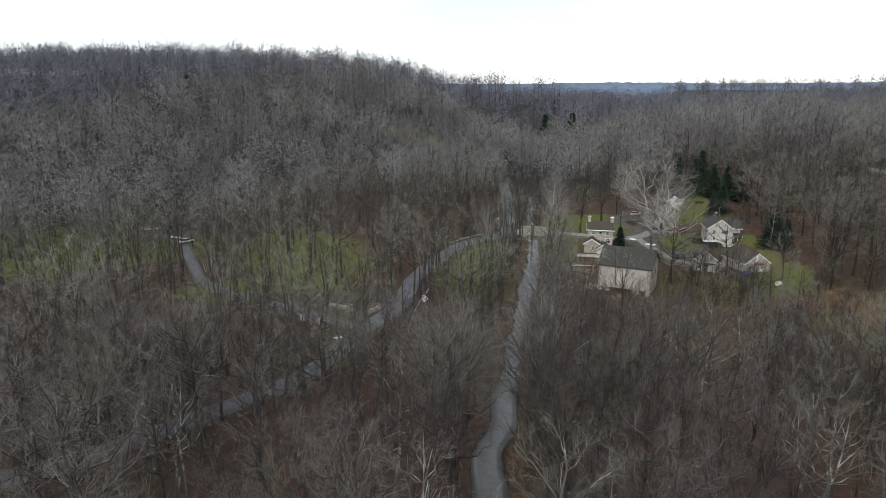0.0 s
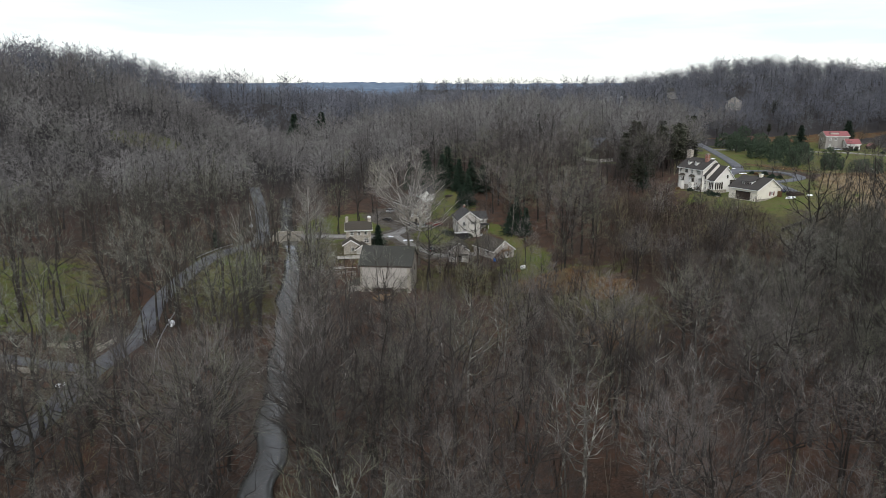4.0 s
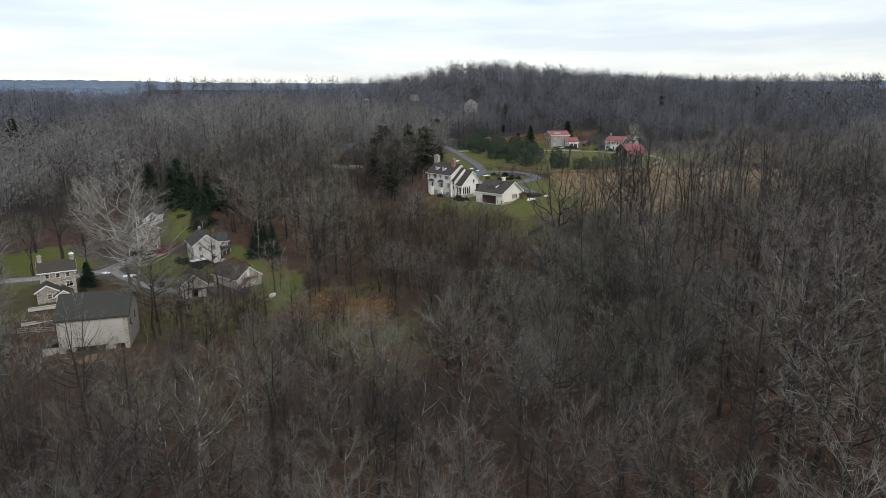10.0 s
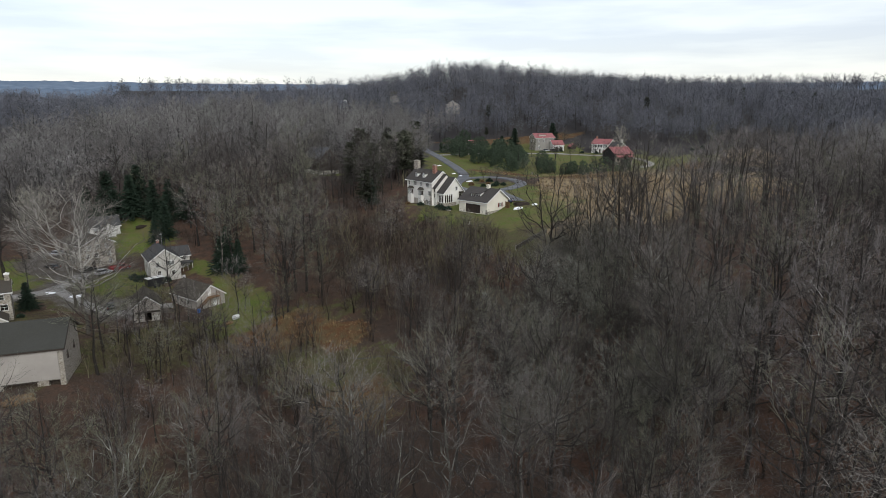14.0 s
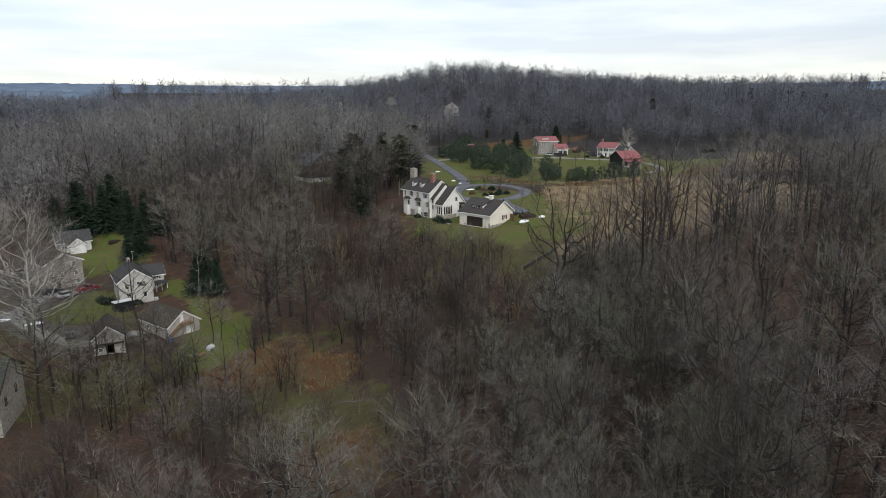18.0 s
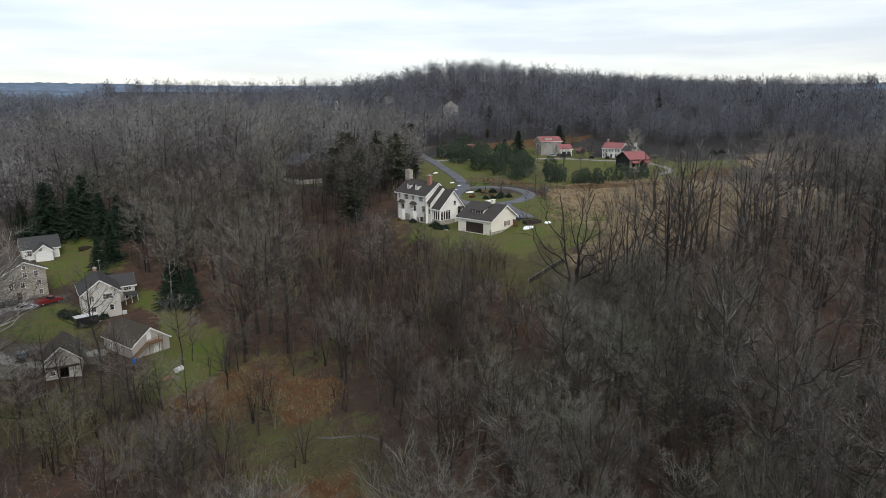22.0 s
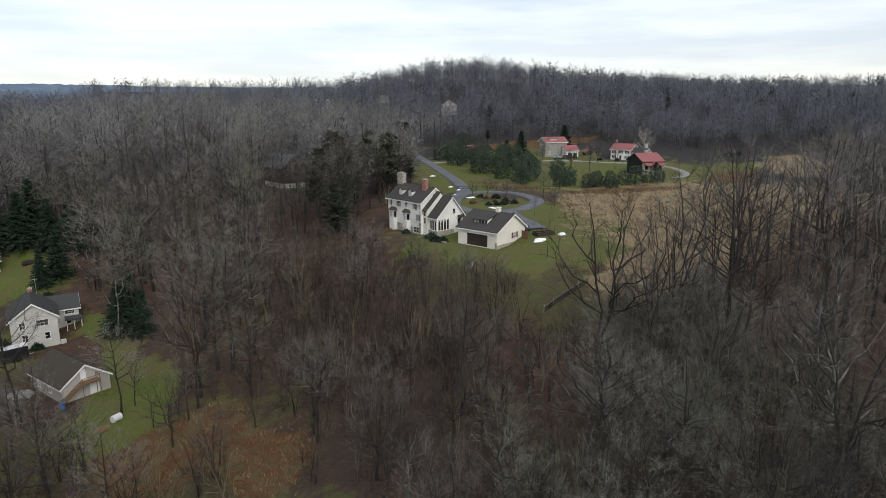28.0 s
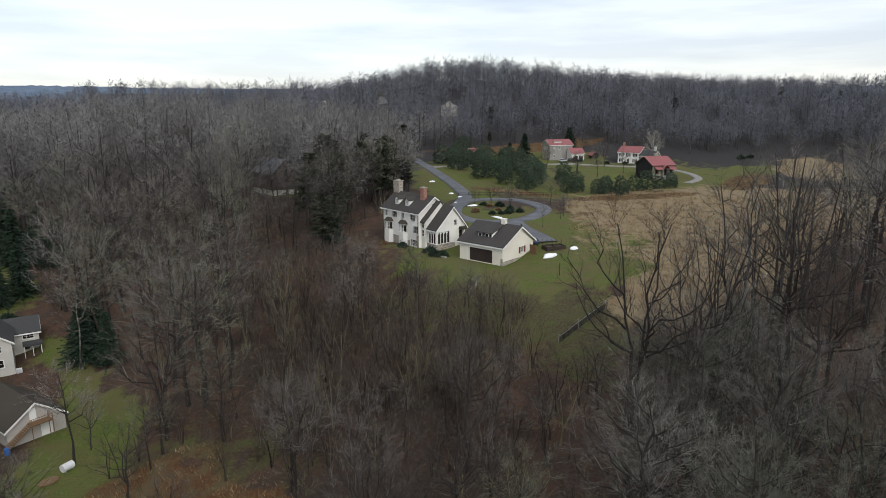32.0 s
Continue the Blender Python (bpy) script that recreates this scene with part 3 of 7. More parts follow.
def bare_tree(seed, height, spread, counts, twig_w, sides=(7, 5, 3), fork=0, low=0.42, segs=(7, 5, 3), skirt=1.45, core=0, chip=(1.0, 0.2)):
    """A leafless tree: a trunk that breaks up into ascending limbs, whose branches and fine twigs fill a rounded crown."""
    g, r = Growth(seed), random.Random(seed + 99)
    n1, n2, n3, n4 = counts
    rad = 0.0108 * height + 0.035
    R, mid_z, rise = spread * height, height * (0.5 + 0.5 * low), height * (0.5 - 0.5 * low) * 1.02
    centre = Vector((r.gauss(0, 0.03) * height, r.gauss(0, 0.03) * height, mid_z))
    stems = []
    for k in range(max(1, fork)):
        w = 6.283 * (k + r.random() * 0.5) / max(1, fork)
        off = Vector((math.cos(w), math.sin(w), 0)) * (R * 0.42 if fork else R * 0.08)
        tip = centre + off + Vector((0, 0, rise * 0.72))
        foot = Vector((math.cos(w), math.sin(w), 0)) * (rad * 0.6 if fork else 0) + Vector((0, 0, -0.6))
        path, radii = [], []
        for i in range(segs[0] + 1):
            u = i / segs[0]
            p = foot.lerp(tip, u)
            # stems rise together and part a third of the way up
            sag = off * (max(0.0, u - 0.24) / 0.76) ** 1.25 - off * u if fork else off * (u ** 2 - u) * 0.3
            path.append(p + sag + Vector((r.gauss(0, 0.012), r.gauss(0, 0.012), 0)) * height * (u > 0.1))
            radii.append(rad * (0.72 if fork else 1.0) * (1 - 0.86 * u) + 0.012)
        radii[0] *= 1.35
        g.tube(path, radii, sides[0])
        stems.append(path)
    turn = r.random() * 6.283
    for i in range(n1):
        # limb tips spread evenly over the dome of the crown
        cz = 1 - skirt * (i + 0.5) / n1
        w = turn + i * 2.39996 + r.gauss(0, 0.25)
        ring = math.sqrt(max(0.05, 1 - cz * cz))
        k = r.uniform(0.72, 1.08)
        tip = centre + Vector((math.cos(w) * ring * R * k, math.sin(w) * ring * R * k, cz * rise * k))
        path = min(stems, key=lambda q: (q[-1] - tip).length)
        z_at = max((0.36 if skirt < 1.6 else 0.2) * height, min(tip.z - 0.75 * (tip - centre).xy.length - r.uniform(0, 0.1) * height, height * 0.85))
        u = min(0.96, max(0.2, (z_at + 0.6) / (path[-1].z + 0.6)))
        p, d = at_path(path, u)
        length = (tip - p).length
        bend = p + Vector(((tip - p).x * 0.62, (tip - p).y * 0.62, (tip - p).z * 0.36)) + Vector((r.gauss(0, 0.1), r.gauss(0, 0.1), r.gauss(0, 0.06))) * length
        lp, lr = [], []
        r0 = max(0.02, rad * 0.27 * (1.15 - u) + 0.0065 * length)
        for j in range(segs[1] + 1):
            v = j / segs[1]
            lp.append(p * (1 - v) ** 2 + bend * (2 * v * (1 - v)) + tip * v ** 2 + Vector((r.gauss(0, 0.042), r.gauss(0, 0.042), r.gauss(0, 0.03))) * length * (0 < v < 1))
            lr.append(r0 * (1 - 0.8 * v) + 0.004)
        if sides[1] > 2:
            g.tube(lp, lr, sides[1], 0)
        else:
            for a, b in zip(lp[:-1], lp[1:]):
                g.twig(a, (b - a).normalized(), (b - a).length * 1.3, lr[0] * 0.8, 0)
        for j in range(n2):
            v = 0.22 + 0.78 * (j + r.random()) / n2
            p2, d2 = at_path(lp, min(v, 0.999))
            out = (p2 - centre)
            out = out.normalized() if out.length > 0.1 else Vector((0, 0, 1))
            d2 = (g.side(d2, r.uniform(0.45, 1.05)) + out * 0.35 + Vector((0, 0, 0.22))).normalized()
            bl = R * r.uniform(0.26, 0.5) * (1.15 - 0.45 * v) + 0.3
            bp, br = g.limb(p2, d2, bl, max(0.012, lr[0] * 0.28), segs[2], 0.24, 0.09)
            if sides[2] > 2:
                g.tube(bp, br, sides[2], 1)
            else:
                g.twig(p2, d2, bl, max(twig_w * 1.1, br[0]))
                bp = [p2, p2 + d2 * bl * 0.5, p2 + d2 * bl]
            for k in range(n3):
                p3, d3 = at_path(bp, min(0.12 + 0.88 * (k + r.random()) / n3, 0.999))
                d3 = (g.side(d3, r.uniform(0.35, 1.0)) + out * 0.15 + Vector((0, 0, 0.15))).normalized()
                tl = bl * r.uniform(0.32, 0.6) + 0.2
                g.twig(p3, d3, tl, twig_w)
                for q in range(n4):
                    d4 = g.side(d3, r.uniform(0.35, 0.9))
                    g.twig(p3 + d3 * (tl * r.uniform(0.15, 0.85)), d4, tl * r.uniform(0.4, 0.75), twig_w * 0.65)
    # fine spray inside the crown, too dense to tell apart
    for i in range(core):
        q = Vector((r.gauss(0, 1), r.gauss(0, 1), r.gauss(0, 1))).normalized() * r.uniform(0.3, 0.82)
        d = Vector((r.gauss(0, 1), r.gauss(0, 1), r.gauss(0.5, 1))).normalized()
        g.twig(centre + Vector((q.x * R, q.y * R, q.z * rise * 0.95)), d, chip[0] * r.uniform(0.7, 1.4), chip[1])
    return np.array([tuple(v) for v in g.v]), np.array(g.f), np.array(g.slot)


def split_meshes(name, geo, bark_mat, twig_mat):
    """Trunk mesh and crown mesh of one tree."""
    v, f, s = geo
    out = []
    for k, (part_name, mat_) in enumerate(((name + "_trunk", bark_mat), (name + "_crown", twig_mat))):
        ff = f[s == k]
        used, inv = np.unique(ff, return_inverse=True)
        out.append(mesh_object(part_name, v[used], inv.reshape(-1, 3), [mat_], smooth=(k == 0)))
    return out


NEAR = [split_meshes("bare_tree", bare_tree(11 + i, 20, (0.27, 0.31, 0.35)[i % 3], (18, 7, 8, 4), 0.0105, fork=(0, 0, 2, 0, 3, 0)[i], low=(0.42, 0.48, 0.38)[i % 3]), BARK, TWIG) for i in range(6)]
NEAR_DARK = [split_meshes("bare_tree", bare_tree(211 + i, 20, (0.28, 0.31, 0.35)[i], (18, 7, 8, 4), 0.0102, fork=(2, 0, 3)[i], low=(0.38, 0.46, 0.4)[i]), BARK_DARK, TWIG_DARK) for i in range(3)]
BROAD = [split_meshes("spreading_tree", bare_tree(41 + i, 20, 0.32, (19, 7, 7, 4), 0.010, fork=3 + i, low=0.36), BARK_DARK, TWIG_DARK) for i in range(2)]
PALE = [split_meshes("pale_tree", bare_tree(61 + i, 20, 0.33, (24, 8, 9, 4), 0.017, fork=2 * i, low=0.28), BARK_SYCAMORE, TWIG_PALE) for i in range(2)]
SLIM_PALE = [split_meshes("pale_tree", bare_tree(71 + i, 20, 0.25, (13, 5, 6, 3), 0.0105, fork=2 * i), BARK_LICHEN, TWIG) for i in range(2)]
NEAR_TALL = [split_meshes("bare_tree", bare_tree(311 + i, 20, (0.22, 0.25, 0.28)[i], (14, 6, 8, 3), 0.0105, fork=(0, 2, 0)[i], low=(0.52, 0.46, 0.56)[i]), BARK_DARK, TWIG_DARK) for i in range(3)]
OPEN = [bare_tree(171 + i, 20, 0.24 + 0.03 * (i % 3), (12, 4, 6, 2), 0.0195, sides=(5, 3, 2), segs=(4, 3, 2), fork=(0, 2, 0, 3)[i], low=0.48 + 0.04 * (i % 2)) for i in range(4)]
MID = [bare_tree(81 + i, 20, 0.29 + 0.035 * (i % 3), (15, 5, 7, 2), 0.021, sides=(5, 3, 2), segs=(4, 3, 2), low=0.4 + 0.05 * (i % 3), core=150, chip=(0.7, 0.03)) for i in range(5)]
FAR = [bare_tree(101 + i, 20, 0.29 + 0.035 * (i % 3), (12, 5, 6, 0), 0.042, sides=(3, 2, 2), segs=(3, 2, 2), low=0.3, skirt=1.6, core=150, chip=(0.95, 0.16)) for i in range(5)]
DISTANT = [bare_tree(111 + i, 20, 0.31 + 0.035 * (i % 3), (10, 4, 4, 0), 0.065, sides=(3, 2, 2), segs=(2, 1, 2), low=0.2, skirt=1.7, core=120, chip=(1.15, 0.21)) for i in range(5)]
SPARSE = [bare_tree(141 + i, 20, 0.32, (6, 3, 3, 0), 0.17, sides=(3, 2, 2), segs=(2, 1, 2), low=0.1, skirt=1.75, core=26, chip=(2.0, 0.6)) for i in range(3)]
SAPLING = [bare_tree(121 + i, 7, 0.3, (9, 4, 4, 0), 0.0085, sides=(3, 2, 2), segs=(4, 3, 2), fork=3, low=0.1) for i in range(3)]
BUSH = [bare_tree(131 + i, 7, 0.4, (11, 5, 5, 0), 0.0105, sides=(3, 2, 2), segs=(3, 3, 2), fork=3, low=0.02) for i in range(3)]


def forest(name, spots, geos, materials, label, category, seed):
    """Many trees, past counting, joined into one mesh. spots: x, y, height."""
    if not len(spots):
        return
    r = np.random.RandomState(seed)
    V, F, K, off = [], [], [], 0
    zs = ground_z(spots[:, 0], spots[:, 1])
    for (x, y, h), z in zip(spots, zs):
        v, f, k = geos[r.randint(len(geos))]
        a, s, w = r.rand() * 6.283, h / 20.0, r.uniform(0.85, 1.2)
        c, n = math.cos(a) * s * w, math.sin(a) * s * w
        V.append(np.c_[v[:, 0] * c - v[:, 1] * n + x, v[:, 0] * n + v[:, 1] * c + y, v[:, 2] * s + z])
        F.append(f + off)
        K.append(k)
        off += len(v)
    me = mesh_object(name, np.vstack(V), np.vstack(F), materials, np.concatenate(K))
    me.attributes.new("tint", "FLOAT", "POINT").data.foreach_set("value", np.repeat(r.rand(len(V)), [len(v) for v in V]).astype(np.float32))
    return tagged(new(name, me), label, category, kind="stuff")


# where trees stand: a jittered grid thinned by the open ground
rs = np.random.RandomState(5)
step = 7.3
tx, ty = np.meshgrid(np.arange(-330, 720, step), np.arange(10, 800, step))
tx, ty = tx.ravel() + rs.uniform(-3.3, 3.3, tx.size), ty.ravel() + rs.uniform(-3.3, 3.3, ty.size)
az = np.degrees(np.arctan2(tx, ty))
rr = np.hypot(tx, ty)
ok = (az > -44) & (az < 92) & (rr > 26) & (rr < 720)
tx, ty = tx[ok], ty[ok]
ok = rs.rand(len(tx)) < woods_density(tx, ty)
tx, ty = tx[ok], ty[ok]
# rows of trees close along the banks and the verges
for line_, offs in ((CREEK[:80], (5.6, -6.4)), (ROAD[:34], (-4.6, 4.6, 7.5)), (ROAD[34:75], (-4.8, 5.0)), (ENTRANCE[:20], (4.2,))):
    t_ = np.gradient(line_, axis=0)
    t_ /= np.linalg.norm(t_, axis=1)[:, None]
    for o_ in offs:
        q_ = line_[::3] + np.c_[-t_[::3, 1], t_[::3, 0]] * o_ + rs.uniform(-1.2, 1.2, (len(line_[::3]), 2))
        q_ = q_[(woods_density(q_[:, 0], q_[:, 1]) > 0.45) & (np.degrees(np.arctan2(q_[:, 0], q_[:, 1])) > -43) & (q_[:, 1] > 40)]
        tx, ty = np.r_[tx, q_[:, 0]], np.r_[ty, q_[:, 1]]
FLIGHT = np.array([(0, 0), (5, 10), (12, 17), (39, 45), (72, 77)], float)
dist = line_distance(tx, ty, FLIGHT)
far_off = dist > 330
keep = ~far_off | (rs.rand(len(tx)) < 0.62)
tx, ty, dist = tx[keep], ty[keep], dist[keep]
heights = rs.uniform(17, 24.5, len(tx)) * np.where(rs.rand(len(tx)) < 0.2, 0.72, 1.0)
heights *= growth(tx, ty)
heights = np.where((dist > 330) & (tx - 72 > 0.67 * (ty - 77)), heights * 0.86, heights)
heights = np.where(line_distance(tx, ty, np.array([(150, 208), (174, 246)], float)) < 8, heights * 0.7, heights)
heights = np.where(line_distance(tx, ty, np.array([(120, 109), (146, 125)], float)) < 8, np.minimum(heights, 8.0), heights)
# over the flight line the crowns stay well below the camera
heights = np.where(dist < 25, np.minimum(heights, 19), heights)
NEAR_LINE = np.array([(-36, 58), (-8, 68), (25, 74), (60, 76), (90, 92), (128, 124)], float)
near_ids = np.argsort(line_distance(tx, ty, NEAR_LINE))[:296]
is_near = np.zeros(len(tx), bool)
is_near[near_ids] = True


def plant(kind_name, meshes, x, y, h, turn, label, category, group="", wide=1.0):
    """One tree of its own: trunk and crown under an Empty at its foot."""
    root = thing(kind_name, label, category, pose(x, y, gz(x, y), 0, 0, turn) @ Matrix.Diagonal((h / 20 * wide, h / 20 * wide, h / 20, 1)), group)
    part("trunk", meshes[0], None, root)
    part("crown", meshes[1], None, root)
    return root


for n, i in enumerate(near_ids):
    pale = rs.rand() < (0.16 if tx[i] < 80 else 0.07)
    dark = rs.rand() < (0.9 if 28 < tx[i] < 78 and ty[i] < 92 else 0.75 if tx[i] > 85 else 0.4)
    slender = rs.rand() < (0.85 if in_poly(tx[i:i + 1], ty[i:i + 1], TALL)[0] else 0.5 if tx[i] < 38 else 0.2)
    plant("bare_tree", SLIM_PALE[n % 2] if pale else NEAR_TALL[n % 3] if slender else NEAR_DARK[n % 3] if dark else NEAR[rs.randint(6)], tx[i], ty[i], heights[i], rs.rand() * 360,
          "leafless tree with pale mottled limbs on the wooded slope" if pale else "tall leafless tree with a long bare trunk" if slender else "dark leafless tree standing in leaf litter" if dark else "leafless grey-brown tree standing in leaf litter", "tree", "bare trees of the near woods", rs.uniform(0.85, 1.15))
S = np.c_[tx, ty, heights]
mid = ~is_near & (dist < 190)
low_land = tx < 38
tall_zone = in_poly(tx, ty, TALL)
forest("tall_woods", S[mid & tall_zone], OPEN, [BARK_DARK, WOODS], "tall dark leafless trees with bare trunks on the slope", "woods", 15)
forest("woods", S[mid & ~low_land & ~tall_zone], MID, [BARK_DARK, WOODS], "dense leafless woods covering the slopes, grey-brown", "woods", 1)
forest("valley_woods", S[mid & low_land], OPEN, [BARK_DARK, VALLEY_WOODS], "open leafless woods on the valley floor, grey and mossy", "woods", 14)
forest("far_woods", S[~is_near & ~mid & (dist < 330)], FAR, [BARK_FAR, FAR_WOODS_HAZED], "leafless woods beyond the estate, soft grey-brown", "woods", 2)
# trees on slopes that fall away from the valley are kept simpler
steps_u = np.linspace(0.15, 0.97, 36)
sight = np.zeros(len(tx))
top_z = ground_z(tx, ty) + heights
for u in steps_u:
    gx_, gy_ = 40 + (tx - 40) * u, 45 + (ty - 45) * u
    sight = np.maximum(sight, ground_z(gx_, gy_) + 9 - (50 + (top_z - 50) * u))
lee = (sight > 2) & (dist >= 330)
hill = S[~lee & (dist >= 300) & (tx - 72 > 0.6 * (ty - 77)) & (tx + ty < 900)]
low_growth = np.c_[hill[:, 0] + 3.1, hill[:, 1] + 2.4, hill[:, 2] * rs.uniform(0.45, 0.8, len(hill))]
forest("distant_woods", np.vstack([S[(dist >= 330) & ~lee], low_growth[woods_density(low_growth[:, 0], low_growth[:, 1]) > 0.5]]), DISTANT, [BARK_FAR, HILL_WOODS_HAZED], "distant leafless woods covering the hills", "woods", 12)
# woods of the far rise
qa, qr = np.radians(rs.uniform(-44, 96, 3400)), rs.uniform(740, 1010, 3400)
rim_woods = np.c_[np.sin(qa) * qr, np.cos(qa) * qr, rs.uniform(15, 21, 3400)]
forest("back_woods", np.vstack([S[lee], rim_woods]), SPARSE, [BARK_FAR, HILL_WOODS_HAZED], "leafless woods on the far slopes of the hills", "woods", 13)
ex, ey = rs.uniform(-75, 10, 400), rs.uniform(52, 150, 400)
e_ok = (woods_density(ex, ey) > 0.5) & (line_distance(ex, ey, ROAD) < 9.5) & (ey < 100) & (rs.rand(400) < 0.85) & (np.degrees(np.arctan2(ex, ey)) > -42)
vx, vy = rs.uniform(82, 150, 330), rs.uniform(58, 116, 330)
v_ok = (woods_density(vx, vy) > 0.5) & (line_distance(vx, vy, np.array([(120, 109), (146, 125)], float)) > 6) & (vx - vy < 62) & (vx - vy > 4)
forest("young_trees", np.vstack([np.c_[ex, ey, rs.uniform(9, 15, 400)][e_ok], np.c_[vx, vy, rs.uniform(8, 12.5, 330)][v_ok]]), MID, [BARK_DARK, VALLEY_WOODS], "young leafless trees crowding the roadside", "woods", 4)
ux, uy = rs.uniform(-120, 210, 8000), rs.uniform(30, 260, 8000)
dens = woods_density(ux, uy)
u_ok = (rs.rand(8000) < dens * np.where(ux < 30, 0.05, 0.16) + 0.005) & (np.degrees(np.arctan2(ux, uy)) > -42) & (dens > 0) & (line_distance(ux, uy, FLIGHT) < 210)
forest("undergrowth", np.c_[ux, uy, rs.uniform(9, 24, 8000)][u_ok], SAPLING, [BRUSH, BRUSH], "thin leafless saplings and brush under the trees", "undergrowth", 3)
LOW = [bare_tree(151 + i, 20, 0.65, (8, 4, 4, 0), 0.16, sides=(3, 2, 2), segs=(2, 2, 2), fork=2, low=0.05, skirt=1.7) for i in range(4)]
bx, by = rs.uniform(-110, 215, 9000), rs.uniform(34, 250, 9000)
dens = woods_density(bx, by)
b_ok = (rs.rand(9000) < dens * 0.75) & (dens > 0.3) & (np.degrees(np.arctan2(bx, by)) > -42) & (line_distance(bx, by, FLIGHT) < 175) & (line_distance(bx, by, FLIGHT) > 22)
forest("low_brush", np.c_[bx, by, rs.uniform(1.3, 3.4, 9000)][b_ok], LOW, [BRUSH, BRUSH], "low brown leafless brush covering the forest floor", "undergrowth", 7)
# thickets in the hollow and below the manor
yx, yy = rs.uniform(34, 158, 3000), rs.uniform(92, 198, 3000)
y_ok = ((line_distance(yx, yy, np.array([(106, 101), (146, 125)], float)) < 11) | in_poly(yx, yy, YOUNG) | in_poly(yx, yy, BRUSHY) | in_poly(yx, yy, BARNYARD)) & (woods_density(yx, yy) > 0.15) & (oval(yx, yy, 47, 149, 11, 8, -25) < 0.5) & (rs.rand(3000) < 0.24 + 0.45 * in_poly(yx, yy, BRUSHY))
forest("thicket", np.c_[yx, yy, np.where((yx > 138) & (yy > 124), rs.uniform(6, 13, 3000), rs.uniform(11, 25, 3000))][y_ok], BUSH, [BRUSH, BRUSH], "thicket of thin bare saplings in the hollow", "undergrowth", 6)


# ---- building materials ----
CREAM = simple("cream_stucco", (0.68, 0.635, 0.53), (0.76, 0.715, 0.62), 1.5, 0.9, 0.15, dirt=0.22)
WHITE = simple("white_siding", (0.66, 0.65, 0.61), (0.76, 0.75, 0.71), 2.0, 0.8, 0.15, (0.3, 0.3, 6), dirt=0.25)
OLD_WHITE = simple("weathered_white_stucco", (0.43, 0.41, 0.365), (0.54, 0.515, 0.465), 1.2, 0.9, 0.2, dirt=0.4)
BARN_RENDER = simple("grey_beige_render", (0.36, 0.33, 0.295), (0.44, 0.405, 0.365), 0.9, 0.9, 0.15, dirt=0.4)
TRIM = simple("white_trim", (0.7, 0.69, 0.65), (0.78, 0.77, 0.74), 3, 0.6, 0.0, dirt=0.2)
WOOD = simple("weathered_boards", (0.13, 0.072, 0.036), (0.24, 0.142, 0.075), 2.0, 0.9, 0.4, (6, 6, 0.4))
DARK_WOOD = simple("dark_barn_boards", (0.035, 0.026, 0.021), (0.075, 0.058, 0.046), 2.0, 0.9, 0.5, (5, 5, 0.3))
BLACK_WOOD = simple("black_stained_boards", (0.012, 0.012, 0.013), (0.03, 0.028, 0.028), 2.0, 0.85, 0.5, (5, 5, 0.3))
GREY_WOOD = simple("silvered_wood", (0.2, 0.185, 0.165), (0.33, 0.31, 0.285), 2.0, 0.9, 0.4, (5, 5, 0.4))
DARK = simple("dark_brown_doors", (0.028, 0.02, 0.016), (0.055, 0.04, 0.032), 2.0, 0.8, 0.3, (5, 5, 0.4))
METAL = simple("galvanised_steel", (0.42, 0.43, 0.44), (0.55, 0.56, 0.57), 4, 0.45, 0.05, metal=0.8)
SNOW = simple("old_snow", (0.8, 0.82, 0.85), (0.9, 0.91, 0.93), 1.5, 0.7, 0.4, dirt=0.15)
TYRE = simple("tyre_rubber", (0.015, 0.015, 0.015), (0.03, 0.03, 0.03), 6, 0.9, 0.1)
SOIL = simple("dark_soil", (0.03, 0.021, 0.015), (0.07, 0.05, 0.035), 3, 0.95, 0.6)
STRAW = simple("straw_pile", (0.12, 0.07, 0.035), (0.24, 0.16, 0.085), 4, 0.95, 0.8)


def masonry(name, stones, mortar, scale, rough=0.92):
    m = Mat(name, rough)
    v = m.n.new("ShaderNodeTexVoronoi")
    v.feature = "DISTANCE_TO_EDGE"
    v.inputs["Scale"].default_value = scale
    v2 = m.n.new("ShaderNodeTexVoronoi")
    v2.inputs["Scale"].default_value = scale
    co = m.coord((1, 1, 1.7))
    m.l.new(co, v.inputs["Vector"])
    m.l.new(co, v2.inputs["Vector"])
    tone = m.ramp(m.math("FRACT", m.math("MULTIPLY", v2.outputs["Color"], 3.7)), [(0.0, stones[0]), (0.5, stones[1]), (1.0, stones[2])])
    tone = m.mix(m.math("MULTIPLY", m.noise(5), 0.5), tone, tuple(0.5 * c for c in stones[1]))
    joint = m.ramp(v.outputs["Distance"], [(0.02, (1, 1, 1)), (0.07, (0, 0, 0))])
    return m.color(m.mix(joint, tone, mortar)).bump(v.outputs["Distance"], 0.5, 0.06).m


STONE = masonry("field_stone", ((0.2, 0.165, 0.125), (0.31, 0.27, 0.215), (0.4, 0.365, 0.31)), (0.42, 0.395, 0.345), 2.3)
BRICK = masonry("red_brick", ((0.22, 0.075, 0.05), (0.3, 0.11, 0.075), (0.36, 0.15, 0.1)), (0.36, 0.31, 0.27), 4.5)


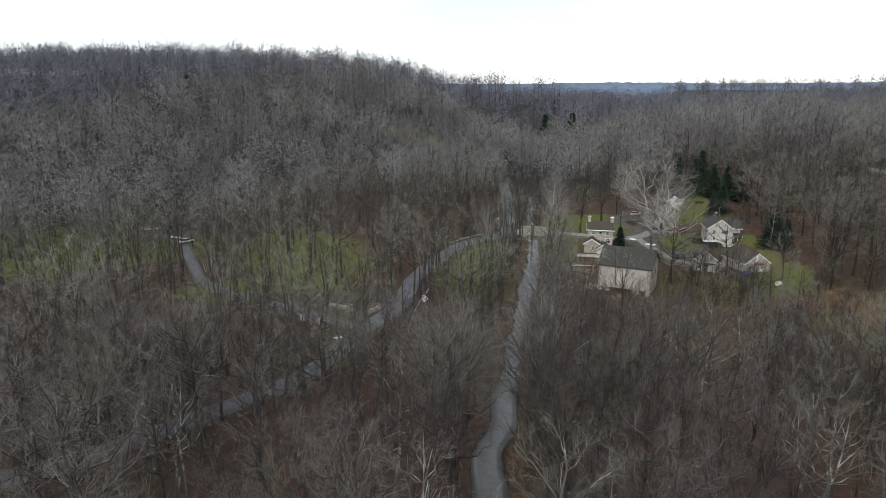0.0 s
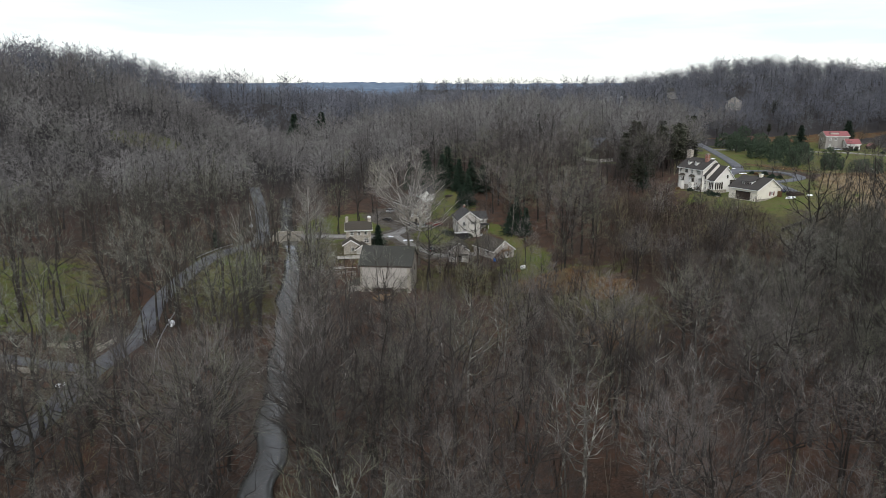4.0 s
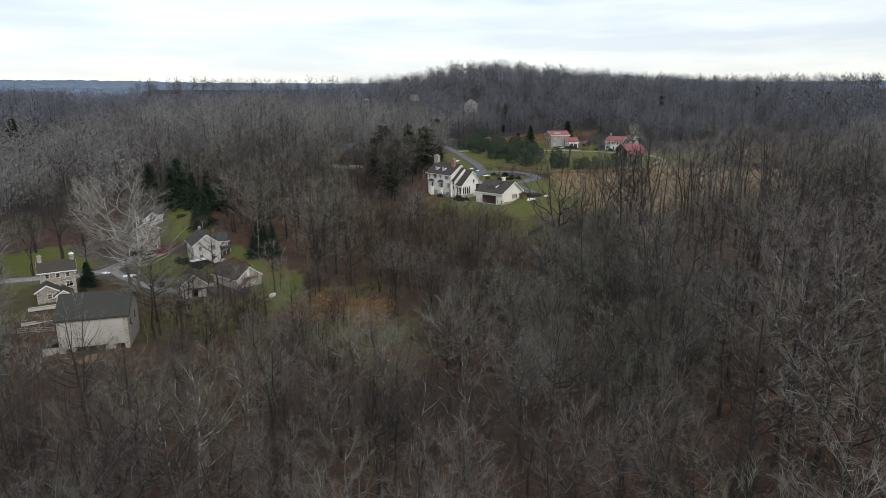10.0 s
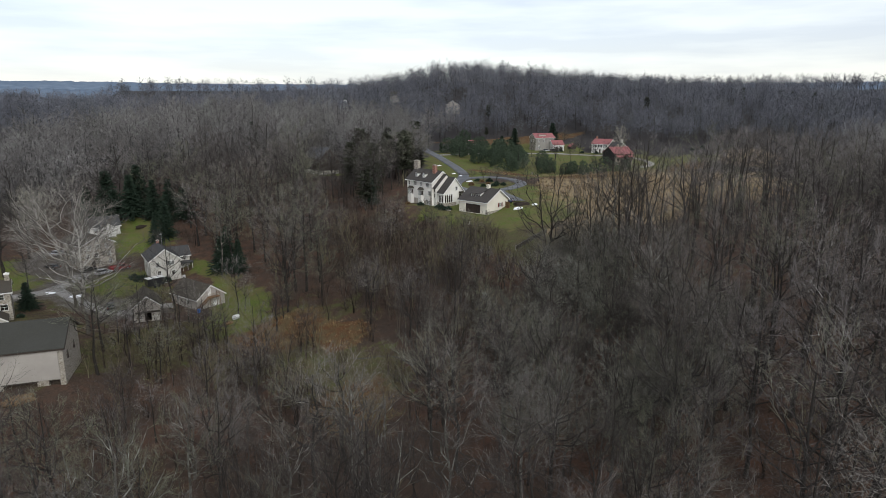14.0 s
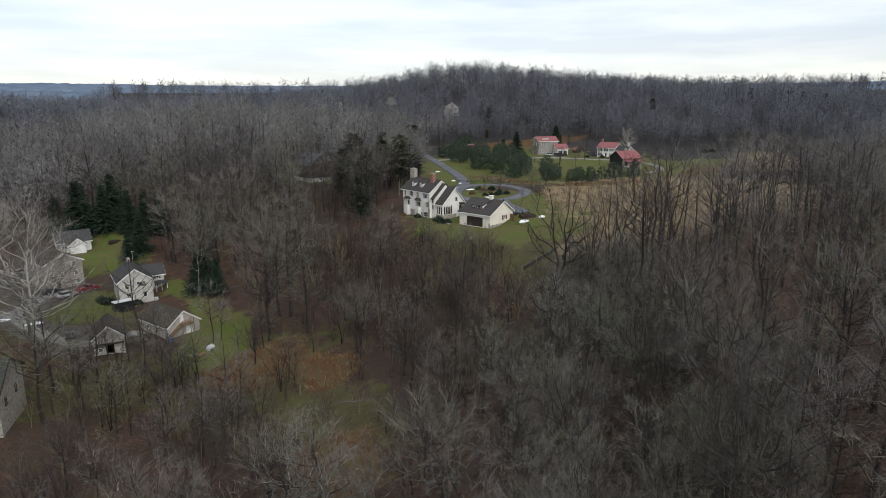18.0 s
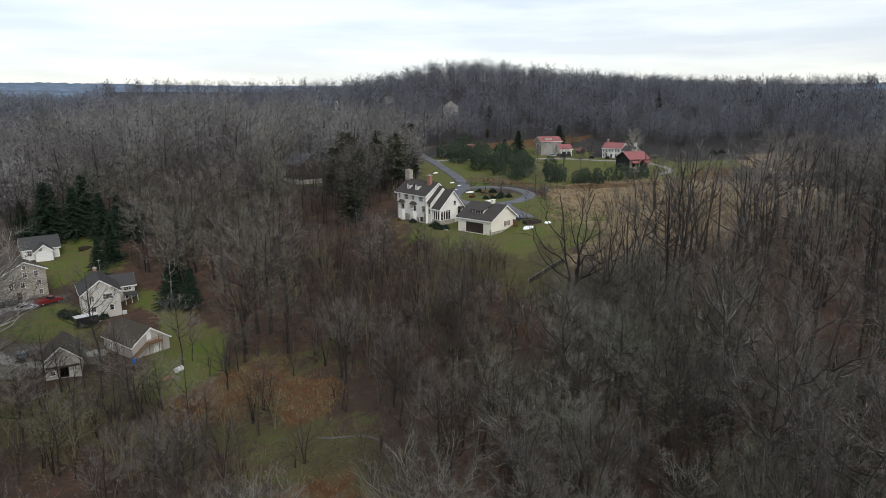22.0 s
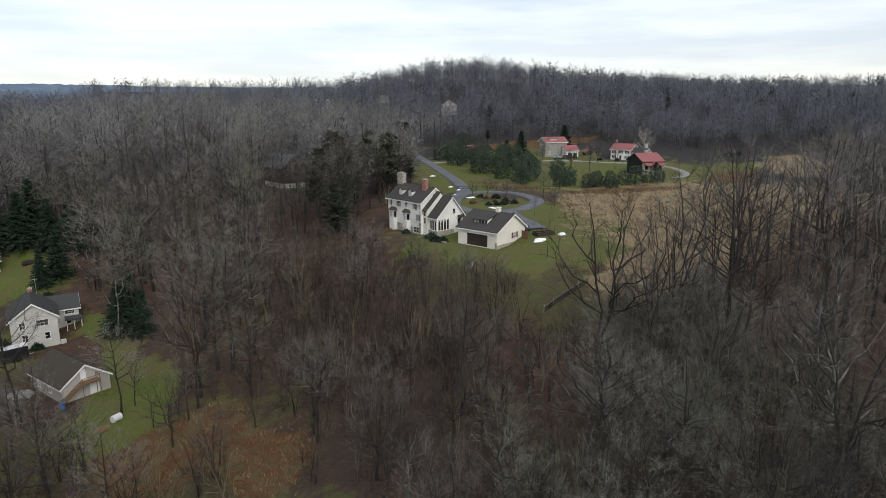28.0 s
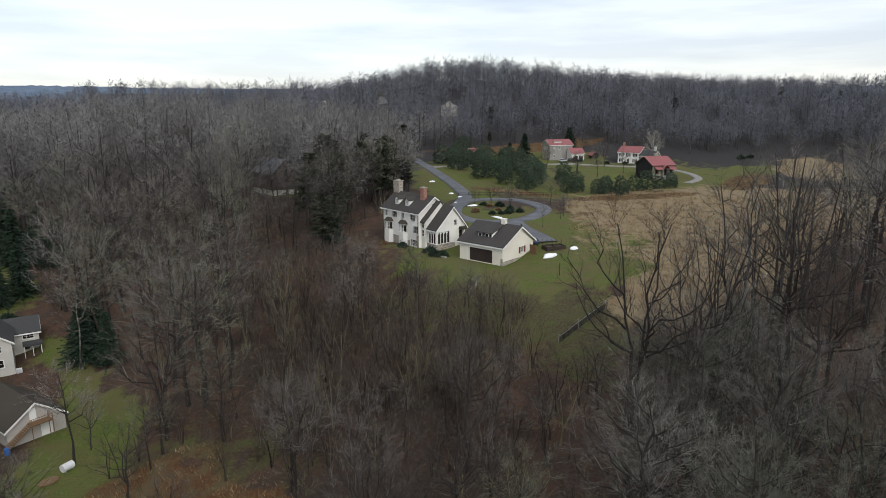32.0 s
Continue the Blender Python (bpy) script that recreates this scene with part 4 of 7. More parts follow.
def roofing(name, c1, c2, course, strength=0.5, rough=0.85, metal=0.0, across=False):
    """Courses of shingles or seams, by a saw wave over the roof's own coordinates, with weather streaks."""
    m = Mat(name, rough, metal, 0.12)
    w = m.n.new("ShaderNodeTexWave")
    w.wave_profile = "SAW"
    w.bands_direction = "X" if across else "Z"
    w.inputs["Scale"].default_value, w.inputs["Distortion"].default_value = course, 0.4
    m.l.new(m.coord(), w.inputs["Vector"])
    c = m.mix(m.noise(3.5, 5), c1, c2)
    c = m.mix(m.math("MULTIPLY", m.ramp(m.noise(0.25, 4, (1, 1, 0.3)), [(0.4, (0, 0, 0)), (0.7, (1, 1, 1))]), 0.5), c, tuple(0.6 * v + 0.02 for v in c2))
    return m.color(c).bump(w.outputs["Fac"], strength, 0.05).m


SHINGLE = roofing("dark_shingles", (0.03, 0.027, 0.025), (0.08, 0.073, 0.067), 1.6)
SLATE = roofing("grey_roof_shingles", (0.04, 0.04, 0.041), (0.075, 0.074, 0.073), 1.6)
OLD_ROOF = roofing("brown_grey_roof", (0.042, 0.036, 0.028), (0.08, 0.07, 0.056), 1.6)
GREEN_ROOF = roofing("dull_green_grey_roof", (0.034, 0.034, 0.029), (0.058, 0.058, 0.05), 1.2, 0.3)
BARN_ROOF = roofing("blue_grey_barn_roof", (0.07, 0.077, 0.088), (0.11, 0.117, 0.128), 1.2, 0.3, 0.6)
RED_ROOF = roofing("faded_red_metal_roof", (0.23, 0.075, 0.078), (0.31, 0.12, 0.118), 1.4, 0.5, 0.55, across=True)
m = Mat("window_glass", 0.03, spec=0.5)
m.b.inputs["Transmission Weight"].default_value = 1.0
m.b.inputs["Base Color"].default_value = (0.8, 0.85, 0.88, 1)
GLASS = m.m


# ---- building kit ----
def box(bm, x0, x1, y0, y1, z0, z1):
    v = [bm.verts.new(c) for c in ((x0, y0, z0), (x1, y0, z0), (x1, y1, z0), (x0, y1, z0), (x0, y0, z1), (x1, y0, z1), (x1, y1, z1), (x0, y1, z1))]
    for f in ((3, 2, 1, 0), (4, 5, 6, 7), (0, 1, 5, 4), (1, 2, 6, 5), (2, 3, 7, 6), (3, 0, 4, 7)):
        bm.faces.new([v[i] for i in f])
    return v


def boxes(*dims, bevel=0.0):
    bm = bmesh.new()
    for d in dims:
        box(bm, *d)
    if bevel:
        bmesh.ops.bevel(bm, geom=bm.edges[:], offset=bevel, segments=1, affect="EDGES")
    return bm


def prism(bm, poly, axis_vec):
    """A closed solid: polygon of 3D points swept by a vector."""
    a = [bm.verts.new(p) for p in poly]
    b = [bm.verts.new(Vector(p) + Vector(axis_vec)) for p in poly]
    bm.faces.new(a[::-1])
    bm.faces.new(b)
    for i in range(len(a)):
        j = (i + 1) % len(a)
        bm.faces.new((a[i], a[j], b[j], b[i]))


def rod(bm, a, b, r, sides=6, r2=None):
    a, b = Vector(a), Vector(b)
    d = (b - a).normalized()
    u = d.orthogonal().normalized()
    w = d.cross(u)
    r2 = r if r2 is None else r2
    ra = [bm.verts.new(a + (u * math.cos(2 * math.pi * k / sides) + w * math.sin(2 * math.pi * k / sides)) * r) for k in range(sides)]
    rb = [bm.verts.new(b + (u * math.cos(2 * math.pi * k / sides) + w * math.sin(2 * math.pi * k / sides)) * r2) for k in range(sides)]
    for k in range(sides):
        bm.faces.new((ra[k], ra[(k + 1) % sides], rb[(k + 1) % sides], rb[k]))
    bm.faces.new(ra[::-1])
    bm.faces.new(rb)


def wall_panel(length, top, openings, thick=0.3, low=-2.0):
    """A wall in its own frame: x along it, y inward, z up. top: [(x, z), ...] outline of its upper edge. Openings go through it."""
    bm = bmesh.new()
    cuts = sorted({0.0, length, *[x for x, _ in top], *[v for o in openings for v in (o[0] - o[2] / 2, o[0] + o[2] / 2)]})
    tx_, tz_ = [p[0] for p in top], [p[1] for p in top]

    def quad(*pts):
        bm.faces.new([bm.verts.new(p) for p in pts])

    for xa, xb in zip(cuts[:-1], cuts[1:]):
        if xb - xa < 1e-5:
            continue
        za, zb = float(np.interp(xa, tx_, tz_)), float(np.interp(xb, tx_, tz_))
        mid_ = (xa + xb) / 2
        gaps = sorted((o[1], o[1] + o[3]) for o in openings if o[0] - o[2] / 2 < mid_ < o[0] + o[2] / 2)
        z = low
        for g0, g1 in gaps:
            for y in (0, thick):
                quad((xa, y, z), (xb, y, z), (xb, y, g0), (xa, y, g0))
            z = g1
        for y in (0, thick):
            quad((xa, y, z), (xb, y, z), (xb, y, zb), (xa, y, za))
    for x, z, w, h, *_ in openings:
        a, b = x - w / 2, x + w / 2
        quad((a, 0, z), (a, thick, z), (b, thick, z), (b, 0, z))
        quad((a, 0, z + h), (b, 0, z + h), (b, thick, z + h), (a, thick, z + h))
        quad((a, 0, z), (a, 0, z + h), (a, thick, z + h), (a, thick, z))
        quad((b, 0, z), (b, thick, z), (b, thick, z + h), (b, 0, z + h))
    return bm


def fit_window(parent, x, z, w, h, cols, rows, trim_mat, shutters=None):
    """Casing, sash bars and sill, with a glass pane behind them."""
    bm = bmesh.new()
    c = 0.09
    for d in ((x - w / 2 - c, x + w / 2 + c, -0.05, 0.1, z + h, z + h + c), (x - w / 2 - c, x - w / 2, -0.05, 0.1, z, z + h), (x + w / 2, x + w / 2 + c, -0.05, 0.1, z, z + h)):
        box(bm, *d)
    for i in range(1, cols):
        box(bm, x - w / 2 + w * i / cols - 0.025, x - w / 2 + w * i / cols + 0.025, 0.04, 0.09, z, z + h)
    for i in range(1, rows):
        box(bm, x - w / 2, x + w / 2, 0.045, 0.085, z + h * i / rows - 0.025, z + h * i / rows + 0.025)
    win = part("window", bm, trim_mat, parent)
    part("sill", boxes((x - w / 2 - 0.14, x + w / 2 + 0.14, -0.12, 0.1, z - 0.08, z)), trim_mat, win)
    pane = part("pane", boxes((x - w / 2, x + w / 2, 0.12, 0.14, z, z + h)), GLASS, win)
    pane.visible_shadow = False
    for sgn in (-1, 1) if shutters else ():
        cx = x + sgn * (w * 0.75 + 0.14)
        part("shutter", boxes((cx - w / 4, cx + w / 4, -0.06, -0.01, z - 0.04, z + h + 0.04)), shutters, win)
    return win


def fit_door(parent, x, z, w, h, material, panels=2):
    d = part("door", boxes((x - w / 2, x + w / 2, 0.1, 0.16, z, z + h)), material, parent)
    for i in range(panels):
        a = x - w / 2 + w * i / panels
        part("panel", boxes((a + 0.05, a + w / panels - 0.05, 0.075, 0.1, z + 0.1, z + h - 0.1)), material, d)
    return d


SIDES = {"front": lambda L, D: Matrix.Identity(4), "right": lambda L, D: pose(L, 0, 0, 0, 0, 90),
         "back": lambda L, D: pose(L, D, 0, 0, 0, 180), "left": lambda L, D: pose(0, D, 0, 0, 0, 270)}


def gabled(root, L, D, he, hr, ridge, walls, roof_mat, trim_mat, openings=None, rf=0.5, over=0.45, bars=(2, 2), door_mat=None, skip=(), shutters=None, low=-2.0, eaves=True):
    """Four walls with openings, two roof slopes, rake boards and fascias in root's frame. openings: side -> (x, z, w, h, kind)."""
    openings = openings or {}
    holders = {}
    for side, place in SIDES.items():
        if side in skip:
            continue
        length = L if side in ("front", "back") else D
        gable = (side in ("right", "left")) == (ridge == "x")
        if gable:
            f = rf if side in ("right", "front") else 1 - rf
            top = [(0, he), (length * f, hr), (length, he)]
        else:
            top = [(0, he), (length, he)]
        ops = openings.get(side, [])
        w_mat = walls.get(side, walls["all"]) if isinstance(walls, dict) else walls
        ob = part("wall", wall_panel(length, top, ops, low=low), w_mat, root)
        ob.matrix_local = place(L, D)
        holders[side] = ob
        for x, z, w, h, *kind in ops:
            kind = kind[0] if kind else "w"
            if kind == "w":
                fit_window(ob, x, z, w, h, max(1, round(w / 0.55)), max(2, round(h / 0.6)), trim_mat, shutters)
            elif kind == "d":
                fit_door(ob, x, z, w, h, door_mat or DARK, max(1, round(w / 1.1)))
    # roof slopes as slabs
    run, other = (D, L) if ridge == "x" else (L, D)
    t = 0.2
    for sgn in (0, 1):
        a, b = (0.0, run * rf) if sgn == 0 else (run, run * rf)
        slope = (hr - he) / abs(b - a)
        e = a - over if sgn == 0 else a + over
        ze = he - over * slope
        sec = [(e, ze), (b, hr), (b, hr + t), (e, ze + t)]
        bm = bmesh.new()
        if ridge == "x":
            prism(bm, [(-over, q, z + 0.02) for q, z in sec], (other + 2 * over, 0, 0))
        else:
            prism(bm, [(q, -over, z + 0.02) for q, z in sec], (0, other + 2 * over, 0))
        bmesh.ops.recalc_face_normals(bm, faces=bm.faces[:])
        slab = part("roof_slope", bm, roof_mat, root)
        # rake boards under the slab's ends and a fascia along its eave
        for end in (-over - 0.03, other + over - 0.02):
            bm = bmesh.new()
            s2 = [(e, ze - 0.2), (b, hr - 0.2), (b, hr + 0.12), (e, ze + 0.12)]
            if ridge == "x":
                prism(bm, [(end, q, z) for q, z in s2], (0.05, 0, 0))
            else:
                prism(bm, [(q, end, z) for q, z in s2], (0, 0.05, 0))
            bmesh.ops.recalc_face_normals(bm, faces=bm.faces[:])
            part("rake_board", bm, trim_mat, slab)
        if eaves:
            q0, q1 = sorted((e, e + (0.06 if sgn == 0 else -0.06)))
            d = (-over, other + over, q0 - 0.03, q1 - 0.03, ze - 0.14, ze + 0.1) if ridge == "x" else (q0 - 0.03, q1 - 0.03, -over, other + over, ze - 0.14, ze + 0.1)
            part("fascia", boxes(d), trim_mat, slab)
    part("floor_slab", boxes((0.31, L - 0.31, 0.31, D - 0.31, low, 0.0)), SOIL, root)
    return holders


def chimney(root, x, y, z0, z1, w, d, material, cap=STONE):
    c = part("chimney", boxes((x - w / 2, x + w / 2, y - d / 2, y + d / 2, z0, z1)), material, root)
    part("cap", boxes((x - w / 2 - 0.1, x + w / 2 + 0.1, y - d / 2 - 0.1, y + d / 2 + 0.1, z1, z1 + 0.16), (x - w / 4, x + w / 4, y - d / 4, y + d / 4, z1 + 0.16, z1 + 0.4)), cap, c)
    return c


def dormer(root, x, y, z, w, h, depth, wall_mat, roof_mat, trim_mat):
    """A small gabled dormer facing the front."""
    d = part("dormer", wall_panel(w, [(0, h), (w / 2, h + w * 0.45), (w, h)], [(w / 2, 0.25, w * 0.55, h - 0.35)], 0.15, -0.6), wall_mat, root)
    d.matrix_local = pose(x - w / 2, y, z)
    part("cheek", boxes((0, 0.12, 0.16, depth, -0.8, h), (w - 0.12, w, 0.16, depth, -0.8, h)), wall_mat, d)
    bm = bmesh.new()
    for s in (-1, 1):
        prism(bm, [(w / 2, -0.2, h + w * 0.45), (w / 2 + s * (w / 2 + 0.2), -0.2, h - 0.15), (w / 2 + s * (w / 2 + 0.2), -0.2, h - 0.03), (w / 2, -0.2, h + w * 0.45 + 0.12)], (0, depth + 0.6, 0))
    bmesh.ops.recalc_face_normals(bm, faces=bm.faces[:])
    part("dormer_roof", bm, roof_mat, d)
    fit_window(d, w / 2, 0.25, w * 0.55, h - 0.35, 2, 2, trim_mat)
    return d


def steps(bm, x0, x1, y0, z0, n, rise=0.18, tread=0.28):
    for i in range(n):
        box(bm, x0, x1, y0 - (i + 1) * tread, y0 - i * tread, z0 - (i + 1) * rise - 0.2, z0 - i * rise)


# ---- the cream manor on the rise ----
MANOR = simple("off_white_stucco", (0.66, 0.635, 0.57), (0.78, 0.755, 0.7), 0.9, 0.9, 0.25, dirt=0.45)
HB = pose(163.41, 187.2, 19.27, 0, 0, -93.84)
house = thing("country_house", "large cream stucco country house with dark shingle roof, dormers and chimneys", "house", HB)
gabled(house, 12.6, 8.3, 7.5, 10.5, "x", {"all": MANOR, "left": STONE}, SHINGLE, TRIM,
       {"front": [(4.2, 5.6, 1.7, 1.35), (7.2, 5.6, 0.9, 1.35), (10.6, 5.6, 1.7, 1.35), (11.5, 3.0, 1.6, 1.5), (10.9, 0.2, 2.3, 1.3), (1.2, 5.6, 0.8, 1.3), (2.3, 2.75, 1.9, 1.65, "o"), (7.4, 2.75, 1.9, 1.65, "o")],
        "right": [(2.6, 5.2, 0.9, 1.4), (2.6, 2.8, 0.9, 1.5), (4.15, 7.9, 0.8, 1.2)], "back": [(3, 5.4, 0.9, 1.4), (6.3, 5.4, 0.9, 1.4), (9.6, 5.4, 0.9, 1.4), (6.3, 2.2, 1.1, 2.1, "d")]}, low=-2.5)
chimney(house, 0.2, 4.2, 7.6, 12.9, 2.0, 1.2, STONE)
chimney(house, 10.4, 3.2, 8.8, 12.3, 1.3, 0.9, BRICK)
for dx in (4.0, 7.6):
    dormer(house, dx, 0.9, 8.35, 1.15, 1.25, 2.2, TRIM, SHINGLE, TRIM)
# bay windows with small hipped roofs
for bx_ in (2.3, 7.4):
    bm = bmesh.new()
    prism(bm, [(bx_ - 1.35, 0, -1.0), (bx_ - 0.8, -0.75, -1.0), (bx_ + 0.8, -0.75, -1.0), (bx_ + 1.35, 0, -1.0)], (0, 0, 3.75))
    prism(bm, [(bx_ - 1.35, 0, 4.4), (bx_ - 0.8, -0.75, 4.4), (bx_ + 0.8, -0.75, 4.4), (bx_ + 1.35, 0, 4.4)], (0, 0, 0.2))
    bmesh.ops.recalc_face_normals(bm, faces=bm.faces[:])
    bay = part("bay_window", bm, MANOR, house)
    part("bay_frame", boxes(*[(bx_ + u - 0.05, bx_ + u + 0.05, -0.74, -0.64, 2.75, 4.4) for u in (-0.78, -0.26, 0.26, 0.78)], (bx_ - 0.8, bx_ + 0.8, -0.72, -0.66, 3.5, 3.58)), TRIM, bay)
    part("pane", boxes((bx_ - 0.8, bx_ + 0.8, -0.64, -0.62, 2.75, 4.4)), GLASS, bay).visible_shadow = False
    bm = bmesh.new()
    lo = [bm.verts.new(p) for p in ((bx_ - 1.6, 0.02, 4.6), (bx_ - 0.95, -0.95, 4.6), (bx_ + 0.95, -0.95, 4.6), (bx_ + 1.6, 0.02, 4.6))]
    hi = [bm.verts.new(p) for p in ((bx_ - 0.9, 0.02, 5.35), (bx_ + 0.9, 0.02, 5.35))]
    bm.faces.new((lo[0], lo[1], hi[0])), bm.faces.new((lo[1], lo[2], hi[1], hi[0])), bm.faces.new((lo[2], lo[3], hi[1])), bm.faces.new(lo[::-1])
    part("bay_roof", bm, OLD_ROOF, bay)
for d_ in ((0.0, 0.92, -0.05, -0.003, -2.4, 4.6), (3.7, 6.0, -0.05, -0.003, -2.4, 1.7), (8.8, 9.7, -0.05, -0.003, -2.4, 1.2), (11.9, 12.62, -0.06, -0.003, -2.4, 2.6)):
    part("stone_facing", boxes(d_, bevel=0.01), STONE, house, "patch of bare field stone in the stucco")
link_ = part("link", boxes((12.62, 13.9, 0.75, 8.5, -2.4, 5.9)), MANOR, house)
bm = bmesh.new()
prism(bm, [(12.62, 0.75, 5.9), (12.62, 8.5, 5.9), (12.62, 4.9, 9.5)], (1.28, 0, 0))
bmesh.ops.recalc_face_normals(bm, faces=bm.faces[:])
part("gable", bm, MANOR, link_)
bm = bmesh.new()
for q_, z_ in ((0.25, 5.42), (9.0, 5.42)):
    prism(bm, [(12.66, q_, z_), (12.66, 4.9, 9.55), (12.66, 4.9, 9.75), (12.66, q_, z_ + 0.2)], (1.5, 0, 0))
bmesh.ops.recalc_face_normals(bm, faces=bm.faces[:])
part("link_roof", bm, SHINGLE, link_)
for z_ in (2.6, 4.4):
    w_ = part("link_window", boxes((12.95, 13.55, 0.70, 0.75, z_, z_ + 1.2)), DARK, link_)
    part("casing", boxes((12.87, 12.95, 0.68, 0.75, z_ - 0.08, z_ + 1.28), (13.55, 13.63, 0.68, 0.75, z_ - 0.08, z_ + 1.28), (12.95, 13.55, 0.68, 0.75, z_ + 0.56, z_ + 0.62)), TRIM, w_)
# downpipes and the wing with the porch on the gable end
for px_ in (0.15, 12.45):
    bm = bmesh.new()
    rod(bm, (px_, -0.1, -1.5), (px_, -0.1, 7.3), 0.05)
    part("downpipe", bm, DARK, house)
wing = thing("house_wing", "cream stucco wing with low dark roof and screened porch", "house", HB @ pose(13.92, 1.3, 0))
gabled(wing, 2.9, 8.2, 4.4, 8.7, "x", MANOR, SHINGLE, TRIM, {"right": [(2.05, 1.2, 3.5, 2.5, "o"), (5.3, 4.7, 0.8, 1.2), (6.9, 1.4, 1.0, 2.1, "d")], "front": [(1.45, 1.2, 2.4, 2.4, "o")]}, rf=0.55, skip=("left",), low=-2.5)
porch = part("porch", boxes((0.35, 2.55, 0.35, 4.0, -2.0, 1.2)), STONE, wing, "stone-floored screened porch")
part("plinth", boxes((2.91, 3.0, -0.06, 5.2, -2.4, 1.15), (0.0, 3.0, -0.12, -0.01, -2.4, 1.15)), STONE, porch)
bm = bmesh.new()
for i in range(5):
    rod(bm, (2.82, 0.4 + i * 0.85, 1.2), (2.82, 0.4 + i * 0.85, 3.7), 0.09, 8)
for i in range(4):
    rod(bm, (0.3 + i * 0.77, 0.1, 1.2), (0.3 + i * 0.77, 0.1, 3.6), 0.09, 8)
    for s_ in (-1, 1):
        rod(bm, (0.3 + i * 0.77, 0.1, 3.05), (0.3 + i * 0.77 + s_ * 0.34, 0.1, 3.58), 0.06, 6)
        rod(bm, (2.82, 0.4 + i * 0.85, 3.1), (2.82, 0.4 + i * 0.85 + s_ * 0.36, 3.66), 0.06, 6)
part("posts", bm, TRIM, porch)
part("rail", boxes((2.76, 2.82, 0.3, 3.8, 2.0, 2.1), *[(2.77, 2.81, 0.35 + i * 0.16, 0.39 + i * 0.16, 1.2, 2.0) for i in range(22)], (0.3, 2.6, 0.06, 0.12, 2.0, 2.1)), DARK, porch)
part("screen", boxes((2.6, 2.62, 0.35, 3.8, 1.2, 3.7), (0.3, 2.6, 0.26, 0.28, 1.2, 3.6)), DARK, porch, "dark insect screen")
part("door_hood", boxes((2.95, 4.2, 6.2, 7.8, 3.75, 3.9), (2.95, 4.0, 6.3, 7.7, 3.9, 4.3), bevel=0.05), OLD_ROOF, wing)
bm = bmesh.new()
steps(bm, 6.3, 7.8, 0, 0, 5)
bm.transform(pose(2.95, 0, 1.3, 0, 0, 90))
part("front_steps", bm, STONE, wing)
tagged(new("retaining_wall", None), "low stone retaining wall beside the manor with dark shrubs", "wall").matrix_world = HB @ pose(16.9, -1.5, -1.6)
rw = bpy.data.objects["retaining_wall"]
part("stonework", boxes((0, 5.8, 0, 0.5, -0.6, 1.5), (0, 0.5, 0.5, 3.0, -0.6, 1.5)), STONE, rw)
part("coping", boxes((-0.05, 5.85, -0.05, 0.55, 1.5, 1.6)), STONE, rw)

# ---- the cream garage below the manor ----
garage = thing("garage", "cream stucco garage with dark shingle saltbox roof, shed dormer and cupola", "garage", pose(162.75, 162.82, 19.09, 0, 0, -85.74))
gabled(garage, 10.4, 10.6, 3.6, 6.7, "x", CREAM, SHINGLE, TRIM, {"front": [(5.2, 0.0, 5.6, 2.6, "o")], "right": [(6.6, 1.5, 1.0, 1.2)]}, rf=0.56, low=-2.5, shutters=simple("dark_red_shutters", (0.12, 0.03, 0.025), (0.18, 0.05, 0.04)))
for i in range(3):
    door = part("garage_door", boxes((2.42 + i * 1.87, 4.26 + i * 1.87, 0.2, 0.28, 0.0, 2.6)), DARK, garage, "dark brown boarded garage door")
    part("batten", boxes(*[(2.45 + i * 1.87 + k * 0.3, 2.5 + i * 1.87 + k * 0.3, 0.165, 0.2, 0.05, 2.55) for k in range(7)]), DARK, door)
part("lintel", boxes((-0.1, 10.5, -0.1, -0.003, 2.66, 2.8)), TRIM, garage)
part("corner_stone", boxes((10.41, 10.5, -0.05, 8.2, -1.6, 0.7), (10.0, 10.5, -0.09, -0.02, -1.6, 1.3)), STONE, garage)
bm = bmesh.new()
box(bm, 3.2, 6.6, 1.75, 2.0, 4.6, 4.66), box(bm, 3.2, 6.6, 1.75, 2.0, 5.3, 5.5)
for u in (3.2, 4.0, 4.85, 5.7, 6.5):
    box(bm, u, u + 0.1, 1.75, 2.0, 4.66, 5.3)
sd = part("shed_dormer", bm, TRIM, garage)
part("pane", boxes((3.3, 6.5, 1.9, 1.93, 4.66, 5.3)), GLASS, sd).visible_shadow = False
bm = bmesh.new()
for u in (3.2, 6.55):
    prism(bm, [(u, 1.8, 4.3), (u, 5.2, 6.1), (u, 1.8, 5.4)], (0.06, 0, 0))
bmesh.ops.recalc_face_normals(bm, faces=bm.faces[:])
part("cheek", bm, TRIM, sd)
bm = bmesh.new()
prism(bm, [(2.9, 1.4, 5.45), (2.9, 5.9, 6.75), (2.9, 5.9, 6.88), (2.9, 1.4, 5.6)], (4.0, 0, 0))
bmesh.ops.recalc_face_normals(bm, faces=bm.faces[:])
part("dormer_roof", bm, SHINGLE, sd)
part("cupola", boxes((6.0, 6.9, 5.5, 6.4, 6.3, 7.7), (5.9, 7.0, 5.4, 6.5, 7.7, 7.85), bevel=0.03), CREAM, garage)
bm = bmesh.new()
rod(bm, (10.5, 5.95, 6.7), (10.5, 5.95, 7.3), 0.12)
part("finial", bm, DARK, garage)
fence_box = thing("board_fence", "short brown board fence at the garage corner", "fence", pose(171.2, 150.2, gz(171.2, 150.2), 0, 0, 80))
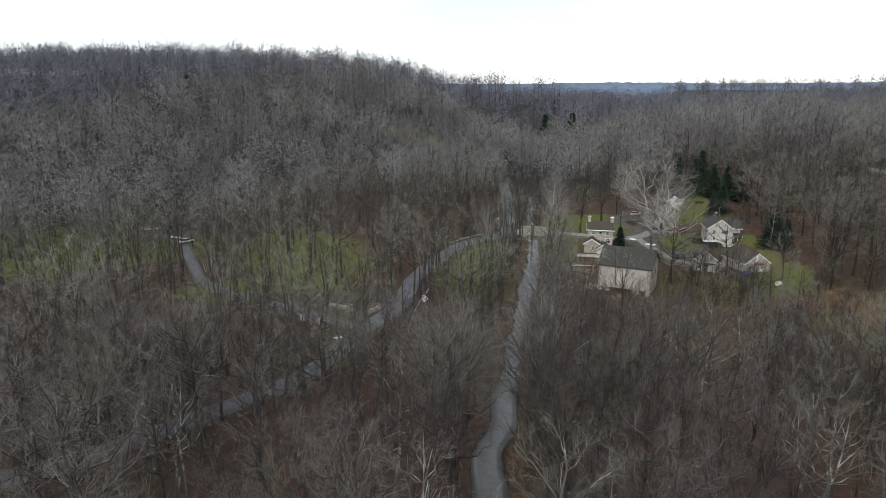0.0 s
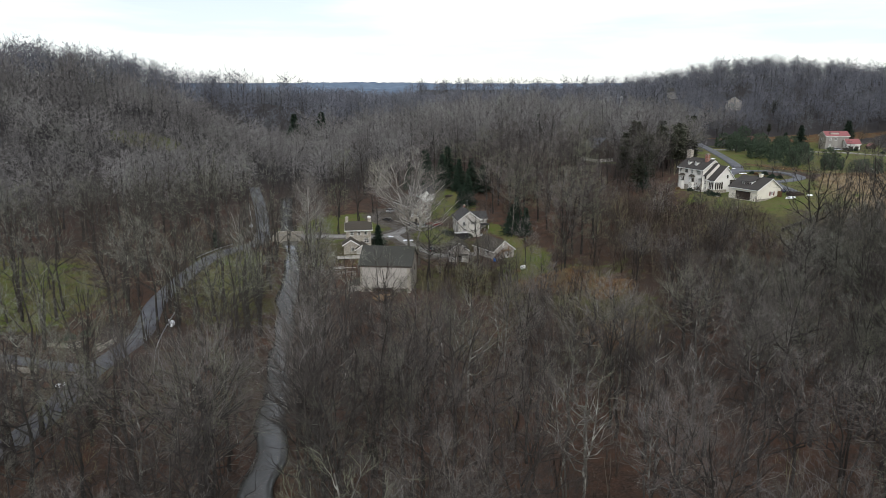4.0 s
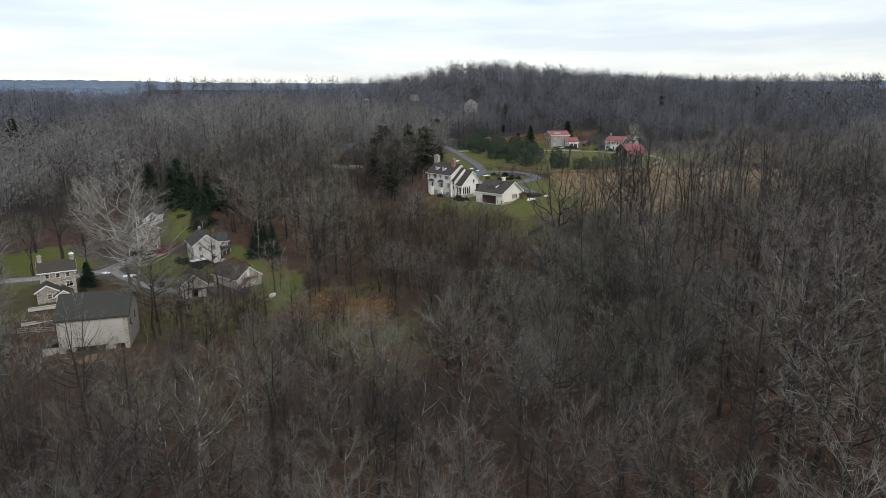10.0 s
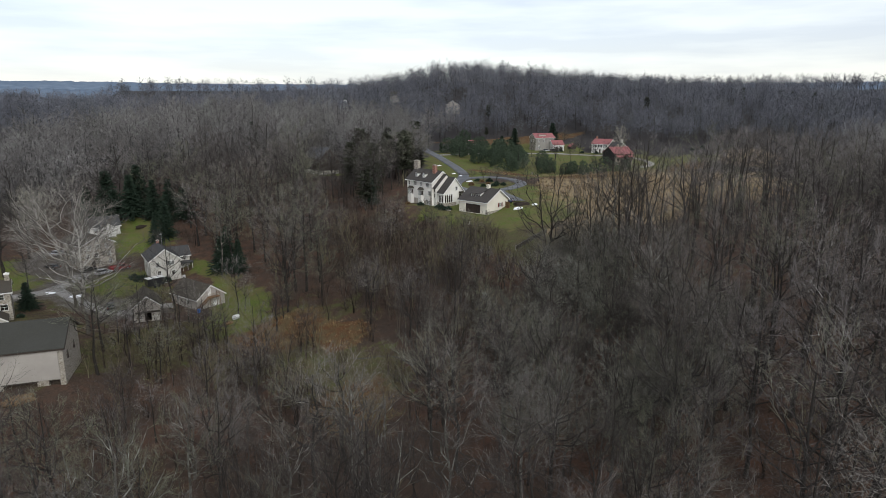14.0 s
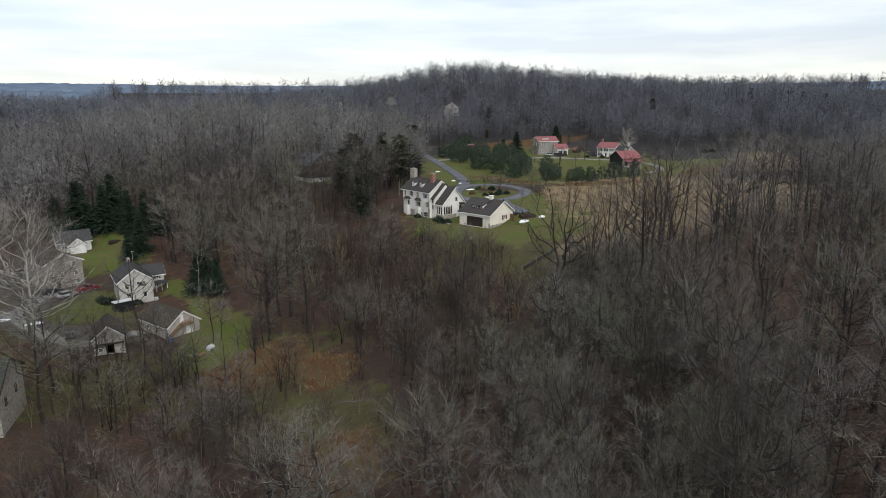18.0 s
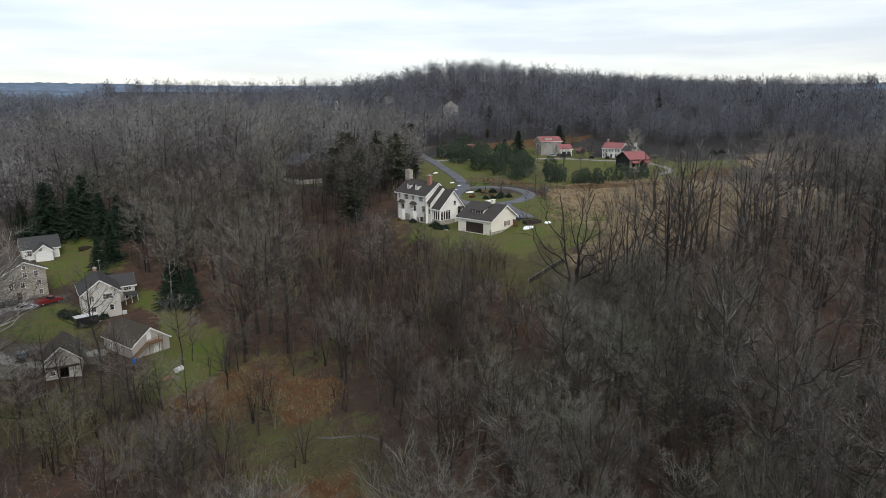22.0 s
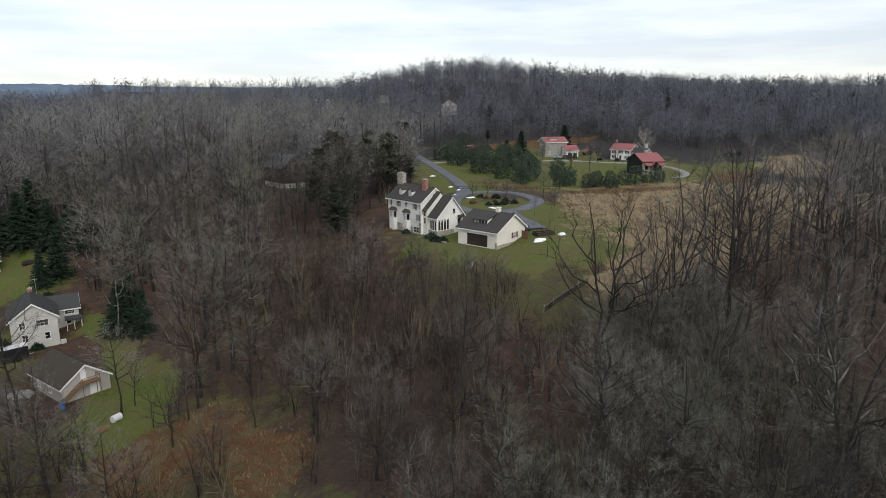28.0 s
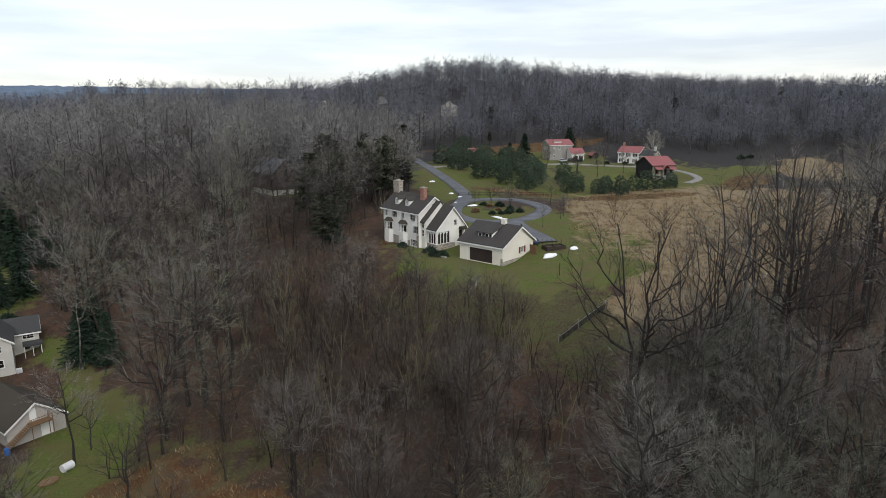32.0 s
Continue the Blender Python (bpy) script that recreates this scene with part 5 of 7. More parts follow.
for i in range(9):
    part("board", boxes((i * 0.22, i * 0.22 + 0.2, 0, 0.03, -0.2, 1.75 + 0.04 * (i % 3))), WOOD, fence_box)
part("rail", boxes((0, 2.0, 0.03, 0.1, 0.4, 0.5), (0, 2.0, 0.03, 0.1, 1.3, 1.4)), WOOD, fence_box)
bed = thing("raised_garden_bed", "dark timber raised garden bed with wire trellis", "garden bed", pose(173.6, 149.4, gz(175.5, 149.5), 0, 0, -26.6))
for d in ((0, 4.2, 0, 0.12, -0.3, 0.75), (0, 4.2, 2.4, 2.52, -0.3, 0.75), (0, 0.12, 0.12, 2.4, -0.3, 0.75), (4.08, 4.2, 0.12, 2.4, -0.3, 0.75), (2.0, 2.12, 0.12, 2.4, -0.3, 0.75)):
    part("timber", boxes(d, bevel=0.01), DARK, bed)
part("soil", boxes((0.12, 4.08, 0.12, 2.4, -0.3, 0.5)), SOIL, bed)
bm = bmesh.new()
for u in (0.1, 1.1, 2.1, 3.1, 4.1):
    for v_ in (0.06, 2.46):
        rod(bm, (u, v_, 0.5), (u, v_, 2.1), 0.025, 4)
part("trellis", bm, DARK_WOOD, bed)

# ---- the white house in the hollow ----
HW = pose(85.43, 202.62, 3.95, 0, 0, -11.55)
wh = thing("farmhouse", "plain weathered white stucco farmhouse with grey shingle roof", "house", HW)
gabled(wh, 7.6, 10.2, 6.0, 8.8, "y", {"all": OLD_WHITE}, SLATE, TRIM,
       {"front": [(1.9, 4.0, 0.85, 1.35), (5.1, 4.3, 1.9, 1.15), (2.1, 1.5, 0.85, 1.45), (5.7, 1.6, 0.8, 1.3), (2.1, -0.4, 0.9, 0.5), (0.95, 5.75, 0.3, 0.3)],
        "left": [(2.5, 3.9, 0.8, 1.3), (7.2, 3.9, 0.8, 1.3), (5.0, 1.3, 0.8, 1.4)], "right": [(3, 4.0, 0.8, 1.3), (7, 4.0, 0.8, 1.3)]}, low=-2.0)
chimney(wh, 3.8, 9.0, 8.2, 9.5, 0.7, 0.7, BRICK)
bm = bmesh.new()
rod(bm, (4.9, 9.2, 8.0), (4.9, 9.2, 11.4), 0.04)
rod(bm, (4.5, 9.2, 11.2), (5.3, 9.2, 11.2), 0.025)
part("antenna", bm, METAL, wh)
add_ = thing("house_addition", "pale clapboard addition with low grey roof behind the farmhouse", "house", HW @ pose(6.4, 7.5, 0.6))
gabled(add_, 5.2, 6.0, 4.4, 6.3, "x", OLD_WHITE, SLATE, TRIM, {"front": [(3.6, 3.1, 1.6, 0.8), (3.2, 1.1, 0.8, 1.2)], "right": [(3, 1.5, 0.9, 1.3)]}, skip=("left",))
pr = part("side_porch", boxes((2.6, 5.6, -2.3, -0.1, 2.55, 2.7), (2.6, 5.7, -2.35, -2.25, 2.3, 2.55)), SLATE, add_)
bm = bmesh.new()
for u in (2.8, 4.1, 5.4):
    rod(bm, (u, -2.2, -1.8), (u, -2.2, 2.55), 0.07)
part("post", bm, TRIM, pr)
part("deck", boxes((2.6, 5.6, -2.3, -0.1, -0.15, 0.05)), GREY_WOOD, pr)

# ---- sheds beside it ----
gs = thing("shed", "beige stucco shed with brown shingle roof, upper door and outside stair", "shed", pose(86.75, 178.1, 1.63, 0, 0, 9.18))
gabled(gs, 7.8, 11.0, 2.8, 5.6, "y", BARN_RENDER, OLD_ROOF, TRIM, {"front": [(3.6, 2.9, 0.95, 1.9, "d"), (5.2, 0.1, 1.6, 1.9, "d")], "left": [(3, 1.0, 0.8, 1.0), (7, 1.0, 0.8, 1.0)]}, door_mat=TRIM, over=0.35)
stair = part("outside_stair", boxes((2.7, 5.6, -1.5, -0.05, 2.7, 2.85), *[(2.7 - (i + 1) * 0.27, 2.7 - i * 0.27, -1.3, -0.2, 2.75 - (i + 1) * 0.185, 2.8 - (i + 1) * 0.185) for i in range(14)]), WOOD, gs)
bm = bmesh.new()
for u, v_ in ((2.75, -1.45), (5.55, -1.45), (5.55, -0.1)):
    rod(bm, (u, v_, -1.2), (u, v_, 3.8), 0.06, 4)
rod(bm, (2.75, -1.45, 3.75), (5.55, -1.45, 3.75), 0.045, 4), rod(bm, (5.55, -1.45, 3.75), (5.55, -0.1, 3.75), 0.045, 4)
rod(bm, (2.75, -1.4, 3.7), (-1.0, -1.4, 1.1), 0.045, 4), rod(bm, (2.7, -1.35, 2.7), (-1.1, -1.35, 0.0), 0.07, 4), rod(bm, (-1.0, -1.4, -0.8), (-1.0, -1.4, 1.15), 0.05, 4)
for i in range(11):
    rod(bm, (2.85 + i * 0.26, -1.45, 2.85), (2.85 + i * 0.26, -1.45, 3.75), 0.02, 4)
part("railing", bm, WOOD, stair)
s1 = thing("shed", "weathered pale shed with half-open door and sagging grey roof", "shed", pose(71.28, 175.82, 3.0, 0, 0, -17.38))
gabled(s1, 5.6, 8.2, 3.6, 5.9, "y", BARN_RENDER, OLD_ROOF, TRIM, {"front": [(1.2, 0.7, 0.7, 0.7), (2.9, 0.0, 1.4, 1.9, "o"), (4.5, 0.0, 1.6, 1.9, "d")]}, door_mat=OLD_WHITE, over=0.4)
part("pent_roof", boxes((0.2, 5.4, -0.7, -0.02, 2.2, 2.32)), OLD_ROOF, s1)
part("cross_brace", boxes((3.75, 5.25, 0.02, 0.07, 0.9, 1.02), (3.75, 5.25, 0.02, 0.07, 1.7, 1.82)), TRIM, s1)

# ---- the bank barn, stone house and mill ----
barn = thing("bank_barn", "long bank barn with pale render, stone ends and grey-green roof", "barn", pose(39.83, 158.0, 3.2, 0, 0, -25.97))
gabled(barn, 12.7, 12.8, 6.3, 9.6, "x", {"all": STONE, "front": STONE}, GREEN_ROOF, DARK_WOOD,
       {"front": [(5.6, -1.2, 5.2, 1.5, "o"), (10.9, -0.7, 1.6, 0.95), (1.5, -0.6, 0.7, 0.6)], "right": [(3.2, 3.2, 0.8, 1.2), (8.5, 3.2, 0.8, 1.2)]}, low=-3.0)
part("forebay", boxes((0.55, 11.9, -0.16, -0.01, 0.5, 6.0)), BARN_RENDER, barn, "flat grey-beige rendered forebay")
part("beam", boxes((2.8, 8.4, -0.1, 0.3, 0.25, 0.5)), DARK_WOOD, barn)
bm = bmesh.new()
prism(bm, [(0.0, 0.8, 1.5), (-3.7, 0.8, 0.1), (-3.7, 0.8, 0.26), (0.0, 0.8, 1.66)], (0, 6.4, 0))
bmesh.ops.recalc_face_normals(bm, faces=bm.faces[:])
lean = part("lean_to", boxes((-3.3, -0.02, 1.0, 1.25, -2.4, 0.3), (-3.3, -3.05, 1.25, 7.0, -2.4, 0.2)), BARN_RENDER, barn, "low lean-to with a dark shed roof")
part("lean_to_roof", bm, OLD_ROOF, lean)
for u in (3.4, 5.6, 7.8):
    part("stall_door", boxes((u - 0.7, u + 0.7, 0.4, 0.46, -1.2, 0.2)), DARK_WOOD, barn)
sh = thing("stone_house", "old field-stone cottage with brown shingle roof and two chimneys", "house", pose(43.92, 189.87, 7.1, 0, 0, -12.51))
gabled(sh, 7.3, 7.4, 4.9, 6.6, "x", STONE, OLD_ROOF, TRIM, {"front": [(3.7, 3.3, 0.8, 1.0), (5.7, 3.3, 0.8, 1.0), (5.9, 0.9, 1.3, 1.3), (1.6, 3.3, 0.8, 1.0), (2.6, 0.6, 0.8, 1.3)], "right": [(3.7, 3.2, 0.7, 1.0)]}, low=-3.5)
chimney(sh, 0.3, 3.7, 5.9, 8.0, 0.9, 1.1, STONE)
chimney(sh, 7.0, 3.7, 5.9, 7.9, 0.9, 1.1, STONE, TRIM)
ell = thing("cottage_wing", "low stone kitchen wing of the cottage with mossy roof", "house", pose(42.2, 186.2, 5.6, 0, 0, -12.51))
gabled(ell, 4.2, 3.8, 2.9, 4.2, "y", STONE, OLD_ROOF, TRIM, {"front": [(2.6, 0.9, 0.8, 1.1)]}, low=-2.5)
ell2 = thing("cottage_wing", "small whitewashed porch wing of the cottage", "house", pose(45.6, 184.6, 5.0, 0, 0, -12.51))
gabled(ell2, 3.4, 4.4, 2.2, 3.4, "y", OLD_WHITE, OLD_ROOF, TRIM, {"front": [(1.7, 0.5, 0.8, 0.9)]}, low=-2.5)
mill = thing("stone_mill", "tall three-storey field-stone house with gabled roof", "house", pose(75.5, 225.8, 4.4, 0, 0, 6.93))
gabled(mill, 9.3, 12.0, 7.4, 9.7, "y", STONE, OLD_ROOF, TRIM,
       {"front": [(7.1, 5.9, 0.85, 1.25), (4.7, 5.9, 0.85, 1.25), (2.0, 5.9, 0.85, 1.25), (7.5, 3.5, 0.85, 1.25), (4.0, 3.5, 0.85, 1.25), (1.6, 3.5, 0.85, 1.25), (7.7, 1.2, 0.85, 1.2), (3.0, 0.6, 1.0, 1.9, "d"), (4.65, 8.0, 0.7, 0.8)],
        "right": [(3, 3.5, 0.85, 1.25), (8, 3.5, 0.85, 1.25), (5, 5.9, 0.85, 1.2)]}, low=-3.0)
cot = thing("cottage", "small grey clapboard cottage with dark roof and skylight", "house", pose(84.2, 246.5, 10.2, 0, 0, -8))
gabled(cot, 8.5, 7.0, 2.9, 5.3, "x", WHITE, SLATE, TRIM, {"front": [(6.6, 1.0, 0.9, 1.2), (1.6, 1.0, 0.9, 1.2)], "right": [(3.5, 1.0, 0.9, 1.2)]}, low=-2.5)
part("skylight", boxes((4.6, 5.4, 1.3, 2.0, 4.0, 4.14)), GLASS, cot)
cg = thing("cottage_gable", "front gable of the grey cottage with a small porch", "house", pose(86.4, 243.0, 10.0, 0, 0, -8))
gabled(cg, 4.0, 4.4, 2.8, 4.4, "y", WHITE, SLATE, TRIM, {"front": [(1.3, 2.9, 0.6, 0.7), (3.0, 0.2, 0.9, 1.9, "d")]}, low=-2.5, door_mat=TRIM)

# ---- the red-roofed farm ----
r3 = thing("farm_barn_house", "converted black-boarded barn with faded red metal roof", "house", pose(313.5, 199.5, 19.4, 0, 0, -30.8))
gabled(r3, 10.0, 12.5, 5.9, 8.9, "x", {"all": STONE, "left": BLACK_WOOD, "back": BLACK_WOOD}, RED_ROOF, DARK_WOOD,
       {"front": [(2.0, 2.4, 1.2, 1.6), (5.2, 1.8, 2.4, 2.6), (8.3, 2.4, 1.2, 1.6), (5.2, -0.9, 2.2, 1.8, "o")], "left": [(3.0, 1.6, 0.9, 1.5), (5.6, 1.6, 0.9, 1.5), (8.2, 1.6, 0.9, 1.5), (10.6, 1.6, 0.9, 1.5)]}, low=-3.0)
bm = bmesh.new()
prism(bm, [(0.6, -2.2, 4.3), (0.6, 0.0, 5.3), (0.6, 0.0, 5.45), (0.6, -2.2, 4.45)], (3.2, 0, 0))
prism(bm, [(6.7, -2.2, 4.3), (6.7, 0.0, 5.3), (6.7, 0.0, 5.45), (6.7, -2.2, 4.45)], (3.2, 0, 0))
prism(bm, [(5.2, -2.0, 6.0), (3.7, -2.0, 4.7), (3.7, -2.0, 4.85), (5.2, -2.0, 6.15)], (0, 3.0, 0))
prism(bm, [(5.2, -2.0, 6.0), (6.7, -2.0, 4.7), (6.7, -2.0, 4.85), (5.2, -2.0, 6.15)], (0, 3.0, 0))
bmesh.ops.recalc_face_normals(bm, faces=bm.faces[:])
part("bay_roof", bm, RED_ROOF, r3)
part("bay", boxes((3.9, 6.5, -1.7, -0.01, -2.5, 1.7), (3.9, 4.1, -1.7, -0.01, 1.7, 4.7), (6.3, 6.5, -1.7, -0.01, 1.7, 4.7)), GREY_WOOD, r3)
chimney(r3, 5.0, 6.6, 8.2, 9.9, 0.9, 0.9, STONE)
r2 = thing("farmhouse", "white farmhouse with red metal roof and dark shutters", "house", pose(349.0, 235.6, 21.9, 0, 0, -80))
gabled(r2, 10.2, 10.0, 5.2, 7.7, "x", {"all": WHITE, "right": STONE}, RED_ROOF, TRIM,
       {"front": [(1.7, 3.3, 0.9, 1.4), (5.0, 3.3, 0.9, 1.4), (1.7, 0.7, 0.9, 1.5), (5.0, 0.2, 1.0, 2.0, "d"), (8.2, 0.7, 0.9, 1.5), (8.2, 3.3, 0.9, 1.4)], "left": [(3, 3.3, 0.9, 1.4), (7, 3.3, 0.9, 1.4)]}, low=-3.0, shutters=BLACK_WOOD)
chimney(r2, 1.0, 5.0, 7.0, 9.2, 0.9, 0.9, BRICK)
r2b = thing("farmhouse_wing", "grey stone wing of the farmhouse with dark roof and chimney", "house", pose(350.6, 225.2, 21.9, 0, 0, -80))
gabled(r2b, 6.5, 8.5, 4.0, 6.0, "x", STONE, SLATE, TRIM, {"front": [(2, 1.0, 0.9, 1.4), (4.5, 1.0, 0.9, 1.4)]}, low=-3.0)
chimney(r2b, 5.8, 4.2, 5.2, 8.0, 1.0, 0.9, OLD_WHITE)
r1 = thing("farm_house", "grey stone and clapboard house with red metal roof and shed dormer", "house", pose(327.8, 259.8, 23.3, 0, 0, -30.4))
gabled(r1, 11.6, 9.2, 7.0, 9.2, "x", {"all": GREY_WOOD, "left": STONE}, RED_ROOF, TRIM, {"front": [(2.2, 4.6, 0.9, 1.4), (5.0, 4.6, 0.9, 1.4), (2.2, 1.0, 0.9, 1.4)], "left": [(3, 4.5, 0.9, 1.3), (6, 4.5, 0.9, 1.3)]}, low=-3.0)
part("shed_dormer", boxes((2.5, 6.5, 1.2, 3.6, 7.6, 8.7)), OLD_WHITE, r1)
part("dormer_roof", boxes((2.2, 6.8, 0.9, 4.0, 8.72, 8.86)), RED_ROOF, r1)
r1b = thing("house_wing", "grey clapboard garage wing with red metal roof", "house", pose(332.8, 250.8, 22.9, 0, 0, -30.4))
gabled(r1b, 6.5, 7.0, 3.6, 5.8, "x", WHITE, RED_ROOF, TRIM, {"right": [(2.4, 0.8, 1.0, 1.3), (4.8, 0.8, 1.0, 1.3)], "front": [(2.0, 0.0, 2.4, 2.2, "d"), (4.8, 0.0, 2.0, 2.2, "d")]}, low=-3.0)
r4 = thing("garden_shed", "little red-brown shed beside the farm house", "shed", pose(347.0, 248.5, 22.8, 0, 0, -30))
gabled(r4, 3.4, 3.4, 2.2, 3.6, "y", DARK_WOOD, RED_ROOF, DARK_WOOD, {"front": [(1.7, 0, 1.0, 1.8, "d")]}, low=-2.0)
r0 = thing("garage", "long low garage with faded red roof behind the pines", "garage", pose(299.0, 284.5, 24.2, 0, 0, -30))
gabled(r0, 10.0, 6.0, 2.8, 4.6, "x", GREY_WOOD, RED_ROOF, TRIM, {"front": [(2.5, 0, 2.4, 2.1, "d"), (6.5, 0, 2.4, 2.1, "d")]}, low=-3.0)

# ---- the dark barn in the woods and houses on the hill ----
b2 = thing("timber_barn", "dark vertical-board barn with blue-grey roof on a pale foundation", "barn", pose(172.8, 250.3, 24.0, 0, 0, -3))
gabled(b2, 8.7, 13.0, 4.7, 8.6, "y", DARK_WOOD, BARN_ROOF, DARK_WOOD, {"front": [(4.4, 2.2, 1.1, 4.6)]}, low=-0.4)
part("foundation", boxes((0.05, 8.65, 0.05, 12.9, -3.5, -0.42)), OLD_WHITE, b2)
cw = thing("gambrel_house", "white gambrel-roofed house with grey slate roof on the far slope", "house", pose(302, 424, gz(302, 424) + 2, 0, 0, -35))
gabled(cw, 11, 8, 5.4, 9.6, "x", WHITE, SLATE, TRIM, {"front": [(2.5, 3, 1.0, 1.6), (5.5, 3, 1.0, 1.6), (8.5, 3, 1.0, 1.6)]}, low=-4)
for u in (1.4, 9.6):
    dormer(cw, u, -0.1, 5.4, 2.4, 2.4, 3.5, WHITE, SLATE, TRIM)
hw = thing("hill_house", "pale tall house among bare trees on the hillside", "house", pose(356, 362, gz(356, 362) - 0.5, 0, 0, -45))
gabled(hw, 10, 8, 6.5, 9.5, "y", BARN_RENDER, SLATE, OLD_WHITE, {"front": [(2.5, 4, 1.1, 1.6), (5, 4, 1.1, 1.6), (7.5, 4, 1.1, 1.6), (2.5, 1, 1.1, 1.6), (7.5, 1, 1.1, 1.6)]}, low=-4)
h3 = thing("hill_house", "long tan house with grey roof near the hilltop", "house", pose(352, 418, gz(352, 418) + 2, 0, 0, -40))
gabled(h3, 14, 8, 4, 6.5, "x", BARN_RENDER, OLD_ROOF, GREY_WOOD, {"front": [(3, 1, 1.2, 1.5), (7, 1, 1.2, 1.5), (11, 1, 1.2, 1.5)]}, low=-8)
h4 = thing("hill_house", "grey house half hidden by trees on the wooded rise", "house", pose(226, 372, gz(226, 372) + 1, 0, 0, -35))
gabled(h4, 9, 7, 4.5, 7, "y", BARN_RENDER, OLD_ROOF, GREY_WOOD, {"front": [(2.5, 1, 1.0, 1.5), (6.5, 1, 1.0, 1.5)]}, low=-5)
h5 = thing("hill_house", "low pale house among trees on the wooded rise", "house", pose(176, 352, gz(176, 352) + 1, 0, 0, -30))
gabled(h5, 13, 7, 3.2, 5.6, "x", BARN_RENDER, OLD_ROOF, GREY_WOOD, {"front": [(3, 1, 1.2, 1.3), (7, 1, 1.2, 1.3), (10, 1, 1.2, 1.3)]}, low=-5)


# ---- evergreens and shrubs ----
def spruce_mesh(seed, h=14.0, r=3.0, material=NEEDLE, whorls=22, per=9, droop=0.25, start=0.06, round_top=False):
    """Whorls of drooping boughs, each a fan of needle sprays."""
    g, q = Growth(seed), random.Random(seed)
    for k in range(whorls):
        u = start + (0.98 - start) * k / (whorls - 1)
        z = h * u
        reach = r * ((1 - u) ** 0.85 if not round_top else math.sqrt(max(0.03, 1 - ((u - 0.35) / 0.66) ** 2)) * (0.9 if u > 0.2 else 0.7)) + 0.15
        for i in range(per):
            w = 2 * math.pi * (i + q.random()) / per + k
            length = reach * q.uniform(0.65, 1.15)
            d = Vector((math.cos(w), math.sin(w), q.uniform(-droop, 0.25 if not round_top else 0.5)))
            p = Vector((0, 0, z + q.uniform(-0.3, 0.3)))
            n = max(3, int(length / 0.6))
            for s in range(n):
                c = p + d * (length * (s + 0.6) / n) + Vector((0, 0, -0.12 * (s / n) ** 2 * length))
                size = (0.62 + 0.5 * (1 - s / n)) * (1.3 if round_top else 1.0)
                for side in (-1, 1, 0):
                    e = (d + Vector((-d.y, d.x, 0)) * side * 0.9 + Vector((q.gauss(0, 0.25), q.gauss(0, 0.25), q.gauss(0, 0.25)))).normalized()
                    g.twig(c, e, size * q.uniform(0.9, 1.7), size * 0.3)
    v, f = np.array([tuple(x) for x in g.v]), np.array(g.f)
    crown = mesh_object("evergreen_crown", v, f, [material])
    t = Growth(seed)
    t.tube([Vector((0, 0, -0.6)), Vector((0, 0, h * 0.5)), Vector((0, 0, h * 0.95))], [0.02 * h, 0.012 * h, 0.03], 6)
    trunk = mesh_object("evergreen_trunk", np.array([tuple(x) for x in t.v]), np.array(t.f), [BARK])
    return trunk, crown


def pine_mesh(seed, h=20.0, r=9.0):
    """A bushy white pine: soft clumps of needle sprays on ascending boughs, over a rounded ragged outline."""
    g, q = Growth(seed), random.Random(seed)
    for i in range(95):
        u = 0.06 + 0.92 * (i + q.random()) / 95
        reach = r * math.sqrt(max(0.02, 1 - ((u - 0.3) / 0.72) ** 2)) * q.uniform(0.55, 1.08)
        w = i * 2.39996 + q.gauss(0, 0.3)
        c = Vector((math.cos(w) * reach, math.sin(w) * reach, h * u + q.gauss(0, 0.4)))
        s = q.uniform(1.2, 2.3) * (1.15 - 0.5 * u)
        out = Vector((math.cos(w), math.sin(w), 0.55))
        for k in range(46):
            d = (Vector((q.gauss(0, 1), q.gauss(0, 1), q.gauss(0, 0.8))) + out * 0.8).normalized()
            g.twig(c + Vector((q.gauss(0, 0.45), q.gauss(0, 0.45), q.gauss(0, 0.3))) * s, d, s * q.uniform(0.5, 1.0), s * 0.14)
    crown = mesh_object("pine_crown", np.array([tuple(x) for x in g.v]), np.array(g.f), [PINE])
    t = Growth(seed)
    t.tube([Vector((0, 0, -0.6)), Vector((0, 0, h * 0.5)), Vector((0, 0, h * 0.95))], [0.02 * h, 0.012 * h, 0.03], 6)
    return mesh_object("pine_trunk", np.array([tuple(x) for x in t.v]), np.array(t.f), [BARK]), crown


SPRUCE = [spruce_mesh(i, 20, 7.6, NEEDLE, 22, 12) for i in (1, 2)]
WPINE = [pine_mesh(i, 20, 8.6) for i in (3, 4, 7)]
DARKPINE = [spruce_mesh(i, 20, 4.6, DARK_NEEDLE, 13, 6, 0.1, 0.34, True) for i in (5, 6, 9)]
er = random.Random(8)
er_np = np.random.RandomState(8)


def evergreens(name, meshes, spots, label, group=""):
    for i, (x, y, h) in enumerate(spots):
        plant(name, meshes[i % len(meshes)], x, y, h * er.uniform(0.8, 1.15), er.uniform(0, 360), label, "tree", group, er.uniform(0.85, 1.2))


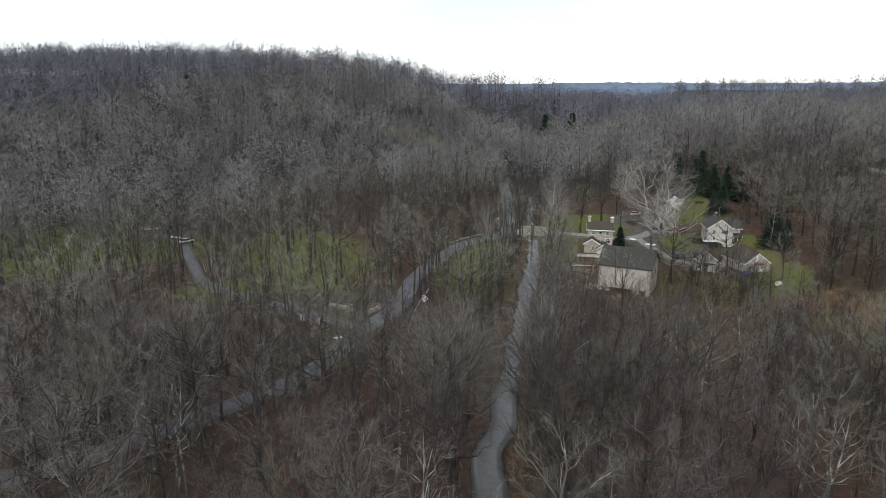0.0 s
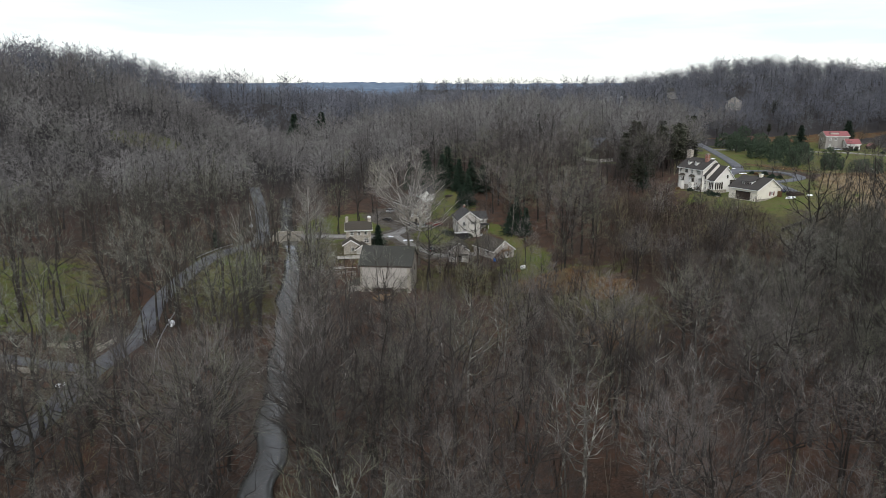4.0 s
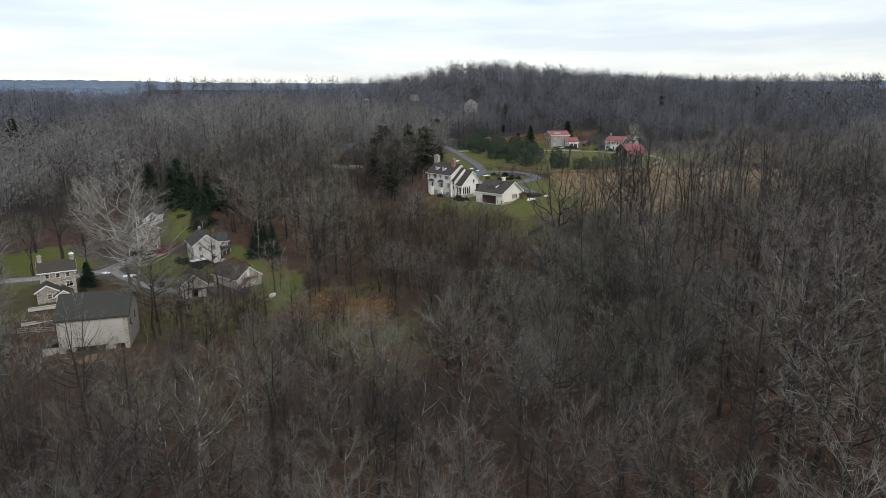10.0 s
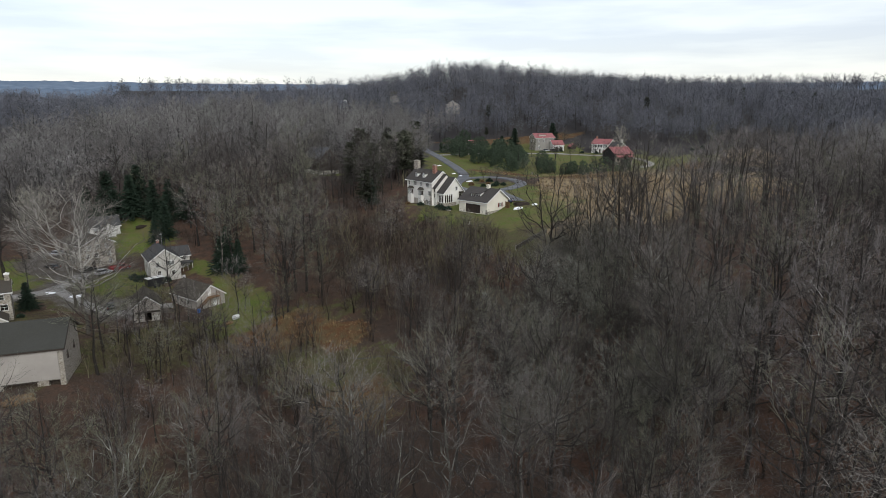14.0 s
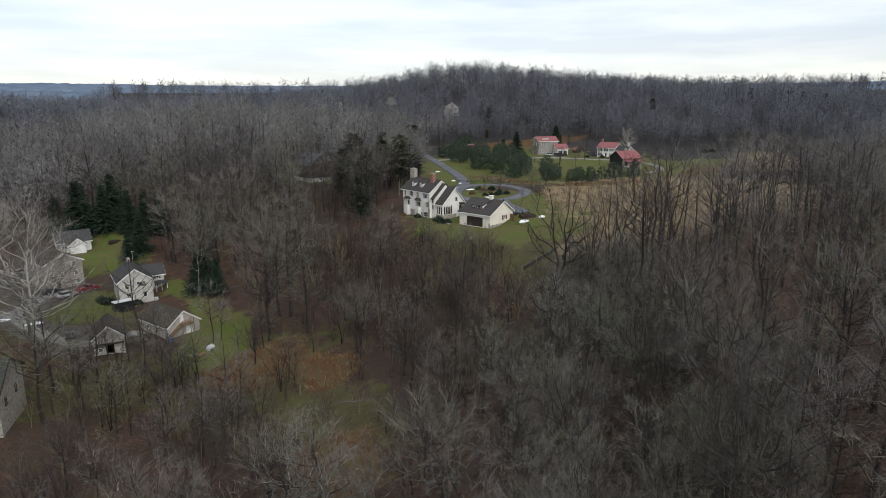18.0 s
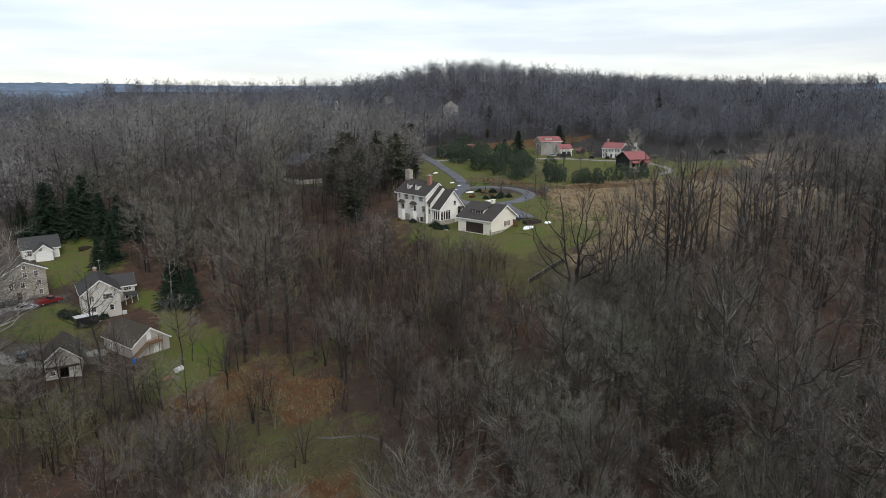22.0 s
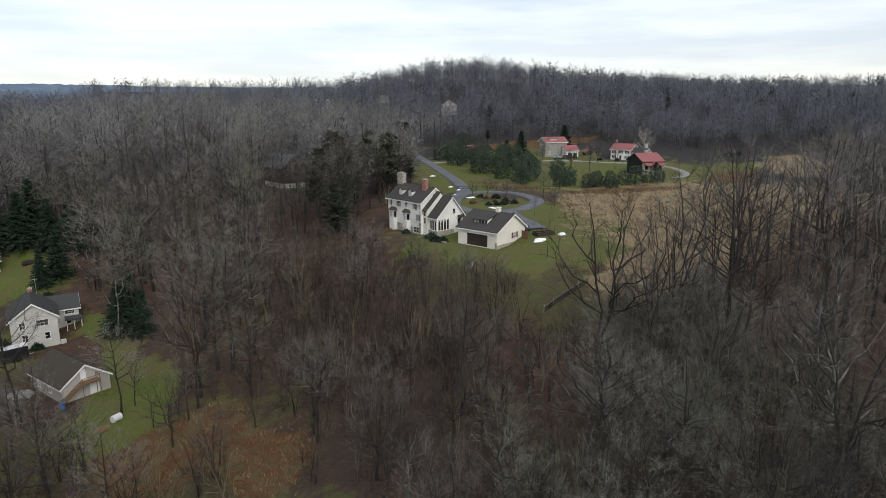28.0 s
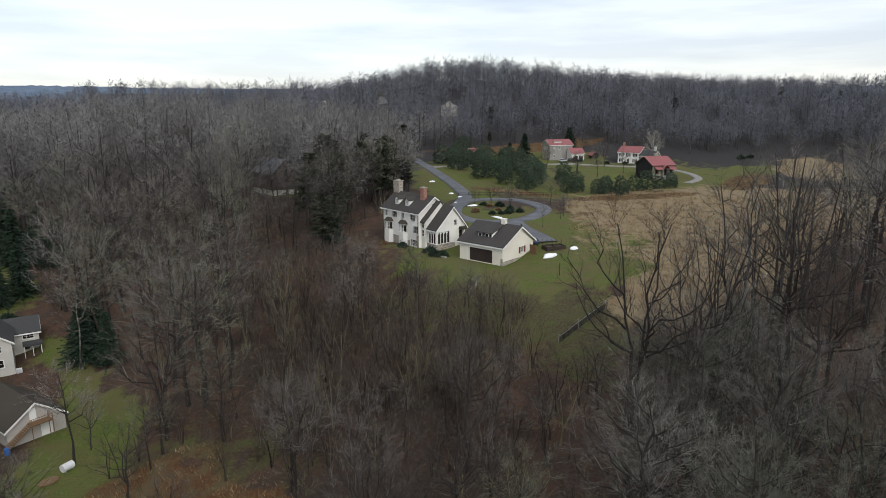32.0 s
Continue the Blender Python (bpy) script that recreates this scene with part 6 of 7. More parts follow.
plant("spruce", SPRUCE[0], 55.4, 196, 6.4, 40, "small dark spruce beside the stone cottage drive", "tree", "", 1.25)
evergreens("spruce", SPRUCE, [(97, 228, 10), (101, 230, 11), (93, 256, 14), (99, 252, 15), (104, 246, 15), (96, 262, 15), (108, 243, 14), (111, 239, 13), (88, 260, 14), (103, 256, 15)], "dark spruce behind the farmhouse lawn", "spruces behind the farmhouse")
evergreens("spruce", SPRUCE, [(102, 195, 10.5), (104.8, 191, 9.5), (105, 198, 10)], "dark spruce at the edge of the mown strip", "spruces on the wood edge")
evergreens("white_pine", WPINE, [(266, 271, 7), (258, 254, 8), (249, 233, 8), (245, 219, 7.5), (241, 207, 6.5), (247, 195, 6), (253, 187, 5), (258, 181, 4.5),
                                 (274, 272, 8.5), (269, 259, 8), (262, 244, 9), (256, 229, 8), (251, 211, 7.5), (258, 199, 6.5), (263, 190, 5.5), (282, 278, 9), (279, 262, 9), (272, 249, 9.5),
                                 (267, 235, 9), (262, 220, 8.5), (262, 207, 6), (289, 268, 9), (285, 253, 9), (278, 240, 9), (273, 226, 7.5), (270, 212, 6.5), (292, 283, 9), (293, 258, 8), (287, 240, 8)], "bushy green white pine in the belt along the driveway", "white pines along the driveway")
evergreens("yew", WPINE, [(250, 193, 5.5), (257, 187, 5), (263, 185, 6), (270, 184, 6), (276, 182, 6.5), (283, 181, 5.5), (289, 180, 6), (296, 183, 5)], "clipped dark evergreen beside the meadow", "evergreens by the meadow")
evergreens("spruce", SPRUCE, [(316, 266, 14), (300, 262, 9), (347, 262, 13)], "tall dark spruce near the farm house")
evergreens("dark_pine", DARKPINE, [(186, 214, 15), (191, 219, 17), (196, 224, 16), (200, 231, 17), (207, 236, 16), (212, 243, 17), (218, 247, 16), (224, 250, 17), (190, 228, 16), (199, 240, 16), (208, 250, 17), (205, 226, 13), (160, 201, 13), (166, 208, 15), (172, 215, 16), (178, 224, 16), (170, 226, 15), (184, 238, 17), (162, 216, 14), (192, 246, 17), (153, 196, 11)], "dark pine in the grove behind the manor", "pines behind the manor")
evergreens("dark_pine", DARKPINE, [(300, 440, 11), (308, 446, 11), (316, 440, 11), (324, 436, 11), (331, 431, 10), (293, 434, 10), (560, 205, 13), (570, 200, 13), (580, 188, 14), (590, 176, 13), (596, 164, 14), (575, 212, 13), (604, 152, 13), (555, 232, 13), (366, 330, 10),
                                   (-140, 362, 11), (-146, 368, 10), (-90, 330, 8), (330, 300, 8), (420, 300, 11), (460, 262, 11)], "distant dark pine on the hill", "pines on the hills")
evergreens("spruce", SPRUCE, [(64, 408, 22), (80, 405, 19), (-60, 262, 9), (8, 214, 5), (-14, 300, 10), (170, 300, 12), (158, 199, 9)], "dark spruce standing among bare trees")

# ---- single bare trees of the open ground ----
for x, y, h, w, meshes, label in (
        (131.4, 107.4, 25.0, 0.95, BROAD[0], "tall spreading leafless tree with a forked trunk at the meadow edge"),
        (134.0, 102.4, 22.0, 0.8, BROAD[1], "dark leafless tree with ivy beside the tall forked one"),
        (141.0, 103.0, 22.0, 0.7, BROAD[1], "slim leafless tree near the fence"),
        (64.5, 192.9, 29.0, 1.15, PALE[1], "large pale-limbed sycamore beside the gravel drive"),
        (61.9, 176.5, 28.0, 1.15, PALE[0], "large pale-limbed sycamore behind the barn"),
        (101.0, 193.5, 19.0, 0.8, SLIM_PALE[0], "pale-barked leafless tree at the wood edge"),
        (52.6, 238.5, 20.0, 0.9, BROAD[0], "bare shade tree on the cottage lawn"), (56.8, 226.1, 21.0, 0.9, BROAD[1], "bare shade tree on the cottage lawn"),
        (65.5, 238.5, 18.0, 0.8, BROAD[0], "bare shade tree beside the gravel yard"), (40.0, 232.0, 18.0, 0.9, PALE[0], "pale shade tree on the cottage lawn"), (41.0, 222.0, 17.0, 0.9, BROAD[0], "bare shade tree on the cottage lawn"), (70, 246, 18, 0.9, PALE[0], "pale leafless tree behind the parked cars"),
        (221.5, 183.0, 8.5, 1.3, NEAR[1], "small bare ornamental tree by the loop"), (209.0, 169.9, 5.5, 1.4, NEAR[3], "small bare ornamental tree by the loop"),
        (192.0, 164.1, 6.0, 0.6, NEAR[0], "thin staked young tree on the lawn"), (204.0, 167.5, 4.5, 0.9, NEAR[5], "thin staked young tree on the lawn"),
        (210.0, 195.3, 5.5, 1.3, NEAR[2], "bare ornamental tree on the driveway island"), (207.9, 186.7, 6.5, 1.5, NEAR[4], "bare ornamental tree on the driveway island"), (207.0, 199.0, 4.5, 1.3, NEAR[5], "bare ornamental tree on the driveway island"),
        (331.0, 232.0, 11.0, 1.1, BROAD[0], "bare orchard tree near the farm houses"), (300.0, 226.0, 9.0, 1.2, BROAD[1], "bare orchard tree near the farm houses"),
        (360.0, 224.0, 15.0, 0.9, PALE[0], "pale leafless tree behind the white farmhouse"), (338, 214, 8, 1.1, BROAD[1], "bare orchard tree near the farm houses"), (320, 216, 10, 1.0, NEAR[0], "bare tree beside the farm lane"), (301, 242, 11, 0.9, NEAR[3], "bare tree behind the pine belt"), (345, 252, 12, 0.9, NEAR[1], "bare tree between the farm houses"), (338, 240, 9, 1.0, NEAR[5], "bare tree before the white farmhouse"), (296, 214, 9, 1.1, NEAR_DARK[1], "bare tree in the farm meadow"), (366, 236, 14, 0.9, NEAR[2], "bare tree behind the white farmhouse"), (309, 232, 8, 1.2, NEAR_DARK[0], "bare orchard tree near the farm houses"),
        (103.0, 163.4, 21.0, 0.8, NEAR_DARK[2], "dark leafless tree over the rust-coloured brush"), (94.5, 154.5, 11.0, 1.1, BROAD[0], "crooked dark leafless tree in the rust-coloured brush"), (95, 170, 9, 0.8, NEAR[2], "thin leafless tree beside the shed"), (82, 172, 11, 0.9, NEAR[0], "thin leafless tree in front of the sheds"),
        (68, 166, 12, 0.9, NEAR[1], "thin leafless tree near the barn"),
        (28.5, 200, 19, 0.9, BROAD[1], "bare tree on the creek bank"), (30.5, 168, 20, 0.8, NEAR[2], "leafless tree on the creek bank"), (33, 181, 18, 0.8, NEAR[0], "leafless tree on the creek bank"), (35, 205, 20, 0.9, PALE[0], "pale leafless tree on the creek bank"),
        (47, 214, 17, 0.8, NEAR[4], "bare shade tree on the cottage lawn"), (58, 205, 15, 0.8, NEAR[5], "bare tree beside the gravel drive"), (29, 152, 17, 0.9, NEAR_DARK[1], "dark leafless tree beside the barnyard"), (35, 228, 19, 0.8, NEAR[1], "leafless tree on the creek bank"), (14, 196, 16, 0.9, PALE[1], "pale leafless tree on the grassy bank")):
    plant("bare_tree", meshes, x, y, h, er.uniform(0, 360), label, "tree", "", w)


def shrub_mesh(seed, material, r=1.0, n=420):
    """A rounded mass of small leaf sprays with a ragged outline."""
    g, q = Growth(seed), random.Random(seed)
    for i in range(n):
        d = Vector((q.gauss(0, 1), q.gauss(0, 1), abs(q.gauss(0, 1)))).normalized()
        rad = r * (0.55 + 0.45 * q.random()) * (0.85 + 0.25 * noise.noise(d * 2.3 + Vector((seed, 0, 0))))
        g.twig(Vector((d.x * rad, d.y * rad, d.z * rad * 0.9)), (d + Vector((q.gauss(0, 0.5), q.gauss(0, 0.5), q.gauss(0, 0.4)))).normalized(), 0.3 * r, 0.09 * r)
    return mesh_object("shrub_leaves", np.array([tuple(x) for x in g.v]), np.array(g.f), [material])


SHRUB = [shrub_mesh(i, NEEDLE) for i in (1, 2)]
TAN_SHRUB = shrub_mesh(3, STRAW)
STEM = mesh_object("shrub_stem", *bare_tree(7, 1.2, 0.3, (5, 2, 1, 0), 0.02, sides=(3, 2, 2), segs=(3, 2, 2))[:2], [BARK])
for x, y, s, me, label in ((84.2, 206.5, 1.9, SHRUB[0], "large dark clipped yew beside the farmhouse wall"), (83.2, 208.6, 1.7, SHRUB[1], "large dark clipped yew beside the farmhouse wall"), (89.0, 201.2, 1.3, SHRUB[1], "rounded dark shrub before the farmhouse front"),
                           (197.5, 190.0, 1.3, TAN_SHRUB, "tan ornamental grass clump on the island"), (197.9, 184.5, 1.1, SHRUB[0], "low dark shrub on the island"), (201.2, 182.1, 1.2, SHRUB[1], "low dark shrub on the island"), (205.2, 181.2, 1.3, SHRUB[0], "low dark shrub on the island"),
                           (203.2, 182.6, 1.0, SHRUB[1], "low dark shrub on the island"), (208.9, 191.1, 1.5, SHRUB[1], "low dark shrub on the island"), (207.3, 195.8, 1.2, SHRUB[0], "low dark shrub on the island"), (206.5, 193, 1.1, TAN_SHRUB, "rust-brown dry shrub on the island"),
                           (203.5, 187.0, 1.0, TAN_SHRUB, "rust-brown dry shrub on the island"), (206.5, 185.5, 1.3, SHRUB[0], "low dark shrub on the island"), (199.6, 183.0, 1.0, SHRUB[1], "low dark shrub on the island"),
                           (161.5, 170.2, 1.5, SHRUB[0], "dark shrub below the retaining wall"), (160.8, 168.0, 1.5, SHRUB[1], "dark shrub below the retaining wall"),
                           (161.3, 166.2, 1.4, SHRUB[0], "dark shrub below the retaining wall"), (160.0, 183, 1.0, TAN_SHRUB, "dry shrub below the bay windows"), (161.0, 178, 1.2, SHRUB[1], "dark shrub below the bay windows"),
                           (52.5, 189.5, 0.9, SHRUB[0], "dark shrub at the cottage corner"), (340, 236, 1.4, SHRUB[0], "dark shrub beside the white farmhouse"), (344, 229, 1.5, SHRUB[1], "dark shrub beside the white farmhouse"), (330, 247, 1.6, SHRUB[0], "dark hedge shrub beside the garage wing"),
                           (333, 246, 1.6, SHRUB[1], "dark hedge shrub beside the garage wing"), (396, 196, 2.2, SHRUB[0], "dark shrub in the hay meadow"), (402, 194, 2.0, SHRUB[1], "dark shrub in the hay meadow"), (-24, 152, 1.4, SHRUB[1], "dark shrub in the walled entrance bed"),
                           (-21, 153, 1.3, SHRUB[0], "dark shrub in the walled entrance bed"), (96.5, 222, 1.6, SHRUB[0], "dark shrub behind the addition")):
    root = thing("shrub", label, "shrub", pose(x, y, gz(x, y), 0, 0, er.uniform(0, 360)) @ Matrix.Scale(s, 4))
    part("foliage", me, None, root)
    part("stem", STEM, None, root)


# ---- dry grass of the meadows ----
def tuft(seed):
    g, q = Growth(seed), random.Random(seed)
    for i in range(12):
        w = q.uniform(0, 6.283)
        g.twig(Vector((q.gauss(0, 0.4), q.gauss(0, 0.4), -0.05)), Vector((math.cos(w) * 0.6, math.sin(w) * 0.6, 1)).normalized(), q.uniform(0.4, 0.8), 0.028)
    return np.array([tuple(x) for x in g.v]), np.array(g.f), np.array(g.slot)


DRY = twigs("dry_grass", ((0.1, 0.065, 0.038), (0.19, 0.132, 0.072), (0.28, 0.21, 0.12), (0.36, 0.29, 0.18)), (0.13, 0.13, 0.05), "tint")
TUFT = [tuft(i) for i in range(4)]
hx, hy = er_np.uniform(76, 330, 26000), er_np.uniform(100, 215, 26000)
_, h_m, r_m = masks(hx, hy)
h_ok = ((r_m > 0.42) | ((h_m > 0.45) & (hx < 280) & (er_np.rand(26000) < 0.45))) & (np.min([line_distance(hx, hy, l[::3]) for l, _ in PATHS], axis=0) > 3)
forest("meadow_grass", np.c_[hx, hy, er_np.uniform(12, 30, 26000)][h_ok], TUFT, [DRY, DRY], "dry tan and rust-coloured grass tufts of the meadows", "grass", 9)


# ---- vehicles ----
def paint(name, c, rough=0.3):
    m = Mat(name, rough, 0.0, 0.5)
    m.color(m.mix(m.noise(2), c, tuple(0.8 * v for v in c)))
    m.b.inputs["Coat Weight"].default_value = 0.5
    return m.m


GLASS_CAR = paint("tinted_glass", (0.02, 0.025, 0.03), 0.05)
LAMP_RED, LAMP_WHITE = paint("tail_light", (0.3, 0.02, 0.02)), paint("head_light", (0.7, 0.7, 0.7))


def car(x, y, turn, colour, label, category="car", truck=False, length=4.5):
    root = thing("pickup_truck" if truck else "car", label, category, pose(x, y, gz(x, y) + 0.2, 0, 0, turn))
    h, w = length / 2, 0.88 if not truck else 0.98
    prof = ([(-h, 0.35), (-h, 0.85), (-h + 0.15, 0.95), (-0.1, 0.98), (-0.05, 0.98), (1.2, 1.0), (h - 0.1, 0.9), (h, 0.7), (h, 0.35)] if truck else
            [(-h, 0.3), (-h, 0.8), (-h + 0.2, 0.92), (-0.2, 0.95), (1.0, 0.92), (h - 0.2, 0.78), (h, 0.6), (h, 0.3)])
    bm = bmesh.new()
    prism(bm, [(a, -w, b) for a, b in prof], (0, 2 * w, 0))
    bmesh.ops.recalc_face_normals(bm, faces=bm.faces[:])
    bmesh.ops.bevel(bm, geom=bm.edges[:], offset=0.07, segments=2, affect="EDGES", clamp_overlap=True)
    body = part("body", bm, colour, root)
    top = ([(-0.1, 0.95), (0.05, 1.62), (0.95, 1.62), (1.35, 0.98)] if truck else [(-h + 0.35, 0.9), (-h + 0.95, 1.42), (0.35, 1.44), (1.05, 0.92)])
    bm = bmesh.new()
    prism(bm, [(a, -w + 0.1, b) for a, b in top], (0, 2 * w - 0.2, 0))
    bmesh.ops.recalc_face_normals(bm, faces=bm.faces[:])
    bmesh.ops.bevel(bm, geom=bm.edges[:], offset=0.06, segments=2, affect="EDGES", clamp_overlap=True)
    cabin = part("cabin", bm, GLASS_CAR, root)
    a0, a1 = top[1][0], top[2][0]
    part("roof", boxes((a0 - 0.02, a1 + 0.02, -w + 0.12, w - 0.12, top[1][1] - 0.03, top[1][1] + 0.04), bevel=0.02), colour, cabin)
    if truck:
        part("bed", boxes((-h + 0.05, -0.15, -w - 0.02, -w + 0.08, 0.9, 1.25), (-h + 0.05, -0.15, w - 0.08, w + 0.02, 0.9, 1.25), (-h, -h + 0.1, -w, w, 0.9, 1.25)), colour, root)
    for sx in (-h * 0.62, h * 0.62):
        for sy in (-1, 1):
            bm = bmesh.new()
            rod(bm, (sx, sy * (w - 0.2), 0.33), (sx, sy * (w + 0.02), 0.33), 0.34, 14)
            wheel = part("wheel", bm, TYRE, root)
            bm = bmesh.new()
            rod(bm, (sx, sy * (w + 0.02), 0.33), (sx, sy * (w + 0.035), 0.33), 0.2, 10)
            part("rim", bm, METAL, wheel)
    for sy in (-1, 1):
        part("headlight", boxes((h - 0.02, h + 0.02, sy * w * 0.75 - 0.16, sy * w * 0.75 + 0.16, 0.6, 0.72)), LAMP_WHITE, root)
        part("tail_light", boxes((-h - 0.02, -h + 0.02, sy * w * 0.8 - 0.1, sy * w * 0.8 + 0.1, 0.62, 0.82)), LAMP_RED, root)
    return root


RED_P, SILVER, BLACK_P, WHITE_P, BLUE_P = paint("red_paint", (0.2, 0.01, 0.014)), paint("silver_paint", (0.45, 0.46, 0.48)), paint("black_paint", (0.015, 0.016, 0.018)), paint("white_paint", (0.72, 0.72, 0.72)), paint("dark_blue_paint", (0.02, 0.03, 0.06))
car(82.2, 216.6, 12, RED_P, "red pickup truck parked on the gravel before the mill", "truck", True, 5.6)
car(77.2, 214.2, 12, SILVER, "silver car parked beside the red pickup")
car(73.0, 239.5, 30, SILVER, "silver car parked on the gravel behind the trees")
car(76.5, 240.5, 25, WHITE_P, "white car parked on the gravel behind the trees")
car(69.0, 231.0, 120, BLACK_P, "black car parked on the gravel drive")
car(76.0, 222.5, 10, BLACK_P, "dark car beside the mill wall")
car(70.5, 188.5, 75, BLACK_P, "black car parked on the muddy yard")
car(176.0, 155.5, 80, BLUE_P, "dark blue car parked behind the garage")
car(325.0, 250.0, -20, SILVER, "silver car before the garage wing")
car(328.5, 247.8, -20, BLACK_P, "black car before the garage wing")
car(-97.5, 211.0, 20, WHITE_P, "white car in the parking court by the lawn")
car(-91.0, 213.0, 20, BLACK_P, "black car in the parking court by the lawn")
car(-82.0, 201.0, 60, WHITE_P, "white car at the driveway edge")
tr = thing("cargo_trailer", "black enclosed cargo trailer with a white roof", "trailer", pose(82.4, 196.9, gz(83, 197) + 0.1, 0, 0, 2))
part("body", boxes((0, 4.4, 0, 2.1, 0.55, 2.5), bevel=0.05), BLACK_P, tr)
part("roof", boxes((-0.03, 4.43, -0.03, 2.13, 2.5, 2.6)), WHITE_P, tr)
for u in (1.7, 2.6):
    bm = bmesh.new()
    rod(bm, (u, -0.12, 0.35), (u, 0.12, 0.35), 0.35, 12)
    part("wheel", bm, TYRE, tr)
part("hitch", boxes((4.4, 5.4, 0.98, 1.1, 0.5, 0.6)), METAL, tr)


# ---- fences, guard rails, walls ----
def rail_fence(pts, label, spacing=2.6, h=1.25, material=GREY_WOOD, rails=3, name="rail_fence"):
    line = curve_points(pts, spacing)
    root = thing(name, label, "fence", pose(line[0][0], line[0][1], gz(*line[0])))
    o = Vector((line[0][0], line[0][1], gz(*line[0])))
    P = [Vector((x, y, gz(x, y))) - o for x, y in line]
    for p in P:
        part("post", boxes((p.x - 0.07, p.x + 0.07, p.y - 0.07, p.y + 0.07, p.z - 0.4, p.z + h)), material, root)
    for a, b in zip(P[:-1], P[1:]):
        for k in range(rails):
            bm = bmesh.new()
            z = Vector((0, 0, h * (k + 0.75) / rails))
            rod(bm, a + z, b + z, 0.06, 4)
            part("rail", bm, material, root)
    return root


meadow_fence = thing("board_fence", "weathered dark picket fence with a pale rail crossing the meadow edge", "fence", pose(143.6, 125.4, gz(143.6, 125.4)))
for i in range(42):
    u = i * 0.3
    z = gz(143.6 + u, 125.4) - gz(143.6, 125.4)
    part("board", boxes((u, u + 0.15, 0, 0.03, z - 0.3, z + 1.15 + 0.03 * (i % 3))), BLACK_WOOD, meadow_fence)
    part("rail", boxes((u, u + 0.3, -0.045, -0.004, z + 1.0, z + 1.09)), GREY_WOOD, meadow_fence)
    if i % 8 == 0:
        part("post", boxes((u - 0.06, u + 0.06, 0.031, 0.15, z - 0.4, z + 1.25)), GREY_WOOD, meadow_fence)
rail_fence([(214, 212), (222, 206), (232, 198), (240, 190)], "split-rail fence along the pine belt", 3.0, 1.1, DARK_WOOD, 2)
rail_fence([(30, 178), (36, 175.5), (42, 172)], "old board fence beside the barnyard", 2.4, 1.2, GREY_WOOD, 3)
rail_fence([(40, 262), (55, 262), (70, 261), (84, 260)], "dark board fence behind the cottage lawn", 2.6, 1.3, DARK_WOOD, 4)


def guard_rail(pts, label):
    line = curve_points(pts, 2.0)
    o = Vector((line[0][0], line[0][1], gz(*line[0])))
    root = thing("guard_rail", label, "guard rail", Matrix.Translation(o))
    P = [Vector((x, y, gz(x, y))) - o for x, y in line]
    for p in P[::2]:
        part("post", boxes((p.x - 0.07, p.x + 0.07, p.y - 0.07, p.y + 0.07, p.z - 0.3, p.z + 0.8)), GREY_WOOD, root)
    bm = bmesh.new()
    for a, b in zip(P[:-1], P[1:]):
        for dz, r in ((0.78, 0.06), (0.66, 0.09), (0.54, 0.06)):
            rod(bm, a + Vector((0, 0, dz)), b + Vector((0, 0, dz)), r, 4)
    part("beam", bm, METAL, root)


guard_rail([(1.5, 202), (7.5, 208.5), (13, 213)], "steel guard rail on the road bend by the creek")
guard_rail([(20.5, 216), (20.3, 228), (21.8, 245), (23.2, 268)], "steel guard rail along the road beside the creek")
guard_rail([(-7.2, 135), (-6.8, 143), (-5.5, 152), (-3.4, 162)], "steel guard rail on the curve below the entrance")
bridge = thing("stone_bridge", "low stone bridge parapet where the drive crosses the creek", "bridge", pose(27.5, 221.6, 5.8, 0, 0, -18))
part("parapet", boxes((0, 9, 0, 0.5, -2.5, 0.9), bevel=0.03), STONE, bridge)
part("parapet", boxes((0, 9, -6.5, -6.0, -2.5, 0.9), bevel=0.03), STONE, bridge)
for x, y, turn, l, label in ((-27.5, 136.2, 150, 4.5, "curved stone entrance wall"), (-21.5, 146.5, 155, 6.5, "low stone wall round the entrance bed"), (-17.2, 143.8, 60, 4.0, "low stone wall round the entrance bed")):
    wl_ = thing("stone_wall", label, "wall", pose(x, y, gz(x, y), 0, 0, turn))
    part("stonework", boxes((0, l, 0, 0.5, -0.5, 0.9), bevel=0.04), STONE, wl_)
    part("pier", boxes((-0.5, 0.3, -0.15, 0.65, -0.5, 1.5), bevel=0.04), STONE, wl_)
    part("pier", boxes((l - 0.1, l + 0.7, -0.15, 0.65, -0.5, 1.5), bevel=0.04), STONE, wl_)


# ---- snow heaps, piles, small yard things ----
def heap(name, x, y, rx, ry, h, material, label, category, seed, turn=0.0):
    bm = bmesh.new()
    bmesh.ops.create_icosphere(bm, subdivisions=3, radius=1.0)
    for v in bm.verts:
        k = 1 + 0.35 * noise.noise(v.co * 1.7 + Vector((seed, 3, 1))) + 0.12 * noise.noise(v.co * 5 + Vector((seed, 1, 7)))
        v.co = Vector((v.co.x * rx * k, v.co.y * ry * k, max(v.co.z, -0.3) * h * k))
    me = bpy.data.meshes.new(name)
    bm.to_mesh(me)
    bm.free()
    me.materials.append(material)
    me.polygons.foreach_set("use_smooth", np.ones(len(me.polygons), bool))
    ob = tagged(new(name, me), label, category)
    ob.matrix_world = pose(x, y, gz(x, y), 0, 0, turn)
    return ob


